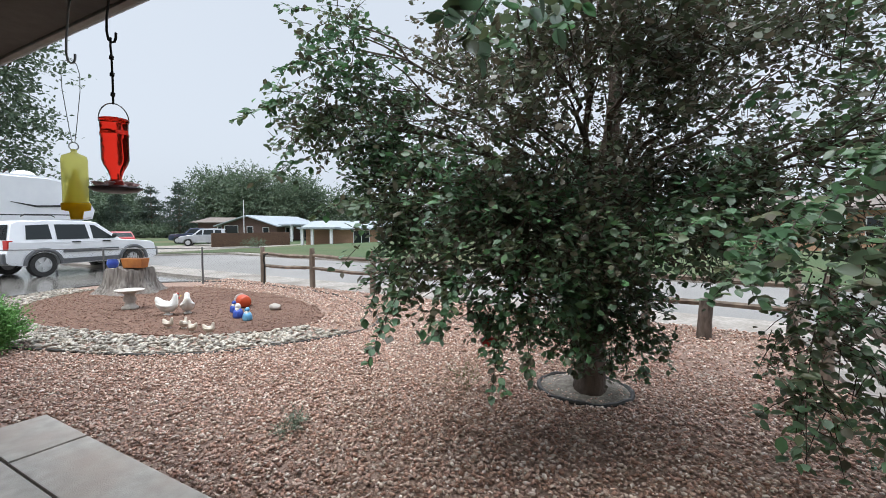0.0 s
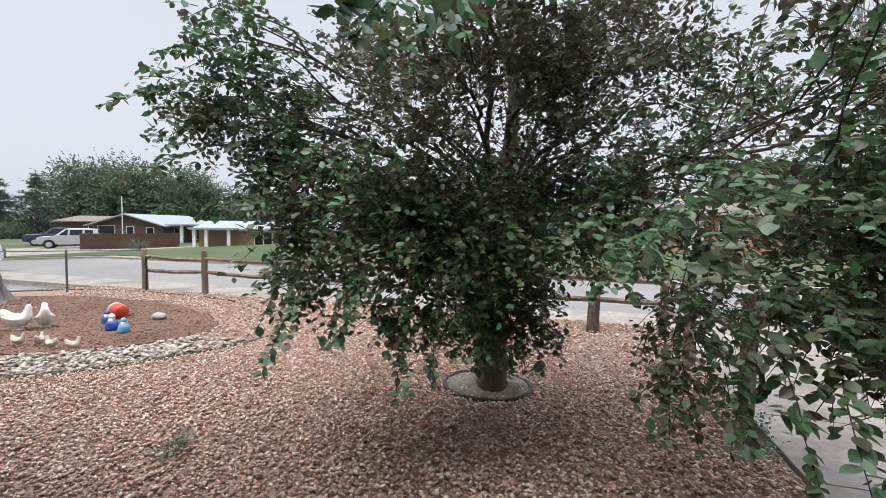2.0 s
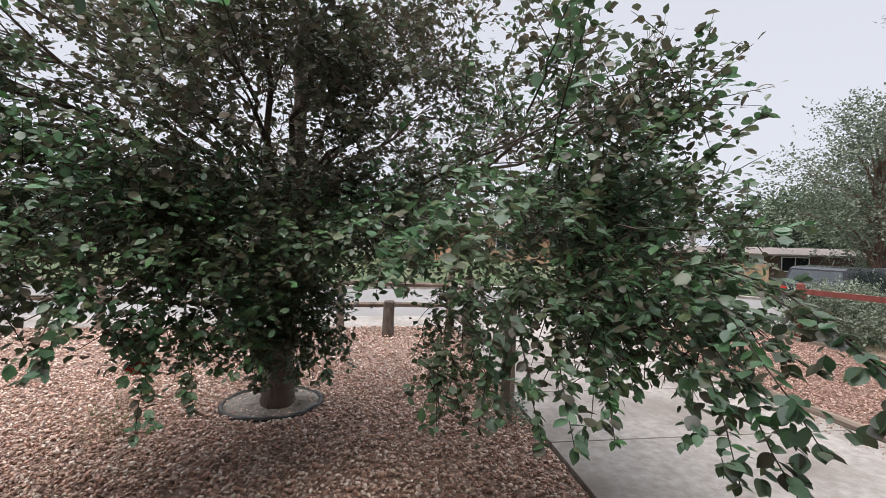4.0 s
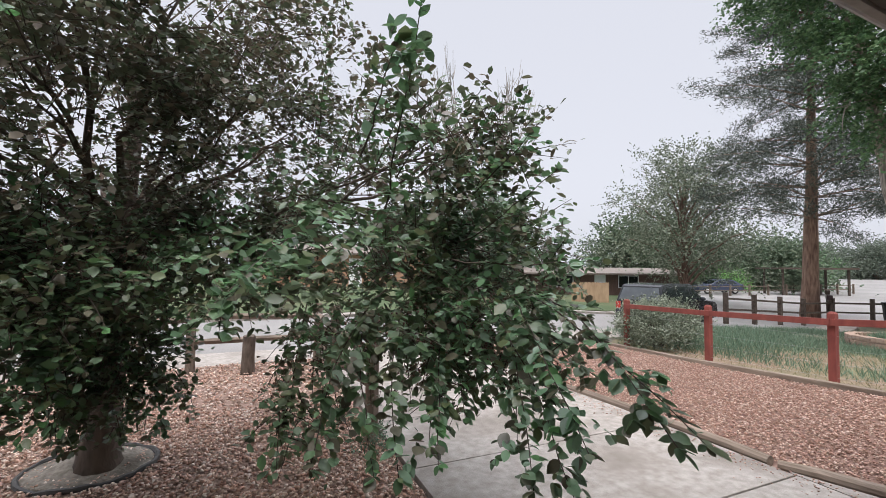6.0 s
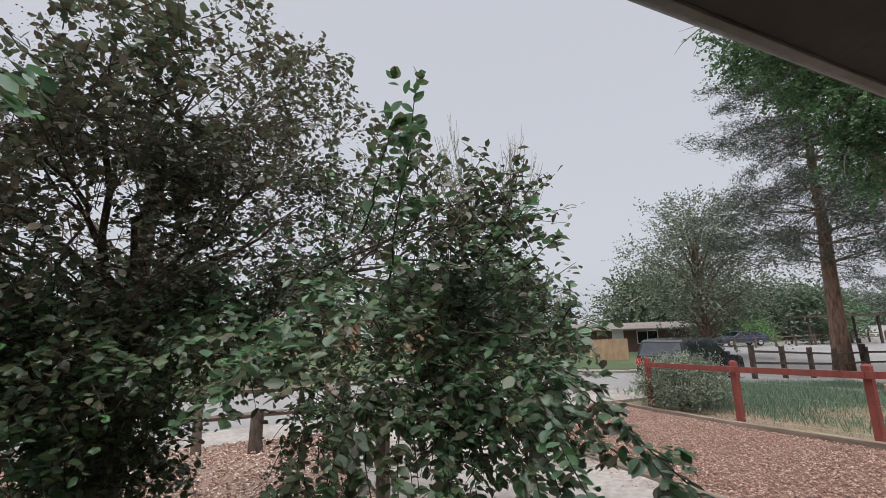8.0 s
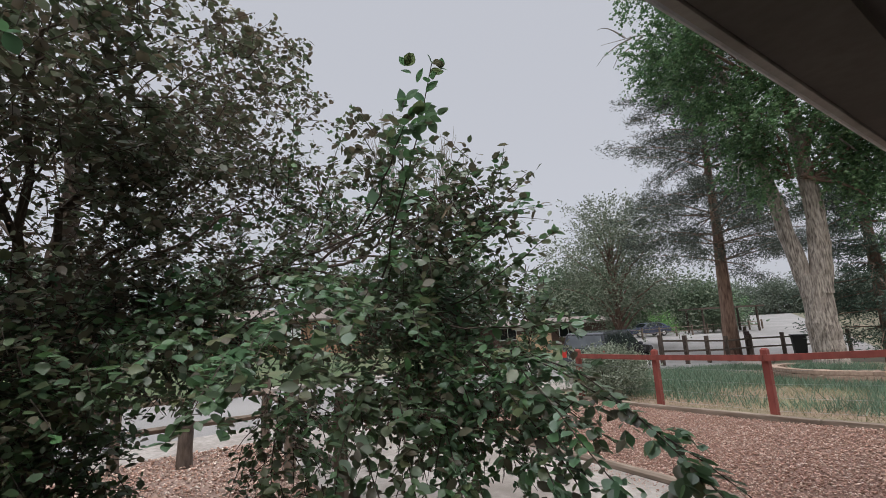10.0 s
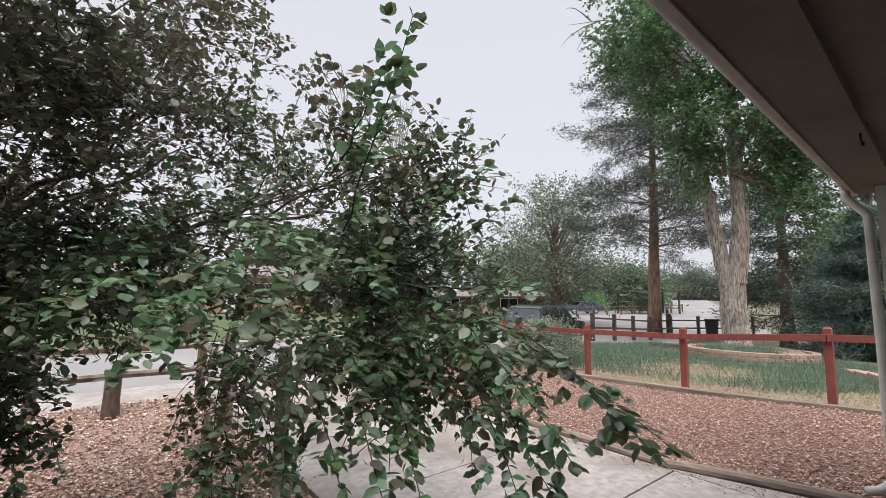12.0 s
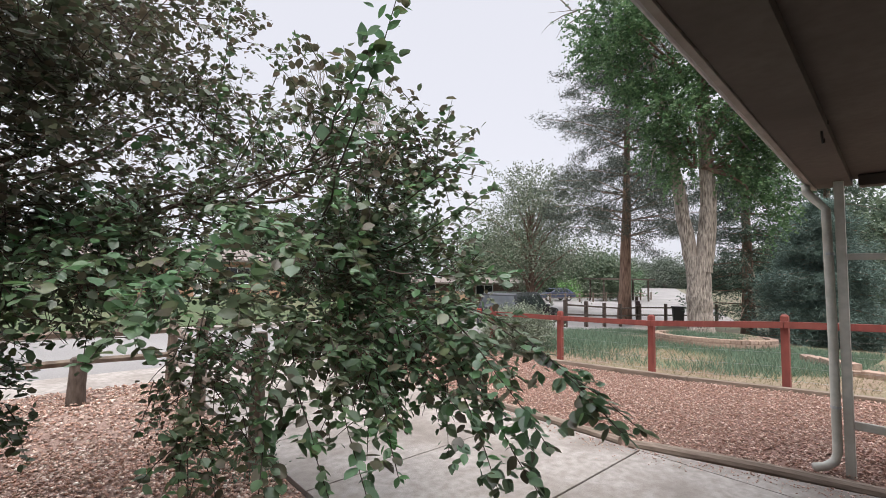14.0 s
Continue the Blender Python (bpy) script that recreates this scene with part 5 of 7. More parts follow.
SHAPES = {
    "suv": dict(rear=[(-2.1, 0.42), (-2.2, 0.5), (-2.2, 0.72), (-2.14, 0.9), (-2.13, 1.1)], front=[(0.92, 1.1), (1.3, 1.08), (1.98, 1.0), (2.12, 0.92), (2.16, 0.72), (2.2, 0.68), (2.2, 0.45), (2.08, 0.38)],
                top=[(-2.13, 1.09), (-1.98, 1.66), (-1.85, 1.72), (-1.0, 1.76), (0.05, 1.74), (0.25, 1.7), (0.95, 1.09)], ax=(-1.32, 1.33), r=0.36,
                win=[[(-1.72, 1.17), (-1.66, 1.6), (-1.1, 1.63), (-1.08, 1.17)], [(-0.95, 1.15), (-0.95, 1.63), (-0.1, 1.63), (-0.05, 1.15)], [(0.06, 1.15), (0.04, 1.62), (0.18, 1.6), (0.72, 1.15)]]),
    "sedan": dict(rear=[(-2.2, 0.3), (-2.3, 0.4), (-2.3, 0.7), (-2.2, 0.95)], front=[(0.95, 0.93), (2.0, 0.78), (2.25, 0.65), (2.3, 0.4), (2.2, 0.25)],
                  top=[(-2.05, 0.94), (-1.35, 1.36), (-0.9, 1.42), (-0.1, 1.42), (0.25, 1.36), (1.05, 0.92)], ax=(-1.4, 1.4), r=0.32,
                  win=[[(-1.65, 0.99), (-1.2, 1.32), (-0.55, 1.36), (-0.55, 0.99)], [(-0.47, 0.99), (-0.47, 1.36), (0.15, 1.32), (0.75, 0.97)]]),
    "pickup": dict(rear=[(-2.6, 0.5), (-2.65, 0.6), (-2.65, 1.1), (-2.6, 1.12)], front=[(1.0, 1.12), (2.3, 1.08), (2.5, 0.95), (2.55, 0.5), (2.45, 0.42)],
                   top=[(-0.7, 1.11), (-0.6, 1.7), (-0.4, 1.76), (0.35, 1.74), (1.0, 1.11)], ax=(-1.6, 1.65), r=0.38,
                   win=[[(-0.5, 1.17), (-0.46, 1.62), (0.28, 1.62), (0.72, 1.17)]])}


def vehicle(name, label, at, shape, paint, lower=None, width=1.8, height=1.0, rack=False, group="", glass=None):
    s = SHAPES[shape]
    t = thing(name, label, "car", at, group)
    hw, roof, belt = width / 2, max(z for _, z in s["top"]), s["top"][0][1]

    def half(z):
        return hw * (1 - 0.2 * max(0.0, (z - belt) / (roof - belt))) if z > belt else hw * (1 - 0.05 * max(0.0, (0.75 - z)))

    def loft(bm, prof):
        cols = []
        for sx, k in ((-1, 1.0), (-1, 0.94), (1, 0.94), (1, 1.0)):
            inset = 0.0 if k == 1.0 else 0.03
            cols.append([bm.verts.new((sx * (half(z) - inset * 0.6), y * (0.99 if inset == 0 else 1.0), (z - (0.018 if inset == 0 and z > 0.9 else 0)) * height)) for y, z in prof])
        n = len(prof)
        for a, b in zip(cols, cols[1:]):
            for k in range(n):
                bm.faces.new((a[k], a[(k + 1) % n], b[(k + 1) % n], b[k]))
        bm.faces.new(cols[0][::-1])
        bm.faces.new(cols[-1])
        bmesh.ops.recalc_face_normals(bm, faces=bm.faces)
    r = s["r"]
    under = []
    for cy in sorted(s["ax"], reverse=True):
        under += arc(cy, r * 1.2, 0.36 if shape != "sedan" else 0.28)
    bm = B()
    loft(bm, s["rear"] + s["front"] + under)
    part("body", bm, paint, t)
    bm = B()
    loft(bm, s["top"])
    part("cabin", bm, paint, t)
    for sx in (-1, 1):
        for w in s["win"]:
            bm = B()
            f = [bm.verts.new((sx * (half(z) + 0.004), y, z * height)) for y, z in w]
            g = [bm.verts.new((sx * (half(z) - 0.03), y, z * height)) for y, z in w]
            n = len(w)
            bm.faces.new(f if sx > 0 else f[::-1])
            for k in range(n):
                bm.faces.new((f[k], g[k], g[(k + 1) % n], f[(k + 1) % n]))
            part("side_window", bm, M_GLASSDARK, t, "dark tinted window")
    tp = s["top"]
    for (ya, za), (yb, zb), dy, nm in ((tp[-1], tp[-2], 0.012, "windshield"), (tp[0], tp[1], -0.012, "rear_window")):
        bm = B()
        lo, hi = 0.12, 0.9
        q = []
        for u in (lo, hi):
            y, z = ya + (yb - ya) * u, za + (zb - za) * u
            for sx in (-1, 1):
                q.append(bm.verts.new((sx * (half(z) - 0.1), y + dy, (z + 0.01) * height)))
        bm.faces.new((q[0], q[1], q[3], q[2]))
        bmesh.ops.solidify(bm, geom=bm.faces[:], thickness=0.008)
        part(nm, bm, glass or M_GLASSDARK, t)
    for cy in s["ax"]:
        for sx in (-1, 1):
            bm = B()
            tmp = [(0.62 * r, -0.1), (0.95 * r, -0.1), (r, -0.07), (r, 0.07), (0.95 * r, 0.1), (0.62 * r, 0.1)]
            lathe(bm, tmp + tmp[:1], 28, closed=False)
            bmesh.ops.transform(bm, matrix=pose(sx * (hw - 0.11), cy, r * 0.98, 0, 90, 0), verts=bm.verts)
            wheel = part("wheel", bm, M_BLACK, t, "black rubber tyre")
            bm = B()
            lathe(bm, [(0.02, -0.02 * sx), (0.61 * r, -0.02 * sx), (0.62 * r, 0.075 * sx), (0.52 * r, 0.09 * sx), (0.5 * r, 0.06 * sx), (0.16 * r, 0.075 * sx), (0.13 * r, 0.1 * sx)], 24)
            for k in range(5):
                box(bm, (0.1 * r, -0.045, 0.07 if sx > 0 else -0.1), (0.55 * r, 0.045, 0.1 if sx > 0 else -0.07), m=Matrix.Rotation(k * 1.2566, 4, "Z"))
            bmesh.ops.transform(bm, matrix=pose(sx * (hw - 0.11), cy, r * 0.98, 0, 90, 0), verts=bm.verts)
            part("rim", bm, M_ALLOY, wheel, "silver alloy rim")
            if lower:
                bm = B()
                pts = arc(cy, r * 1.28, 0.36, 10)
                tube(bm, [(sx * (hw + 0.015), y, z) for y, z in pts], 0.055, 6)
                part("fender_flare", bm, lower, t, "grey plastic fender flare")
    if lower:
        for sx in (-1, 1):
            bm = B()
            box(bm, (sx * hw - 0.02, s["ax"][0] + r * 1.28, 0.36), (sx * hw + 0.02, s["ax"][1] - r * 1.28, 0.5), 0.01)
            part("sill", bm, lower, t)
            bm = B()
            box(bm, (sx * hw - 0.005, s["ax"][0] + r * 1.4, 0.68), (sx * hw + 0.025, s["ax"][1] - r * 1.4, 0.78), 0.01)
            part("side_moulding", bm, lower, t)
            for y in (-0.45, 0.45):
                bm = B()
                box(bm, (sx * hw - 0.01, y - 0.12, 0.98), (sx * hw + 0.03, y + 0.12, 1.02), 0.01)
                part("door_handle", bm, M_BLACK, t)
        for y0, y1 in ((-2.27, -2.1), (2.08, 2.27)):
            bm = B()
            box(bm, (-hw + 0.02, y0, 0.42), (hw - 0.02, y1, 0.72), 0.04)
            part("bumper", bm, lower, t, "grey plastic bumper")
    for sx in (-1, 1):
        bm = B()
        yf = s["front"][-4][0] if shape == "suv" else s["front"][1][0]
        y0, z0 = s["rear"][-1]
        box(bm, (sx * (hw - 0.1) - 0.09, y0 - 0.035, z0 - 0.3), (sx * (hw - 0.1) + 0.09, y0 + 0.1, z0 - 0.02), 0.01)
        part("tail_light", bm, M_REDPLASTIC, t)
        bm = B()
        ball(bm, (sx * (hw - 0.28), s["front"][-3][0] - 0.06, s["front"][2][1] - 0.16), (0.11, 0.06, 0.09), 2)
        part("headlight", bm, M_CLEAR, t)
        bm = B()
        ball(bm, (sx * (hw + 0.1), s["win"][-1][-1][0] - 0.08, s["top"][0][1] + 0.08), (0.1, 0.05, 0.08), 2)
        part("mirror", bm, M_BLACK if lower else paint, t)
        if rack:
            bm = B()
            tube(bm, [(sx * (hw * 0.72), -1.7, roof), (sx * (hw * 0.72), -1.6, roof + 0.06), (sx * (hw * 0.72), -0.2, roof + 0.06), (sx * (hw * 0.72), -0.1, roof)], 0.018, 6)
            part("roof_rail", bm, M_BLACK, t)
    return t


vehicle("white_suv", "white sport utility vehicle with grey plastic cladding on wet concrete", pose(-17.65, 6.45, -0.13, 0, 0, 11), "suv", M_WHITECAR, M_GREYPLASTIC, 1.8, 0.94, True)
vehicle("red_car", "red car parked on the far side of the street", pose(-45.5, 20.5, fall(-45), 0, 0, 70), "sedan", M_REDCAR, height=1.08)
vehicle("silver_suv", "silver sport utility vehicle parked across the street", pose(-43.5, 27.2, fall(-43), 0, 0, 140), "suv", M_SILVERCAR)
vehicle("blue_pickup", "dark blue pickup truck parked in a driveway", pose(-48.6, 29.5, fall(-48), 0, 0, 130), "pickup", M_NAVYCAR)
vehicle("pale_car", "pale car parked far down the street", pose(-75, 36, fall(-75), 0, 0, 80), "sedan", M_SILVERCAR)
vehicle("black_suv", "black sport utility vehicle parked on the street", pose(15.0, 12.0, fall(15.0) - 0.11 - 0.32, 0, 0, -77), "suv", M_BLACKCAR, glass=M_GLASSPALE)
vehicle("blue_car", "dark blue sedan parked across the street", pose(43.4, 29.5, -0.95, 0, 0, 68), "sedan", M_NAVYCAR)


# travel trailer beside the white car
rv = thing("travel_trailer", "large white fifth wheel travel trailer with dark swooshes", "trailer", pose(-22.8, 5.0, -0.13, 0, 0, 11))
bm = B()
prof = [(-7, 0.6), (1.2, 0.6), (1.3, 1.55), (3.2, 1.62), (3.85, 1.75), (3.95, 2.1), (3.6, 2.8), (2.9, 3.25), (2.2, 3.38), (-7, 3.4)]
cols = [[bm.verts.new((x, y, z)) for y, z in prof] for x in (-1.2, 1.2)]
n = len(prof)
for k in range(n):
    bm.faces.new((cols[0][k], cols[0][(k + 1) % n], cols[1][(k + 1) % n], cols[1][k]))
bm.faces.new(cols[0][::-1])
bm.faces.new(cols[1])
bmesh.ops.recalc_face_normals(bm, faces=bm.faces)
bmesh.ops.bevel(bm, geom=[e for e in bm.edges if abs(e.verts[0].co.x - e.verts[1].co.x) < 0.01], offset=0.1, segments=3, affect="EDGES")
part("body", bm, M_WHITECAR, rv, smooth=False)
for pts in (((1.0, 2.35), (1.8, 2.2), (2.8, 2.25), (3.5, 2.4)), ((-2.5, 1.9), (-0.5, 1.7), (0.6, 1.9))):
    bm = B()
    tube(bm, [(1.205, y, z) for y, z in pts], [0.01] + [0.045] * (len(pts) - 2) + [0.01], 5)
    part("swoosh", bm, M_BLACK, rv, "dark painted swoosh")
bm = B()
box(bm, (1.18, -0.6, 0.62), (1.22, 1.15, 1.5), 0.01)
part("storage_door", bm, M_GREYPLASTIC, rv)
for y in (0.4, 1.9):
    bm = B()
    ball(bm, (0.3, y, 3.4), (0.4, 0.4, 0.22), 2)
    part("roof_vent", bm, M_WHITE, rv, smooth=True)
bm = B()
box(bm, (-0.3, -1.2, 3.38), (0.5, -0.3, 3.6), 0.05)
part("air_conditioner", bm, M_BLACK, rv)
for y in (-4.2, -3.3):
    bm = B()
    lathe(bm, [(0.2, -0.1), (0.36, -0.1), (0.38, 0.0), (0.36, 0.1), (0.2, 0.1)], 20)
    bmesh.ops.transform(bm, matrix=pose(1.08, y, 0.36, 0, 90, 0), verts=bm.verts)
    part("wheel", bm, M_BLACK, rv)
for x in (-0.8, 0.8):
    bm = B()
    tube(bm, [(x, 2.6, 0.0), (x, 2.6, 1.62)], 0.05, 8)
    part("landing_leg", bm, M_GREYPLASTIC, rv)


# ---- houses across the street ----
def house(name, label, at, w, d, h, rise, wall, roof, windows, door=None, over=0.5, columns=(), gable=()):
    """A low house: front along local -y, ridge along x."""
    t = thing(name, label, "house", at)
    bm = B()
    box(bm, (-w / 2, -d / 2, -1.0), (w / 2, d / 2, h))
    for sx in (-1, 1):
        a = [bm.verts.new((sx * w / 2, y, z)) for y, z in ((-d / 2, h), (d / 2, h), (0, h + rise))]
        b = [bm.verts.new((sx * (w / 2 - 0.2), y, z)) for y, z in ((-d / 2, h), (d / 2, h), (0, h + rise))]
        bm.faces.new(a)
        bm.faces.new(b)
        for k in range(3):
            bm.faces.new((a[k], a[(k + 1) % 3], b[(k + 1) % 3], b[k]))
    part("wall", bm, wall, t)
    for s in (-1, 1):
        bm = B()
        y1, z1 = s * (d / 2 + over), h - rise * over / (d / 2)
        q = [(-w / 2 - over, y1, z1), (w / 2 + over, y1, z1), (w / 2 + over, 0, h + rise + 0.02), (-w / 2 - over, 0, h + rise + 0.02)]
        lo = [bm.verts.new(p) for p in q]
        hi = [bm.verts.new((p[0], p[1], p[2] + 0.14)) for p in q]
        bm.faces.new(hi)
        bm.faces.new(lo[::-1])
        for k in range(4):
            bm.faces.new((lo[k], lo[(k + 1) % 4], hi[(k + 1) % 4], hi[k]))
        bmesh.ops.recalc_face_normals(bm, faces=bm.faces)
        part("roof", bm, roof, t)
    for x0, z0, ww, hh in windows:
        bm = B()
        y = -d / 2
        for a, b in (((x0 - 0.06, z0 - 0.06), (x0 + ww + 0.06, z0)), ((x0 - 0.06, z0 + hh), (x0 + ww + 0.06, z0 + hh + 0.06)), ((x0 - 0.06, z0), (x0, z0 + hh)), ((x0 + ww, z0), (x0 + ww + 0.06, z0 + hh)), ((x0 + ww / 2 - 0.025, z0), (x0 + ww / 2 + 0.025, z0 + hh))):
            box(bm, (a[0], y - 0.05, a[1]), (b[0], y + 0.02, b[1]))
        win = part("window", bm, M_WHITE, t, "white framed window")
        bm = B()
        box(bm, (x0, y - 0.012, z0), (x0 + ww, y - 0.004, z0 + hh))
        part("pane", bm, M_GLASSDARK, win)
    for y0, z0, ww, hh in gable:
        bm = B()
        x = -w / 2
        for a, b in (((y0 - 0.06, z0 - 0.06), (y0 + ww + 0.06, z0)), ((y0 - 0.06, z0 + hh), (y0 + ww + 0.06, z0 + hh + 0.06)), ((y0 - 0.06, z0), (y0, z0 + hh)), ((y0 + ww, z0), (y0 + ww + 0.06, z0 + hh))):
            box(bm, (x - 0.05, a[0], a[1]), (x + 0.02, b[0], b[1]))
        win = part("window", bm, M_WHITE, t, "white framed window")
        bm = B()
        box(bm, (x - 0.012, y0, z0), (x - 0.004, y0 + ww, z0 + hh))
        part("pane", bm, M_GLASSDARK, win)
    if door is not None:
        bm = B()
        box(bm, (door, -d / 2 - 0.04, 0), (door + 0.95, -d / 2 + 0.02, 2.05), 0.01)
        part("door", bm, M_WHITE, t)
    for x in columns:
        bm = B()
        box(bm, (x - 0.12, -d / 2 - 1.9, -0.3), (x + 0.12, -d / 2 - 1.66, h), 0.01)
        part("porch_column", bm, M_WHITE, t, "white porch column")
    if columns:
        bm = B()
        box(bm, (min(columns) - 0.4, -d / 2 - 2.1, h), (max(columns) + 0.4, -d / 2, h + 0.16), 0.01)
        part("porch_roof", bm, roof, t)
    return t


house("brick_house", "low brown brick house with a pale metal roof", pose(-51.3, 42.4, -1.26, 0, 0, 107), 11, 8, 2.4, 1.15, M_BRICK, M_ROOFPALE,
      [(-3.4, 0.6, 1.8, 1.5), (0.2, 0.6, 1.6, 1.5)], 2.6, 0.7, (-4.9, -2.2, 0.6, 4.6), gable=((1.6, 1.3, 1.9, 1.0), (-0.6, 0.5, 0.8, 1.7), (-2.9, 0.7, 0.8, 1.4)))
house("dark_house", "dark low house with a shallow roof behind trees", pose(-58, 44, fall(-58), 0, 0, 25), 12, 8, 2.4, 0.6, M_BRICK, M_ROOFDARK, [(-3, 1, 1.2, 1), (2, 1, 1.4, 1)], None, 0.7)
house("porch_house", "tan brick house with a white columned porch", pose(-27.9, 35.2, fall(-26) - 0.95, 0, 0, 27), 11, 8, 2.2, 0.6, M_TANBRICK, M_ROOFPALE, [(-1.0, 0.9, 1.4, 1.1), (2.6, 0.9, 1.4, 1.1)], 1.2, 0.5, (-5.2, -4.3, -2.6))
house("far_house", "low tan house with a white fascia", pose(31, 33.5, -1.1, 0, 0, -32), 12, 8, 2.1, 0.4, M_BRICK, M_ROOFDARK, [(-4, 0.9, 1.5, 1.0), (1.5, 0.9, 1.6, 1.0)], -0.6, 0.8)
house("green_house", "small pale house half hidden by trees", pose(7, 36, 0.0, 0, 0, -8), 12, 8, 2.4, 0.8, M_TANBRICK, M_ROOFDARK, [(-4, 0.9, 1.5, 1.0), (2, 0.9, 1.5, 1.0)], 0.2, 0.5)
bm = B()
_w = curve3((-40.3, 25.9, 0), (-37.0, 32.5, 0), (0, 0, 0), 5)
for a, b in zip(_w, _w[1:]):
    u = (b - a).normalized()
    sd = Vector((-u.y, u.x, 0)) * 0.2
    q = [a - sd, b - sd, b + sd, a + sd]
    lo = [bm.verts.new((p.x, p.y, fall(p.x) - 0.2)) for p in q]
    hi = [bm.verts.new((p.x, p.y, fall(p.x) + 1.35 + random.uniform(-0.03, 0.03))) for p in q]
    bm.faces.new(hi)
    for k in range(4):
        bm.faces.new((lo[k], lo[(k + 1) % 4], hi[(k + 1) % 4], hi[k]))
solid("brown_hedge", bm, M_HEDGE, "clipped reddish brown hedge along a driveway", "hedge")
bm = B()
tube(bm, [(-46.1, 33.8, -1.1), (-46.1, 33.8, 4.2)], [0.06, 0.04], 8)
solid("flag_pole", bm, M_WHITE, "slim white pole in a front yard", "pole")


# tan board fence and street side fence on the far corner
def board_fence(name, a, b, h, z, material, label, n):
    t = thing(name, label, "fence")
    for k in range(n):
        u0, u1 = k / n, (k + 0.94) / n
        bm = B()
        p, q = Vector(a).lerp(Vector(b), u0), Vector(a).lerp(Vector(b), u1)
        d = (q - p).normalized()
        s = Vector((-d.y, d.x)) * 0.015
        ring = [p - s, q - s, q + s, p + s]
        hh = h + random.uniform(-0.03, 0.03)
        lo = [bm.verts.new((v.x, v.y, z)) for v in ring]
        hi = [bm.verts.new((v.x, v.y, z + hh)) for v in ring]
        bm.faces.new(hi)
        for j in range(4):
            bm.faces.new((lo[j], lo[(j + 1) % 4], hi[(j + 1) % 4], hi[j]))
        part("board", bm, material, t)
    return t


board_fence("tan_board_fence", (19.3, 22.7), (21.6, 21.8), 1.3, -0.75, M_TANWOOD, "tan wooden privacy fence across the street", 46)
dark = thing("dark_rail_fence", "dark brown wooden fence with two rails along the street", "fence")
KP = [(16.9, 11.0), (18.9, 11.15), (20.9, 11.3), (22.9, 11.45), (24.7, 11.2), (26.0, 10.3), (27.3, 9.4), (28.6, 8.5)]
for x, y in KP:
    bm = B()
    z = fall(x) - 0.05
    box(bm, (x - 0.07, y - 0.07, z - 0.1), (x + 0.07, y + 0.07, z + 1.15), 0.01)
    part("post", bm, M_DARKWOOD, dark)
for (xa, ya), (xb, yb) in zip(KP, KP[1:]):
    for z in (0.5, 0.92):
        bm = B()
        tube(bm, [(xa, ya, fall(xa) - 0.05 + z), (xb, yb, fall(xb) - 0.05 + z)], 0.055, 4)
        part("rail", bm, M_DARKWOOD, dark)
mail = thing("mailbox", "dark mailbox on a wooden post with a brace", "mailbox", pose(25.0, 11.5, fall(25) - 0.05, 0, 0, 30))
bm = B()
box(bm, (-0.07, -0.07, -0.1), (0.07, 0.07, 1.5), 0.01)
part("post", bm, M_DARKWOOD, mail)
bm = B()
box(bm, (-0.75, -0.05, 0.98), (-0.071, 0.05, 1.08), 0.01)
part("arm", bm, M_DARKWOOD, mail)
bm = B()
tube(bm, [(-0.06, 0, 0.55), (-0.55, 0, 0.97)], 0.045, 4)
part("brace", bm, M_DARKWOOD, mail)
bm = B()
box(bm, (-0.75, -0.11, 1.081), (-0.2, 0.11, 1.3), 0.05)
part("box", bm, M_DARKMETAL, mail)
bin_ = thing("waste_bin", "dark wheeled waste bin beside the street fence", "bin", pose(25.9, 9.6, fall(25) - 0.05, 0, 0, 30))
bm = B()
for v in box(bm, (-0.26, -0.28, 0.05), (0.26, 0.28, 0.98), 0.02):
    v.co.x *= 0.82 + 0.2 * v.co.z
    v.co.y *= 0.82 + 0.2 * v.co.z
part("body", bm, M_BLACK, bin_)
bm = B()
box(bm, (-0.29, -0.31, 0.985), (0.29, 0.31, 1.04), 0.015)
part("lid", bm, M_BLACK, bin_)
far_rail = thing("far_rail_fence", "low brown rail fence beside a far yard", "fence")
for k in range(10):
    bm = B()
    x, y = 37 + k * 2.4, 27.6 - k * 0.3
    box(bm, (x - 0.07, y - 0.07, -1.1), (x + 0.07, y + 0.07, 0.05))
    part("post", bm, M_FENCEWOOD, far_rail)
    if k < 9:
        for z in (-0.5, -0.12):
            bm = B()
            tube(bm, [(x, y, z), (x + 2.4, y - 0.3, z)], 0.05, 4)
            part("rail", bm, M_FENCEWOOD, far_rail)
pergola = thing("yard_pergola", "dark flat shade shelter on thin posts", "shelter", pose(52, 26, -0.95, 0, 0, -30))
for x, y in ((-3, -1.5), (3, -1.5), (-3, 1.5), (3, 1.5)):
    bm = B()
    box(bm, (x - 0.08, y - 0.08, -0.1), (x + 0.08, y + 0.08, 2.5))
    part("post", bm, M_DARKWOOD, pergola)
bm = B()
box(bm, (-3.6, -2, 2.5), (3.6, 2, 2.68))
part("roof", bm, M_DARKWOOD, pergola)

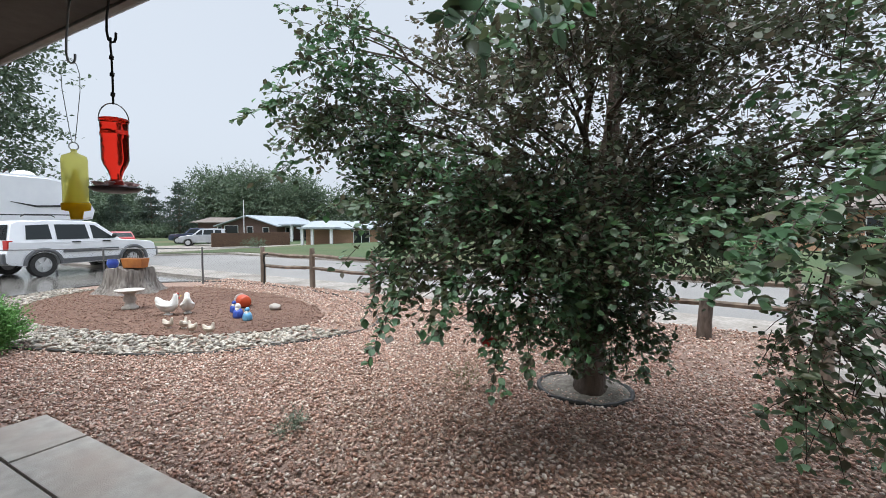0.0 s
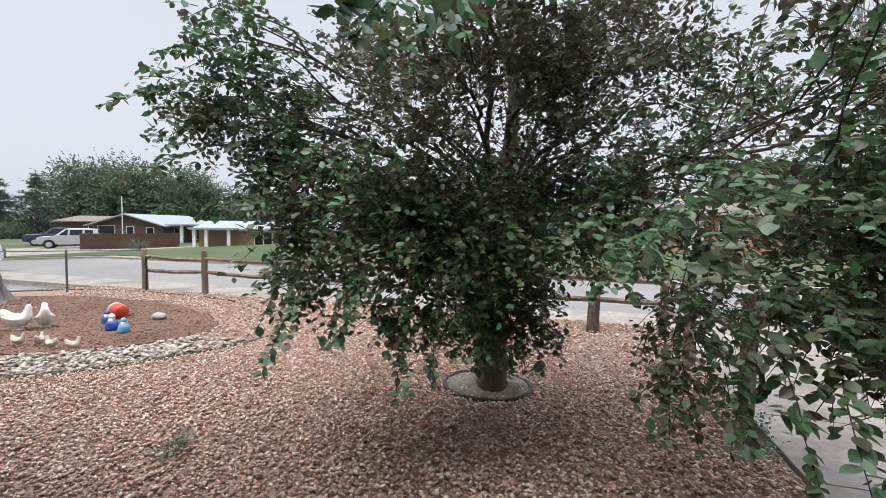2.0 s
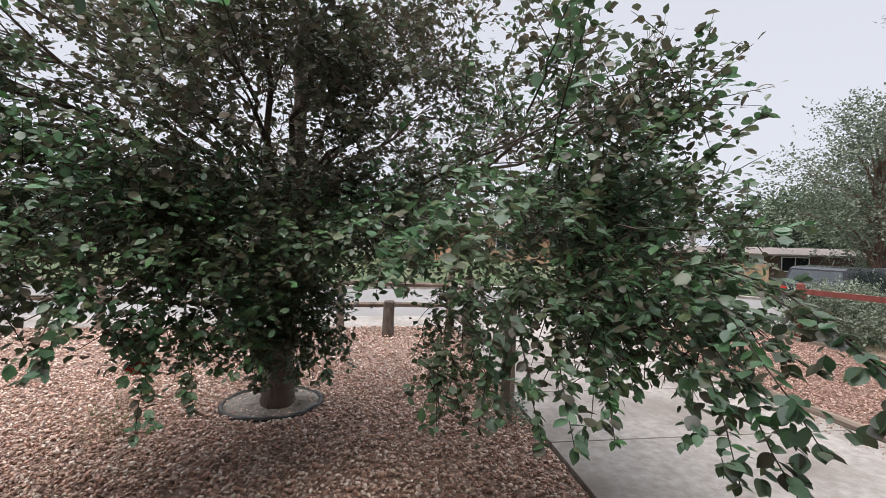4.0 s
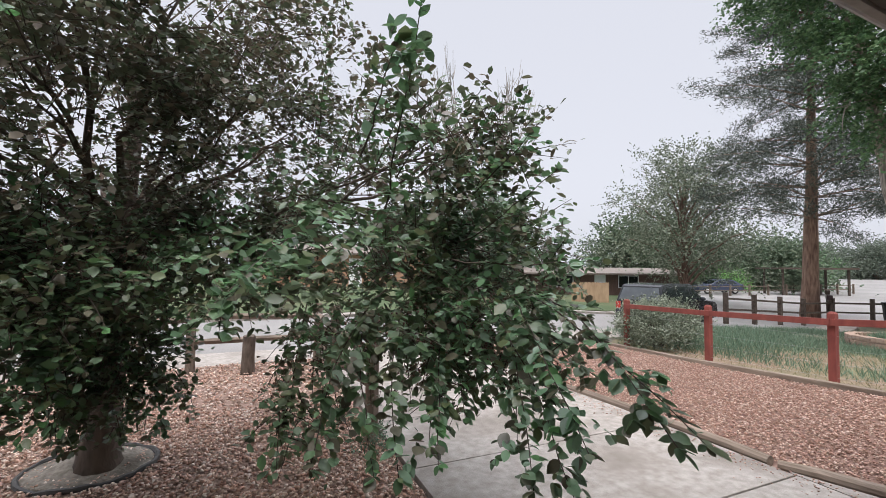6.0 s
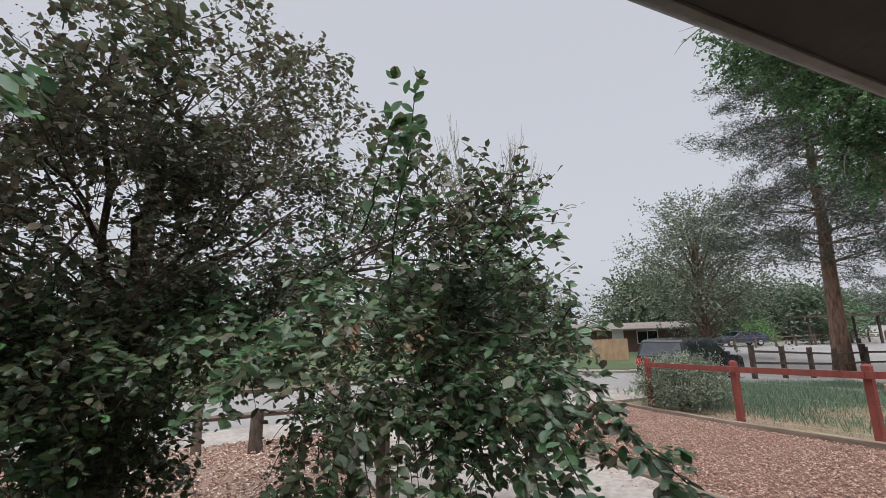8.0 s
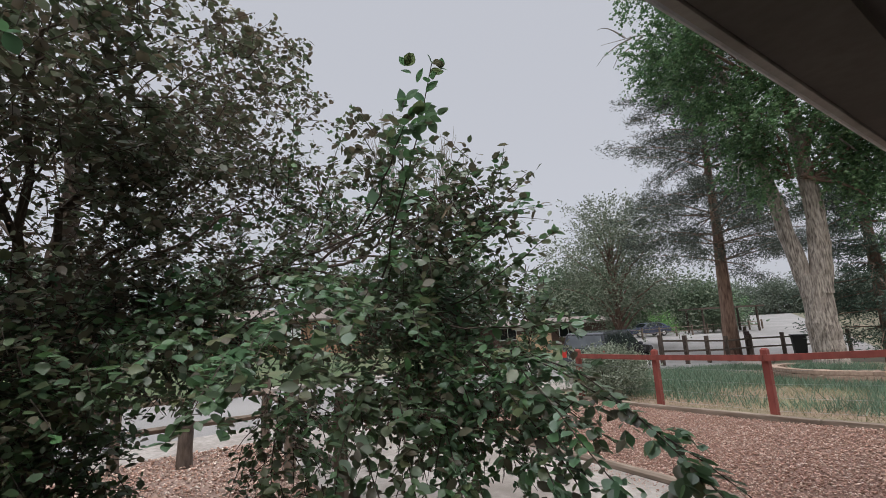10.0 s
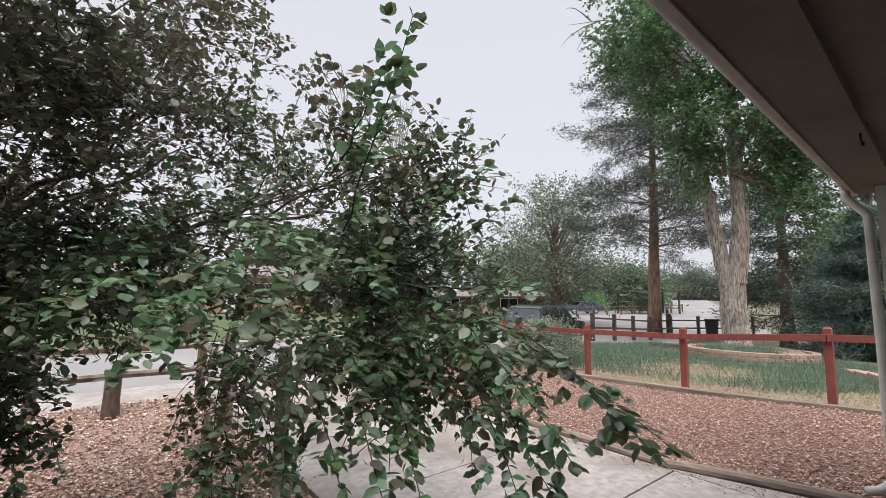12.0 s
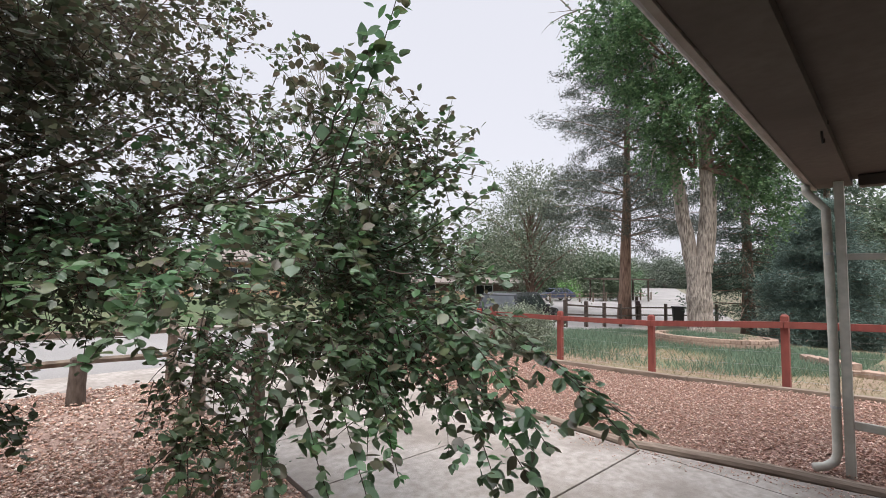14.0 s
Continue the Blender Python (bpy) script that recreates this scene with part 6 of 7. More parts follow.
# planting ring wall round the cottonwood, and a low block wall
blocks = thing("block_ring", "low oval ring of tan retaining wall blocks round the cottonwood", "planter")
RING = (14.2, 4.35, 2.3, 1.35)
for row in range(3):
    for k in range(42):
        a = 2 * math.pi * (k + 0.5 * row) / 42
        cx, cy = RING[0] + RING[2] * math.cos(a), RING[1] + RING[3] * math.sin(a)
        turn = math.degrees(math.atan2(RING[3] * math.cos(a), -RING[2] * math.sin(a)))
        bm = B()
        box(bm, (-0.14, -0.09, 0), (0.14, 0.09, 0.1), 0.016)
        ob = part("block", bm, M_BLOCK, blocks)
        ob.matrix_world = pose(cx, cy, fall(cx) - 0.03 + 0.103 * row, random.uniform(-3, 3), 0, turn + random.uniform(-6, 6))
bm = B()
lathe(bm, [(2.22, 0.12), (1.9, 0.22), (1.2, 0.24), (0.5, 0.26)], 32, (RING[0], RING[1], fall(RING[0]) - 0.02), sy=0.585)
part("soil", bm, M_LAWNSOIL, blocks, "bare soil with thin grass", smooth=True)
line = [(11.0, 1.75), (10.55, 1.55), (10.1, 1.32), (9.7, 1.12), (9.36, 0.86), (9.26, 0.42), (9.22, -0.04), (9.2, -0.5), (9.18, -0.96), (9.2, -1.42), (9.22, -1.88)]
for k, ((xa, ya), (xb, yb)) in enumerate(zip(line, line[1:])):
    for row in range(2 if k < 4 else 1):
        bm = B()
        box(bm, (-0.2, -0.11, 0), (0.2, 0.11, 0.11), 0.016)
        x, y = (xa + xb) / 2 + 0.09 * row, (ya + yb) / 2 + 0.06 * row
        solid("wall_block", bm, M_BLOCK, "tan retaining wall block lying in the lawn", "block", group="lawn edge blocks",
              at=pose(x, y, fall(x) - 0.03 + 0.112 * row + float(bank(x, y)), 0, 0, math.degrees(math.atan2(yb - ya, xb - xa)) + random.uniform(-8, 8)))


# ---- trees and shrubs of the neighbourhood ----
def broadleaf(name, label, base, height, radius, leaf, material, bark, trunk_r, seed, lobes=16, twigs=70, low=0.35, lean=(0, 0), stems=1, squash=1.0, per=7, fill=0.5, lobe=1.0):
    rnd = random.Random(seed)
    t = thing(name, label, "tree", Matrix.Translation(base))
    bm = B()
    top = Vector((lean[0], lean[1], height * 0.8))
    main = curve3((0, 0, -0.3), top, (rnd.uniform(-0.2, 0.2), rnd.uniform(-0.2, 0.2), 0), 8, 0.04 * trunk_r * 8)
    tube(bm, main, [trunk_r * (1.25 if i == 0 else 1 - 0.82 * i / 8) for i in range(9)], 10, wob=0.05)
    part("trunk", bm, bark, t, smooth=True)
    L = []
    for k in range(lobes):
        z = low + (1 - low) * (k + 0.5) / lobes
        prof = math.sin(math.pi * min(1, 0.18 + 0.8 * (z - low) / (1 - low))) ** 0.6
        a = k * 2.4 + rnd.uniform(-0.4, 0.4)
        rr = radius * prof * rnd.uniform(0.35, 0.85)
        c = (rr * math.cos(a) + lean[0] * z, rr * math.sin(a) + lean[1] * z, z * height)
        s = radius * rnd.uniform(0.28, 0.45) * lobe
        L.append((*c, s, s, s * 0.75 * squash, twigs))
        bm = B()
        i = min(7, max(1, int(z * 8) - 1))
        pts = curve3(main[i], c, (0, 0, 0.1 * radius), 5, 0.02 * radius)
        tube(bm, pts, [trunk_r * 0.35 * (1 - 0.16 * j) for j in range(6)], 5)
        part("limb", bm, bark, t)
    P, A, S, lines = leafy(L, (0, 0, height * 0.4), leaf * 5, leaf, per, 0.15, fill)
    v, f = scatter(P, A, RNG.normal(0, 0.8, len(P)), S, DIAMOND_V, DIAMOND_F)
    ob = new("crown", raw_mesh(v, f, material))
    ob.parent = t
    tagged(ob, kind="stuff")
    return t


def conifer(name, label, base, height, radius, material, bark, trunk_r, seed, bare=0.1, whorls=22, arms=6, droop=0.25, clump=0.5, density=26, lean=(0, 0), flat=0.0, many=4, fine=1.0):
    rnd = random.Random(seed)
    t = thing(name, label, "tree", Matrix.Translation(base))
    bm = B()
    main = curve3((0, 0, -0.3), (lean[0], lean[1], height), (0.1, 0, 0), 8, 0.02)
    tube(bm, main, [trunk_r * (1.2 if i == 0 else 1 - 0.95 * i / 8) for i in range(9)], 10, wob=0.04)
    part("trunk", bm, bark, t, smooth=True)
    P, A = [], []
    for k in range(whorls):
        u = bare + (1 - bare) * (k + rnd.random()) / whorls
        rr = radius * ((1 - u) / (1 - bare)) ** (0.75 - flat * 0.5) * rnd.uniform(0.7, 1.1)
        for j in range(arms):
            if rnd.random() < 0.12:
                continue
            a = j * 2 * math.pi / arms + k * 0.7 + rnd.uniform(-0.35, 0.35)
            r2 = rr * rnd.uniform(0.65, 1.1)
            s = np.array([lean[0] * u, lean[1] * u, u * height])
            e = s + np.array([r2 * math.cos(a), r2 * math.sin(a), -droop * r2 + rnd.uniform(-0.1, 0.25) * r2])
            bm = B()
            tube(bm, [s, (s + e) / 2 + np.array([0, 0, 0.06 * r2]), e], [0.02 + trunk_r * 0.1, 0.02, 0.008], 4)
            part("bough", bm, bark, t)
            n = int(density * (0.5 + r2))
            q = RNG.uniform(0.2, 1.0, (n, 1))
            spread_ = clump * (0.35 + 0.65 * (1 - q)) * (0.5 + r2 * 0.25)
            off = RNG.normal(size=(n, 3)) * spread_ * np.array([0.6, 0.6, 0.22])
            P.append(s + (e - s) * q + off)
            A.append((e - s) / (np.linalg.norm(e - s) + 1e-6) * 0.8 + RNG.normal(size=(n, 3)) * 0.55)
    P, A = np.concatenate(P), np.concatenate(A)
    n = len(P)
    v, f = scatter(np.repeat(P, many, 0) + RNG.normal(size=(n * many, 3)) * 0.12 * (many > 4), np.repeat(A, many, 0) + RNG.normal(size=(n * many, 3)) * 0.5, RNG.uniform(0, 6.28, n * many), RNG.uniform(0.18, 0.4, n * many) * (0.5 + clump) * fine, NEEDLES_V, DIAMOND_F)
    ob = new("crown", raw_mesh(v, f, material))
    ob.parent = t
    tagged(ob, kind="stuff")
    return t


NEEDLES_V = np.array([(0, 0, 0), (0.4, 0.075, 0.02), (1.0, 0, 0), (0.4, -0.075, 0.02)])


def cottonwood():
    t = thing("cottonwood_tree", "tall cottonwood with two pale furrowed stems", "tree", Matrix.Translation((14.9, 4.92, -0.42)))
    for pts, rr in ((((0, 0, -0.2), (0, 0, 0.12), (0, 0, 0.5), (-0.01, 0.02, 1.4), (0, 0.0, 2.7)), (0.55, 0.44, 0.37, 0.345, 0.31)),
                    (((0.02, -0.1, 2.2), (0.05, -0.2, 3.2), (0.07, -0.28, 4.6), (0.06, -0.22, 7.2), (0.05, -0.18, 8.6), (0.0, 0.1, 12), (-0.3, 0.6, 15)), (0.28, 0.25, 0.22, 0.19, 0.165, 0.1, 0.04)),
                    (((-0.06, 0.13, 2.1), (-0.12, 0.31, 3.4), (-0.22, 0.62, 5.7), (-0.45, 1.0, 8.5), (-0.8, 1.7, 11.5), (-1.0, 2.4, 13)), (0.22, 0.2, 0.17, 0.13, 0.1, 0.05)),
                    (((0.06, -0.25, 6.0), (0.3, -0.7, 7.2), (0.8, -1.4, 9), (1.2, -2.0, 11)), (0.12, 0.1, 0.08, 0.04))):
        bm = B()
        fine = []
        rad = []
        for (a, ra), (b, rb) in zip(zip(pts, rr), list(zip(pts, rr))[1:]):
            for k in range(4):
                fine.append(Vector(a).lerp(Vector(b), k / 4) + Vector((random.uniform(-0.02, 0.02), random.uniform(-0.02, 0.02), 0)))
                rad.append(ra + (rb - ra) * k / 4)
        fine.append(Vector(pts[-1]))
        rad.append(rr[-1])
        tube(bm, fine, rad, 18, wob=0.07)
        part("trunk", bm, M_COTTONBARK, t, "pale deeply furrowed trunk")
    L1 = [(-0.9, 0.3, 5.6, 0.6, 0.6, 0.6, 40), (-2.0, 1.9, 8.9, 1.1, 1.1, 1.0, 110), (-1.2, 0.4, 7.4, 1.0, 1.0, 0.9, 90),
          (0.6, -0.8, 6.0, 0.8, 0.9, 0.9, 70), (0.9, -1.2, 7.6, 1.1, 1.1, 1.1, 110), (1.2, -1.8, 5.2, 0.7, 0.8, 0.9, 60), (-0.2, -0.5, 9.0, 1.5, 1.4, 1.1, 150)]
    L2 = [(-2.4, 1.2, 9.8, 1.4, 1.4, 1.1, 140), (1.6, -2.2, 9.6, 1.4, 1.4, 1.2, 130), (-0.6, 0.2, 11.5, 1.8, 1.8, 1.4, 190), (-2.2, 1.6, 12.5, 1.6, 1.6, 1.3, 120),
          (1.2, -1.4, 12.2, 1.6, 1.6, 1.3, 120), (-0.5, 0, 14.5, 1.8, 1.8, 1.4, 130), (1.6, -2.4, 6.8, 0.8, 0.8, 0.9, 60), (2.2, -2.9, 8.2, 1.0, 1.0, 1.0, 70)]
    L1 += [(-0.9, 0.55, 6.1, 0.5, 0.5, 0.55, 55), (-1.1, -0.1, 6.9, 0.75, 0.75, 0.7, 90), (-0.75, -0.55, 8.4, 0.95, 0.95, 0.8, 120), (-1.5, 0.9, 7.4, 0.8, 0.8, 0.8, 80),
           (-0.1, -1.0, 7.3, 0.75, 0.75, 0.8, 90), (0.35, -1.25, 5.7, 0.6, 0.7, 0.7, 70), (0.5, -1.1, 4.75, 0.45, 0.5, 0.5, 40), (-1.4, 2.3, 10.2, 1.0, 1.0, 0.9, 100), (-1.0, 1.6, 12.0, 1.0, 1.0, 0.8, 90), (0.5, -1.5, 6.6, 0.7, 0.7, 0.8, 80), (0.6, -1.7, 4.0, 0.4, 0.5, 0.5, 40), (-1.6, 0.7, 9.6, 1.0, 1.0, 0.9, 100)]
    for lob in L1 + L2:
        bm = B()
        c = Vector(lob[:3])
        s = Vector((-0.3 + c.x * 0.15, -0.1 + c.y * 0.15, max(5.4, c.z - 1.6)))
        tube(bm, curve3(s, c, (0, 0, 0.2), 5, 0.06), [0.06, 0.05, 0.04, 0.03, 0.02, 0.01], 6)
        part("limb", bm, M_PINEBARK, t)
    for a, b in (((-0.9, 0.3, 6.0), (-1.9, 0.9, 5.7)), ((-1.4, 0.6, 6.1), (-1.7, 0.7, 5.3)), ((0.3, -0.6, 5.6), (1.3, -1.3, 5.0)), ((-0.6, 1.6, 11.0), (-1.6, 4.5, 12.0)), ((-1.1, 3.1, 11.7), (-1.5, 4.2, 10.9)), ((-1.2, 3.5, 11.8), (-1.6, 4.8, 11.3)), ((-1.3, 3.7, 11.9), (-1.6, 4.6, 12.7)), ((-0.1, 0.6, 6.6), (-0.7, 1.7, 6.5)), ((0.2, -0.9, 6.4), (0.5, -1.6, 5.3))):
        bm = B()
        tube(bm, curve3(a, b, (0, 0, 0.15), 5, 0.05), [0.035, 0.03, 0.024, 0.018, 0.012, 0.006], 5)
        part("dead_branch", bm, M_DEADWOOD, t, "bare pale dead branch")
    P, A, S, lines = leafy([(*g[:6], g[6] * 2.0) for g in L1 + L2], (-0.3, 0, 7), 0.5, 0.115, 14, 0.35, 0.15)
    v, f = scatter(P, A, RNG.normal(0, 0.7, len(P)), S * 0.85, DIAMOND_V * np.array([1, 1.35, 1]), DIAMOND_F)
    ob = new("crown", raw_mesh(v, f, M_COTTONLEAF))
    ob.parent = t
    tagged(ob, "loose bright green leaf clusters", kind="stuff")


cottonwood()
conifer("pine_tree", "tall open pine with a bare reddish trunk", (24.7, 12.1, -0.95), 18.5, 6.6, M_PINE, M_PINERED, 0.37, 3, bare=0.26, whorls=20, arms=6, droop=0.08, clump=0.66, density=17, lean=(0.1, -0.4), flat=0.8, many=14, fine=0.55)
broadleaf("ash_tree", "light grey green shade tree across the street", (29.3, 22.2, -0.85), 10.4, 4.9, 0.19, M_GREYLEAF, M_PINEBARK, 0.3, 5, lobes=36, twigs=95, low=0.24, fill=0.15, per=8)
conifer("spruce_tree", "dark tall spruce behind the cottonwood", (24.2, 5.9, -0.95), 13, 3.3, M_NEEDLE, M_PINEBARK, 0.3, 8, bare=0.1, whorls=24, arms=7, droop=0.3, clump=0.6, density=18, many=7, fine=0.6)
conifer("spruce_tree", "dark tall spruce beside the cottonwood", (27.0, 3.3, -0.95), 12, 3.2, M_NEEDLE, M_PINEBARK, 0.28, 9, bare=0.1, whorls=22, arms=7, droop=0.3, clump=0.6, density=16, many=7, fine=0.6)
conifer("blue_spruce", "dense blue green spruce reaching to the ground", (21.1, 2.8, -0.8), 5.3, 2.5, M_SPRUCE, M_PINEBARK, 0.14, 10, bare=0.02, whorls=30, arms=12, droop=0.12, clump=0.5, density=26, many=11, fine=0.5, flat=0.5)
conifer("blue_spruce", "blue green spruce beyond the porch post", (24.5, -2.0, -0.85), 4.4, 2.3, M_SPRUCE, M_PINEBARK, 0.14, 12, bare=0.02, whorls=18, arms=8, droop=0.15, clump=0.5, density=18, many=7, fine=0.55)

# bare tree whose twigs rise above the crab apple
def bare_tree(base, h, reach, crowns, twigs, seed):
    t = thing("bare_tree", "leafless tree with upright pale twigs", "tree", Matrix.Translation(base))
    bm = B()
    tube(bm, [(0, 0, -0.3), (0, 0, h * 0.3), (0.1, 0, h * 0.45)], [0.016 * h, 0.013 * h, 0.01 * h], 8)
    part("trunk", bm, M_DEADWOOD, t)
    r = random.Random(seed)
    for cx, cy, top, wide, n in crowns:
        for k in range(n):
            bm = B()
            s = Vector((cx * 0.25, cy * 0.25, h * r.uniform(0.35, 0.5)))
            a, q = r.uniform(0, 6.28), wide * math.sqrt(r.random())
            e = Vector((cx + q * math.cos(a), cy + q * math.sin(a), top * (1 - 0.16 * (q / wide) ** 2) * r.uniform(0.82, 1.0)))
            pts = curve3(s, e, (0.1 * cx, 0.1 * cy, -0.04 * h), 6, 0.05)
            tube(bm, pts, [reach * w for w in (0.06, 0.05, 0.042, 0.034, 0.026, 0.018, 0.009)], 4)
            for _ in range(twigs):
                i = r.randint(2, 5)
                e2 = pts[i] + Vector((r.uniform(-0.7, 0.7), r.uniform(-0.7, 0.7), r.uniform(0.5, 1.8))) * reach
                tube(bm, curve3(pts[i], e2, (0, 0, 0), 3, 0.05 * reach), [reach * w for w in (0.022, 0.017, 0.013, 0.007)], 3)
            part("limb", bm, M_DEADWOOD, t)


bare_tree((12.4, 22.7, -0.2), 16, 1.0, ((-1.9, 0.9, 15.6, 1.7, 20), (1.9, -1.2, 14.2, 1.5, 16)), 9, 4)
bare_tree((25.2, 32.6, -1.0), 6.6, 0.7, ((0, 0, 6.4, 1.1, 16),), 7, 6)

# trees to the far side of the street and behind the trailer
broadleaf("poplar_tree", "tall open poplar behind the trailer", (-29.5, 7.0, 0), 12.0, 3.4, 0.24, M_HAZEDFARLEAF, M_PINEBARK, 0.25, 21, lobes=34, twigs=75, low=0.3, fill=0.2, lobe=0.55)
for k, (x, y, h, r, kind) in enumerate(((-88, 36, 8, 5, 0), (-90, 41, 9.5, 5, 0), (-84, 43, 10, 4.4, 1), (-71, 40.5, 9.8, 4.2, 1), (-81, 52, 13, 5.5, 0), (-77, 54, 12.5, 5.5, 0),
                                        (-69, 53, 13, 5.5, 0), (-66, 58, 11, 5.5, 0), (-60, 56, 10.5, 5, 0), (-52, 60, 7.5, 5, 0), (-76, 34, 8, 3.6, 1), (-80, 30, 8, 4.5, 0), (-40, 58, 5.5, 4.5, 0), (-24, 52, 5.5, 4.5, 0), (-8, 50, 9, 4.5, 0),
                                        (4, 52, 9, 4.5, 0), (16, 48, 8, 4.5, 0))):
    if kind:
        conifer("spruce_tree", "dusky green spruce across the street", (x, y, fall(x) - 0.1), h * 0.9, r, M_FARNEEDLE, M_PINEBARK, 0.22, 40 + k, bare=0.05, whorls=16, arms=7, droop=0.2, clump=0.9, density=12)
    else:
        broadleaf("shade_tree", "leafy shade tree beyond the houses", (x, y, fall(x) - 0.1), h * 0.8, r, 0.42, M_HAZEDFARLEAF, M_PINEBARK, 0.25, 40 + k, lobes=24, twigs=85, low=0.06, per=8, fill=0.15)
for k, (x, y, h, r) in enumerate(((60, 33, 4.6, 4.5), (56, 38, 5, 5), (75, 12, 8, 5), (60, 6, 9, 5), (48, 2, 8, 5), (95, 16, 9, 6), (50, 40, 8, 5), (40, 38, 7, 4.5), (24, 42, 8, 5))):
    broadleaf("shade_tree", "leafy tree far along the street", (x, y, -1.0), h, r, 0.42, M_HAZEDFARLEAF, M_PINEBARK, 0.25, 70 + k, lobes=22, twigs=75, low=0.08, per=8, fill=0.15)


for k, (x, y, h, r) in enumerate(((150, 82, 9, 8), (160, 74, 8, 8), (168, 66, 9, 8), (172, 56, 8, 8), (140, 90, 9, 8), (178, 46, 9, 9))):
    broadleaf("shade_tree", "trees at the end of the street, leaves coloured for haze", (x, y, -1.5), h, r, 0.6, M_HAZELEAF, M_PINEBARK, 0.25, 110 + k, lobes=22, twigs=95, low=0.05, per=8, fill=0.15)


def bush(name, label, base, r, h, leaf, material, n, seed):
    t = thing(name, label, "shrub", Matrix.Translation(base))
    rnd = random.Random(seed)
    bm = B()
    for _ in range(14):
        a = rnd.uniform(0, 6.28)
        e = (r * 0.7 * math.cos(a) * rnd.random(), r * 0.7 * math.sin(a) * rnd.random(), h * rnd.uniform(0.6, 0.95))
        tube(bm, curve3((0.05 * math.cos(a), 0.05 * math.sin(a), -0.05), e, (0, 0, 0.05), 3), [q * min(0.012, r * 0.022) for q in (1, 0.8, 0.6, 0.25)], 4)
    tagged(part("stem_clump", bm, M_TWIG if r > 0.3 else material, t), kind="stuff")
    P, A, S, lines = leafy([(0, 0, h * 0.5, r, r, h * 0.5, n)], (0, 0, 0), leaf * 4, leaf, 7, 0.0, 0.3, upright=0.5)
    P[:, 2] = np.maximum(P[:, 2], 0.01)
    v, f = scatter(P, A, RNG.normal(0, 0.8, len(P)), S, DIAMOND_V, DIAMOND_F)
    ob = new("foliage", raw_mesh(v, f, material))
    ob.parent = t
    tagged(ob, kind="stuff")


bush("fence_shrub", "feathery grey green shrub by the red fence", (7.55, 6.2, -0.12), 0.75, 0.85, 0.05, M_GREYLEAF, 1500, 1)
bush("fence_shrub", "feathery olive green shrub by the red fence", (8.3, 6.9, -0.12), 0.7, 0.75, 0.05, M_GREYLEAF, 1200, 2)
bush("juniper_shrub", "bright green feathery shrub at the bed's edge", (-7.2, 1.58, -0.03), 0.34, 0.5, 0.034, M_JUNIPER, 2200, 3)
bush("street_shrub", "bright green rounded shrub beside the far yard", (46.5, 29.8, -1.0), 1.7, 2.1, 0.12, M_JUNIPER, 420, 14)
bush("street_shrub", "green rounded shrub beside the far yard", (51, 26.6, -1.0), 1.6, 1.7, 0.12, M_HAZEDFARLEAF, 380, 15)
for k, (x, y) in enumerate(((52, 36.5), (57, 36.0), (62, 35.2), (67, 34.6), (72.5, 35.0))):
    bush("street_hedge", "tall bright green hedge shrub across the street", (x, y, -1.0), 2.9, 3.3, 0.3, M_COTTONLEAF, 300, 30 + k)
for k in range(5):
    bush("yard_hedge", "clipped green hedge along a far yard", (-73.2 + 0.66 * k, 32.6 + 1.35 * k, fall(-72) - 0.2), 1.3, 1.55, 0.22, M_HAZEDFARLEAF, 260, 60 + k)
bush("gravel_weed", "small grey green weed growing in the gravel", (-2.65, 2.05, -0.02), 0.09, 0.06, 0.022, M_GREYLEAF, 60, 4)
bush("gravel_weed", "dry yellow weed growing in the gravel", (-1.85, 3.3, -0.02), 0.08, 0.12, 0.03, M_DRYGRASS, 26, 5)
bush("gravel_weed", "low green weeds by the driveway post", (1.0, 3.4, -0.02), 0.16, 0.12, 0.025, M_GRASS, 60, 6)
bush("driveway_shrub", "low green shrub across the street", (-29.0, 22.3, fall(-29)), 0.8, 0.6, 0.08, M_HAZEDFARLEAF, 160, 7)


# lawn behind the red fence
def grass(name, n, x0, x1, y0, y1, size, material, label, lean=0.5, test=None, lift=0.0):
    x, y = spread(n, x0, x1, y0, y1)
    if test is not None:
        k = test(x, y)
        x, y = x[k], y[k]
    m = len(x)
    z = np.array([fall(a) for a in x]) - 0.03 + bank(x, y) + lift
    ax = np.stack([RNG.normal(0, lean, m), RNG.normal(0, lean, m), np.ones(m)], 1)
    v, f = scatter(np.stack([x, y, z], 1), ax, RNG.uniform(0, 6.28, m), RNG.uniform(0.5, 1.2, m) * size, BLADE_V, BLADE_F)
    ob = new(name, raw_mesh(v, f, material))
    return tagged(ob, label, "grass", kind="stuff")


def spread(n, x0, x1, y0, y1):
    return RNG.uniform(x0, x1, n), RNG.uniform(y0, y1, n)


BLADE_V = np.array([(0, 0.03, 0), (0, -0.03, 0), (0.55, 0.022, 0.04), (0.55, -0.022, 0.04), (1.0, 0, 0.14)])
BLADE_F = np.array([(0, 1, 3), (0, 3, 2), (2, 3, 4)])
grass("lawn_grass", 70000, 7.6, 17, 1.0, 8.2, 0.19, M_GRASS, "long blue green unmown grass", 0.45,
      lambda x, y: (np.sin(x * 0.9 + y * 0.7) + np.sin(y * 1.1 - x * 0.6) + RNG.normal(0, 0.6, len(x)) > -0.7) & (x - 7.75 > np.maximum(0, 2.2 - y) * 0.9 + RNG.normal(0, 0.25, len(x))))
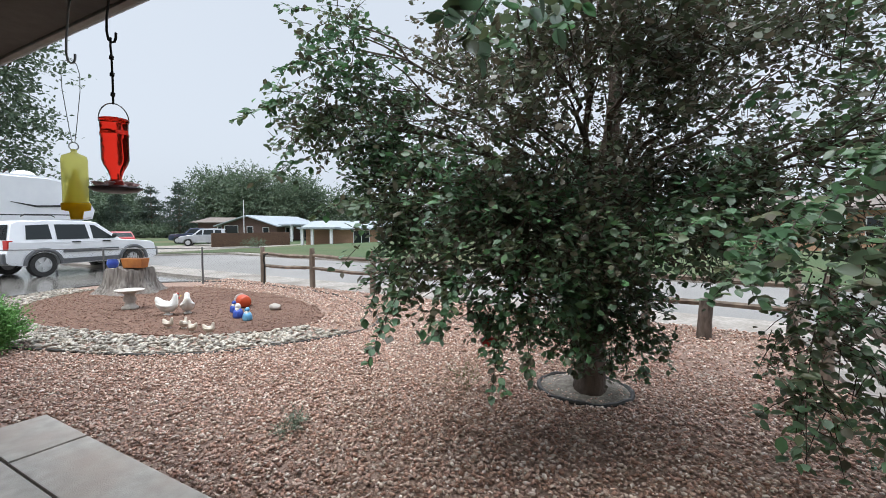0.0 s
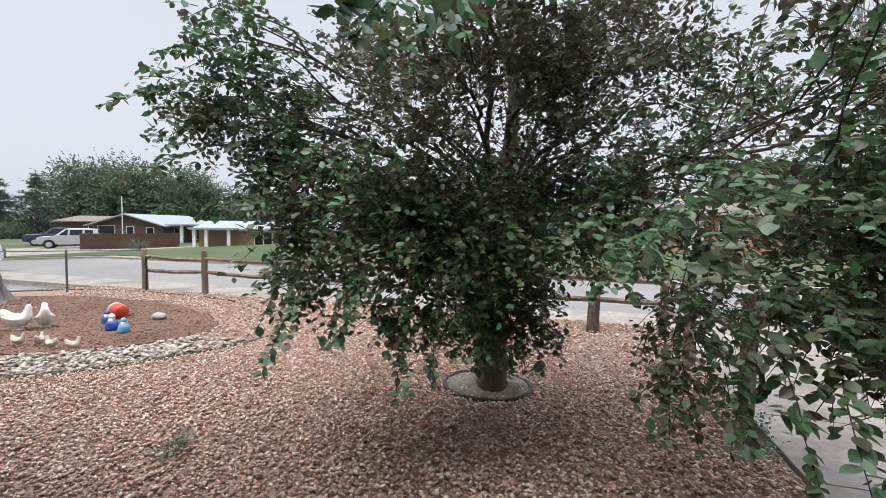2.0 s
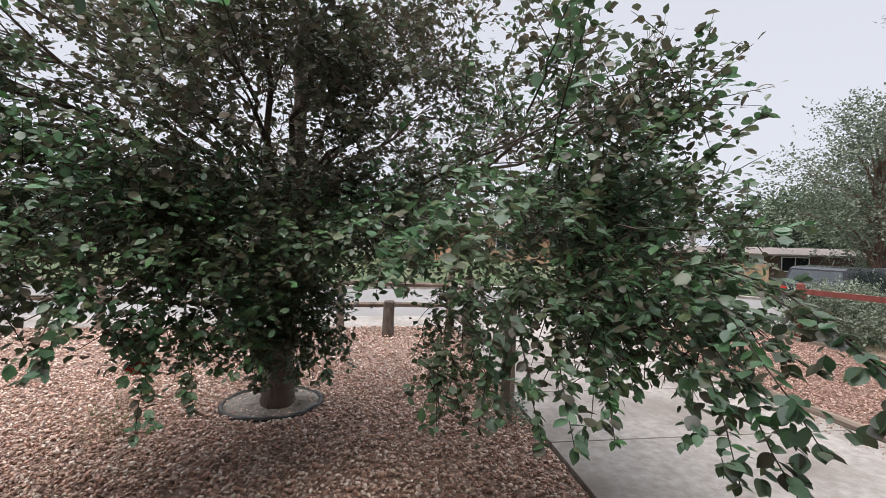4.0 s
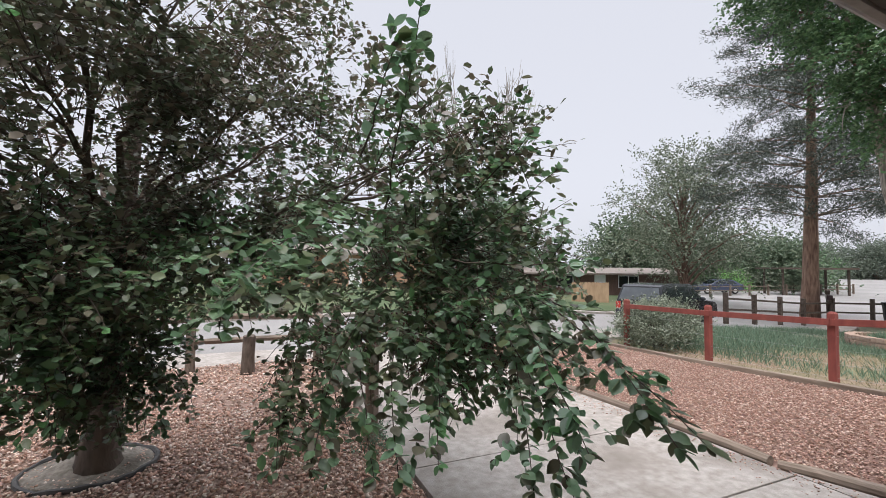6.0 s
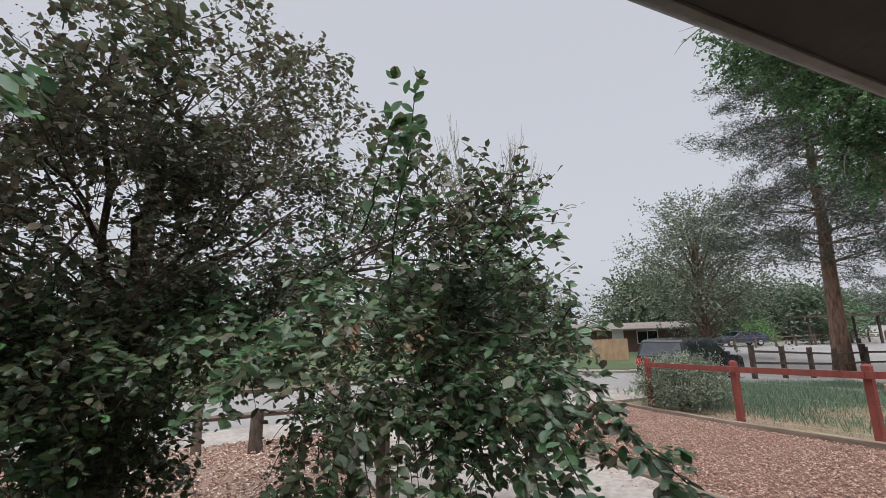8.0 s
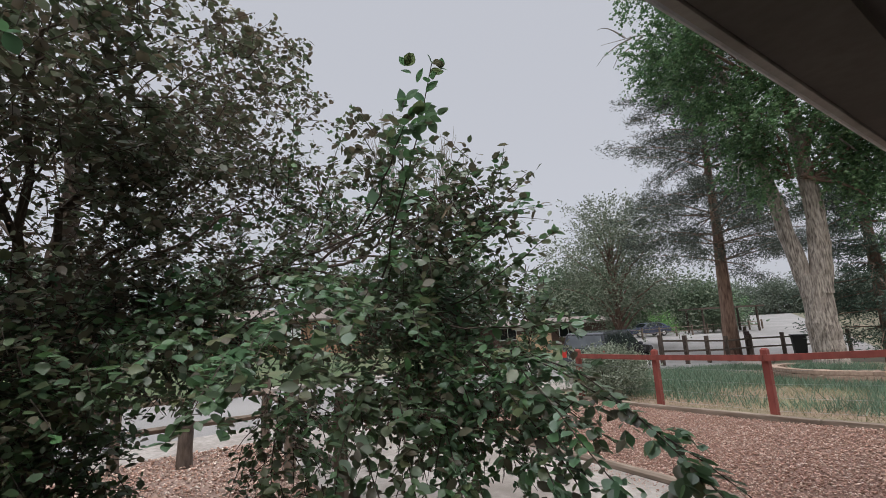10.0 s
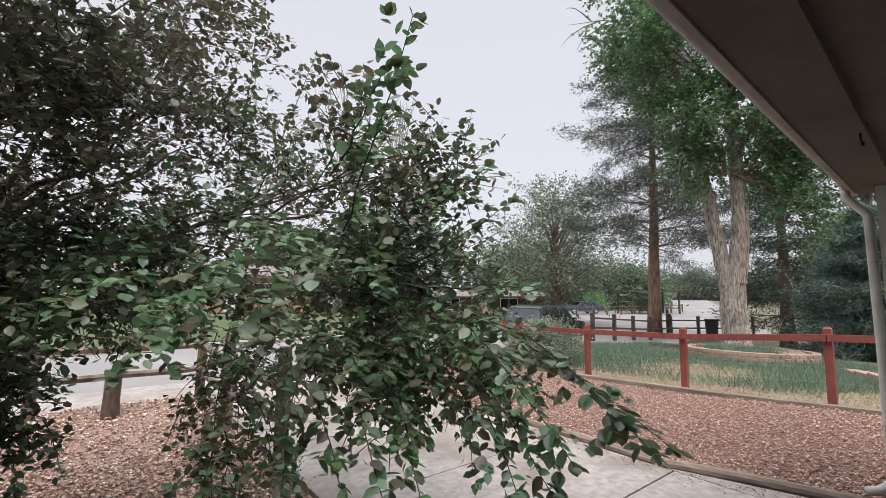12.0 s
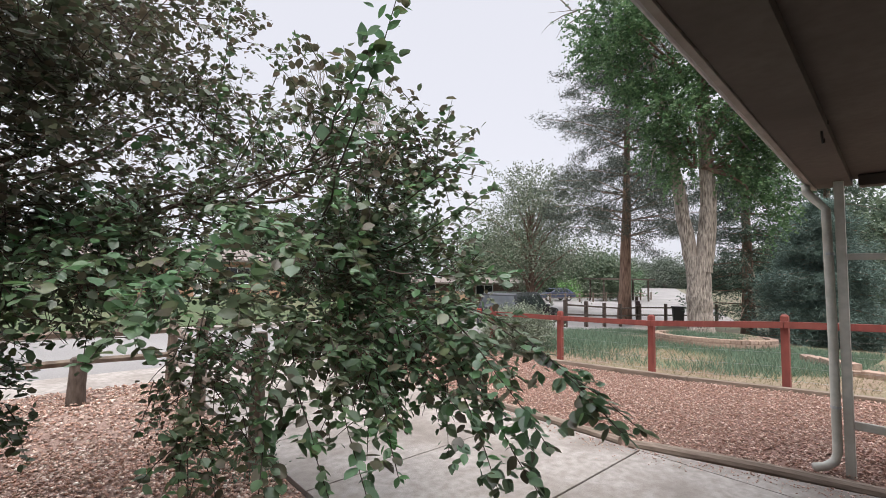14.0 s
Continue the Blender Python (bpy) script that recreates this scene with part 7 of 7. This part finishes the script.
grass("ring_grass", 9000, 12.3, 15.6, 3.3, 5.5, 0.24, M_GRASS, "long green grass round the cottonwood's foot", 0.5,
      lambda x, y: (((x - RING[0]) / 1.8) ** 2 + ((y - RING[1]) / 1.0) ** 2 < 1) & (y > 3.75 + RNG.normal(0, 0.12, len(x))), 0.17)
grass("dry_lawn_grass", 16000, 7.08, 11, -3, 7.2, 0.09, M_DRYGRASS, "short dry straw coloured grass", 0.8)
grass("lawn_grass", 14000, 7.6, 15, -4, 2.2, 0.14, M_GRASS, "patchy green grass", 0.6, lambda x, y: np.sin(x * 1.1 + y) + np.sin(y * 1.3 - x) + RNG.normal(0, 0.5, len(x)) > 0.3)


# ---- loose stones ----
def stone_shape(k, flat, corners=10):
    r = np.random.default_rng(k)
    bm = B()
    bmesh.ops.create_icosphere(bm, subdivisions=1, radius=0.5)
    vs = np.array([v.co[:] for v in bm.verts])
    keep = r.choice(len(vs), corners, replace=False)
    pts = vs[keep] * r.uniform(0.8, 1.15, (corners, 1)) * np.array([1.0, r.uniform(0.65, 0.9), flat])
    bm.free()
    bm = B()
    for p in pts:
        bm.verts.new(p)
    bmesh.ops.convex_hull(bm, input=bm.verts)
    bmesh.ops.triangulate(bm, faces=bm.faces)
    loose = [v for v in bm.verts if not v.link_faces]
    bmesh.ops.delete(bm, geom=loose, context="VERTS")
    bm.verts.index_update()
    out = np.array([v.co[:] for v in bm.verts]), np.array([[v.index for v in f.verts] for f in bm.faces])
    bm.free()
    return out


STONES = [stone_shape(20 + k, 0.5) for k in range(6)]
CHUNKS = [stone_shape(50 + k, 0.48, 7) for k in range(6)]
FLATS = [stone_shape(70 + k, 0.36, 9) for k in range(6)]


def stones(name, pos, size, material, label, parent=None, tilt=0.35, shapes=None):
    V, F, off = [], [], 0
    which = RNG.integers(0, 6, len(pos))
    for k, (sv, sf) in enumerate(shapes or STONES):
        m = which == k
        n = int(m.sum())
        a = RNG.uniform(0, 2 * math.pi, n)
        ax = np.stack([np.cos(a), np.sin(a), RNG.normal(0, tilt, n)], 1)
        v, f = scatter(pos[m], ax, RNG.normal(0, tilt, n), size[m], sv, sf)
        V.append(v)
        F.append(f + off)
        off += len(v)
    ob = new(name, raw_mesh(np.concatenate(V), np.concatenate(F), material))
    if parent:
        ob.parent = parent
        tagged(ob, label, kind="stuff")
    else:
        tagged(ob, label, name.replace("_", " "), kind="stuff")
    return ob


def in_bed(x, y, grow=0.0):
    a = np.arctan2(y - 4.35, x + 8.3)
    wave = 1 + 0.03 * np.sin(3 * a + 1) + 0.02 * np.sin(7 * a)
    return ((x + 8.3) / (3.2 + grow)) ** 2 + ((y - 4.35) / (1.78 + grow * 1.02)) ** 2 < wave ** 2


def place(x, y, z, jig=0.012):
    return np.stack([x, y, z + RNG.uniform(-jig, jig, len(x))], 1)


x, y = spread(54000, -6.4, 1.18, 1.29, 5.0)
keep = ~in_bed(x, y, 0.86) & (((x + 0.93) / 0.43) ** 2 + ((y - 3.93) / 0.4) ** 2 > 1)
x, y = x[keep], y[keep]
stones("gravel", place(x, y, -0.022), RNG.uniform(0.024, 0.05, len(x)) * RNG.uniform(0.8, 1.15, len(x)), M_GRAVEL, "pink, tan and brown crushed gravel", gravel_yard, shapes=CHUNKS)
x, y = spread(47000, -12.3, 1.18, 0.45, 7.28)
keep = ~in_bed(x, y, 0.86) & ~((x > -6.4) & (y > 1.29) & (y < 5.0)) & ~((x > -4.45) & (y < 1.3)) & (x > -12.4 + np.maximum(0, y - 1) * 0.25)
x, y = x[keep], y[keep]
stones("gravel", place(x, y, -0.022), RNG.uniform(0.03, 0.06, len(x)), M_GRAVEL, "pink, tan and brown crushed gravel", gravel_yard, shapes=CHUNKS)
x, y = spread(36000, 3.75, 6.78, 0.3, 7.28)
keep = x > 3.85 + np.maximum(0, 1.9 - y) * 0.3
x, y = x[keep], y[keep]
stones("gravel", place(x, y, -0.012 + bank(x, y)), RNG.uniform(0.02, 0.042, len(x)), M_REDGRAVEL, "fine reddish brown gravel", gravel_strip, shapes=CHUNKS)
x, y = spread(22000, -12.6, -4.2, 1.5, 7.3)
ring = in_bed(x, y, 0.83) & ~in_bed(x, y, 0.02)
rear = y > 4.7 + 0.35 * np.sin(1.7 * x)
back = ring & rear & (x > -10.2)
stones("gravel", place(x[back], y[back], -0.012), RNG.uniform(0.035, 0.065, int(back.sum())), M_GRAVEL, "pink, tan and brown crushed gravel", rock_border, shapes=CHUNKS)
keep = ring & ~rear
x, y = x[keep], y[keep]
stones("river_rock", place(x, y, -0.012), RNG.uniform(0.045, 0.105, len(x)), M_RIVER, "pale tan and grey flat river rocks", rock_border, 0.25, FLATS)
x, y = spread(12500, -12, -4.8, 2.4, 6.4)
keep = in_bed(x, y, -0.02)
x, y = x[keep], y[keep]
stones("mulch_chips", place(x, y, -0.014, 0.006), RNG.uniform(0.02, 0.05, len(x)), M_CHIP, "reddish brown bark chips", garden_bed, 0.2, FLATS)
stones("stump_pebbles", PEBBLE_AT, RNG.uniform(0.03, 0.06, len(PEBBLE_AT)), M_RIVER, "pale pebbles scattered on the stump", stump)
SHARED = []
for sv, sf in STONES:
    SHARED.append(raw_mesh(sv, sf, M_GRAVELPIECE))
for k in range(300):
    ob = new("stone", SHARED[k % len(SHARED)])
    ob.parent = gravel_yard
    ob.matrix_world = pose(random.uniform(-1.6, 1.1), random.uniform(1.9, 3.0), -0.008 + random.uniform(-0.006, 0.006), random.uniform(-20, 20), random.uniform(-20, 20), random.uniform(0, 360)) @ Matrix.Scale(random.uniform(0.028, 0.05), 4)

# soil of the tree ring strewn with stones, and gravel spilled over the driveway's edge
a, r = RNG.uniform(0, 2 * math.pi, 420), np.sqrt(RNG.uniform(0.12, 1, 420))
stones("ring_gravel", place(0.39 * r * np.cos(a), 0.35 * r * np.sin(a), 0.075 - 0.055 * r, 0.004), RNG.uniform(0.015, 0.036, 420), M_GRAVEL, "brown gravel strewn over the soil", tree_ring, shapes=CHUNKS)
y = RNG.uniform(-0.6, 7.0, 1500)
edge = np.interp(y, [-0.6, 0.1, 1.95, 7.0], [4.5, 4.27, 3.72, 3.64])
x = edge - np.abs(RNG.normal(0, 0.14, 1500)) - 0.03
stones("spilled_gravel", place(x, y, 0.008, 0.003), RNG.uniform(0.008, 0.026, 1500), M_REDGRAVEL, "fine gravel spilled along the driveway edge", gravel_strip, shapes=CHUNKS)
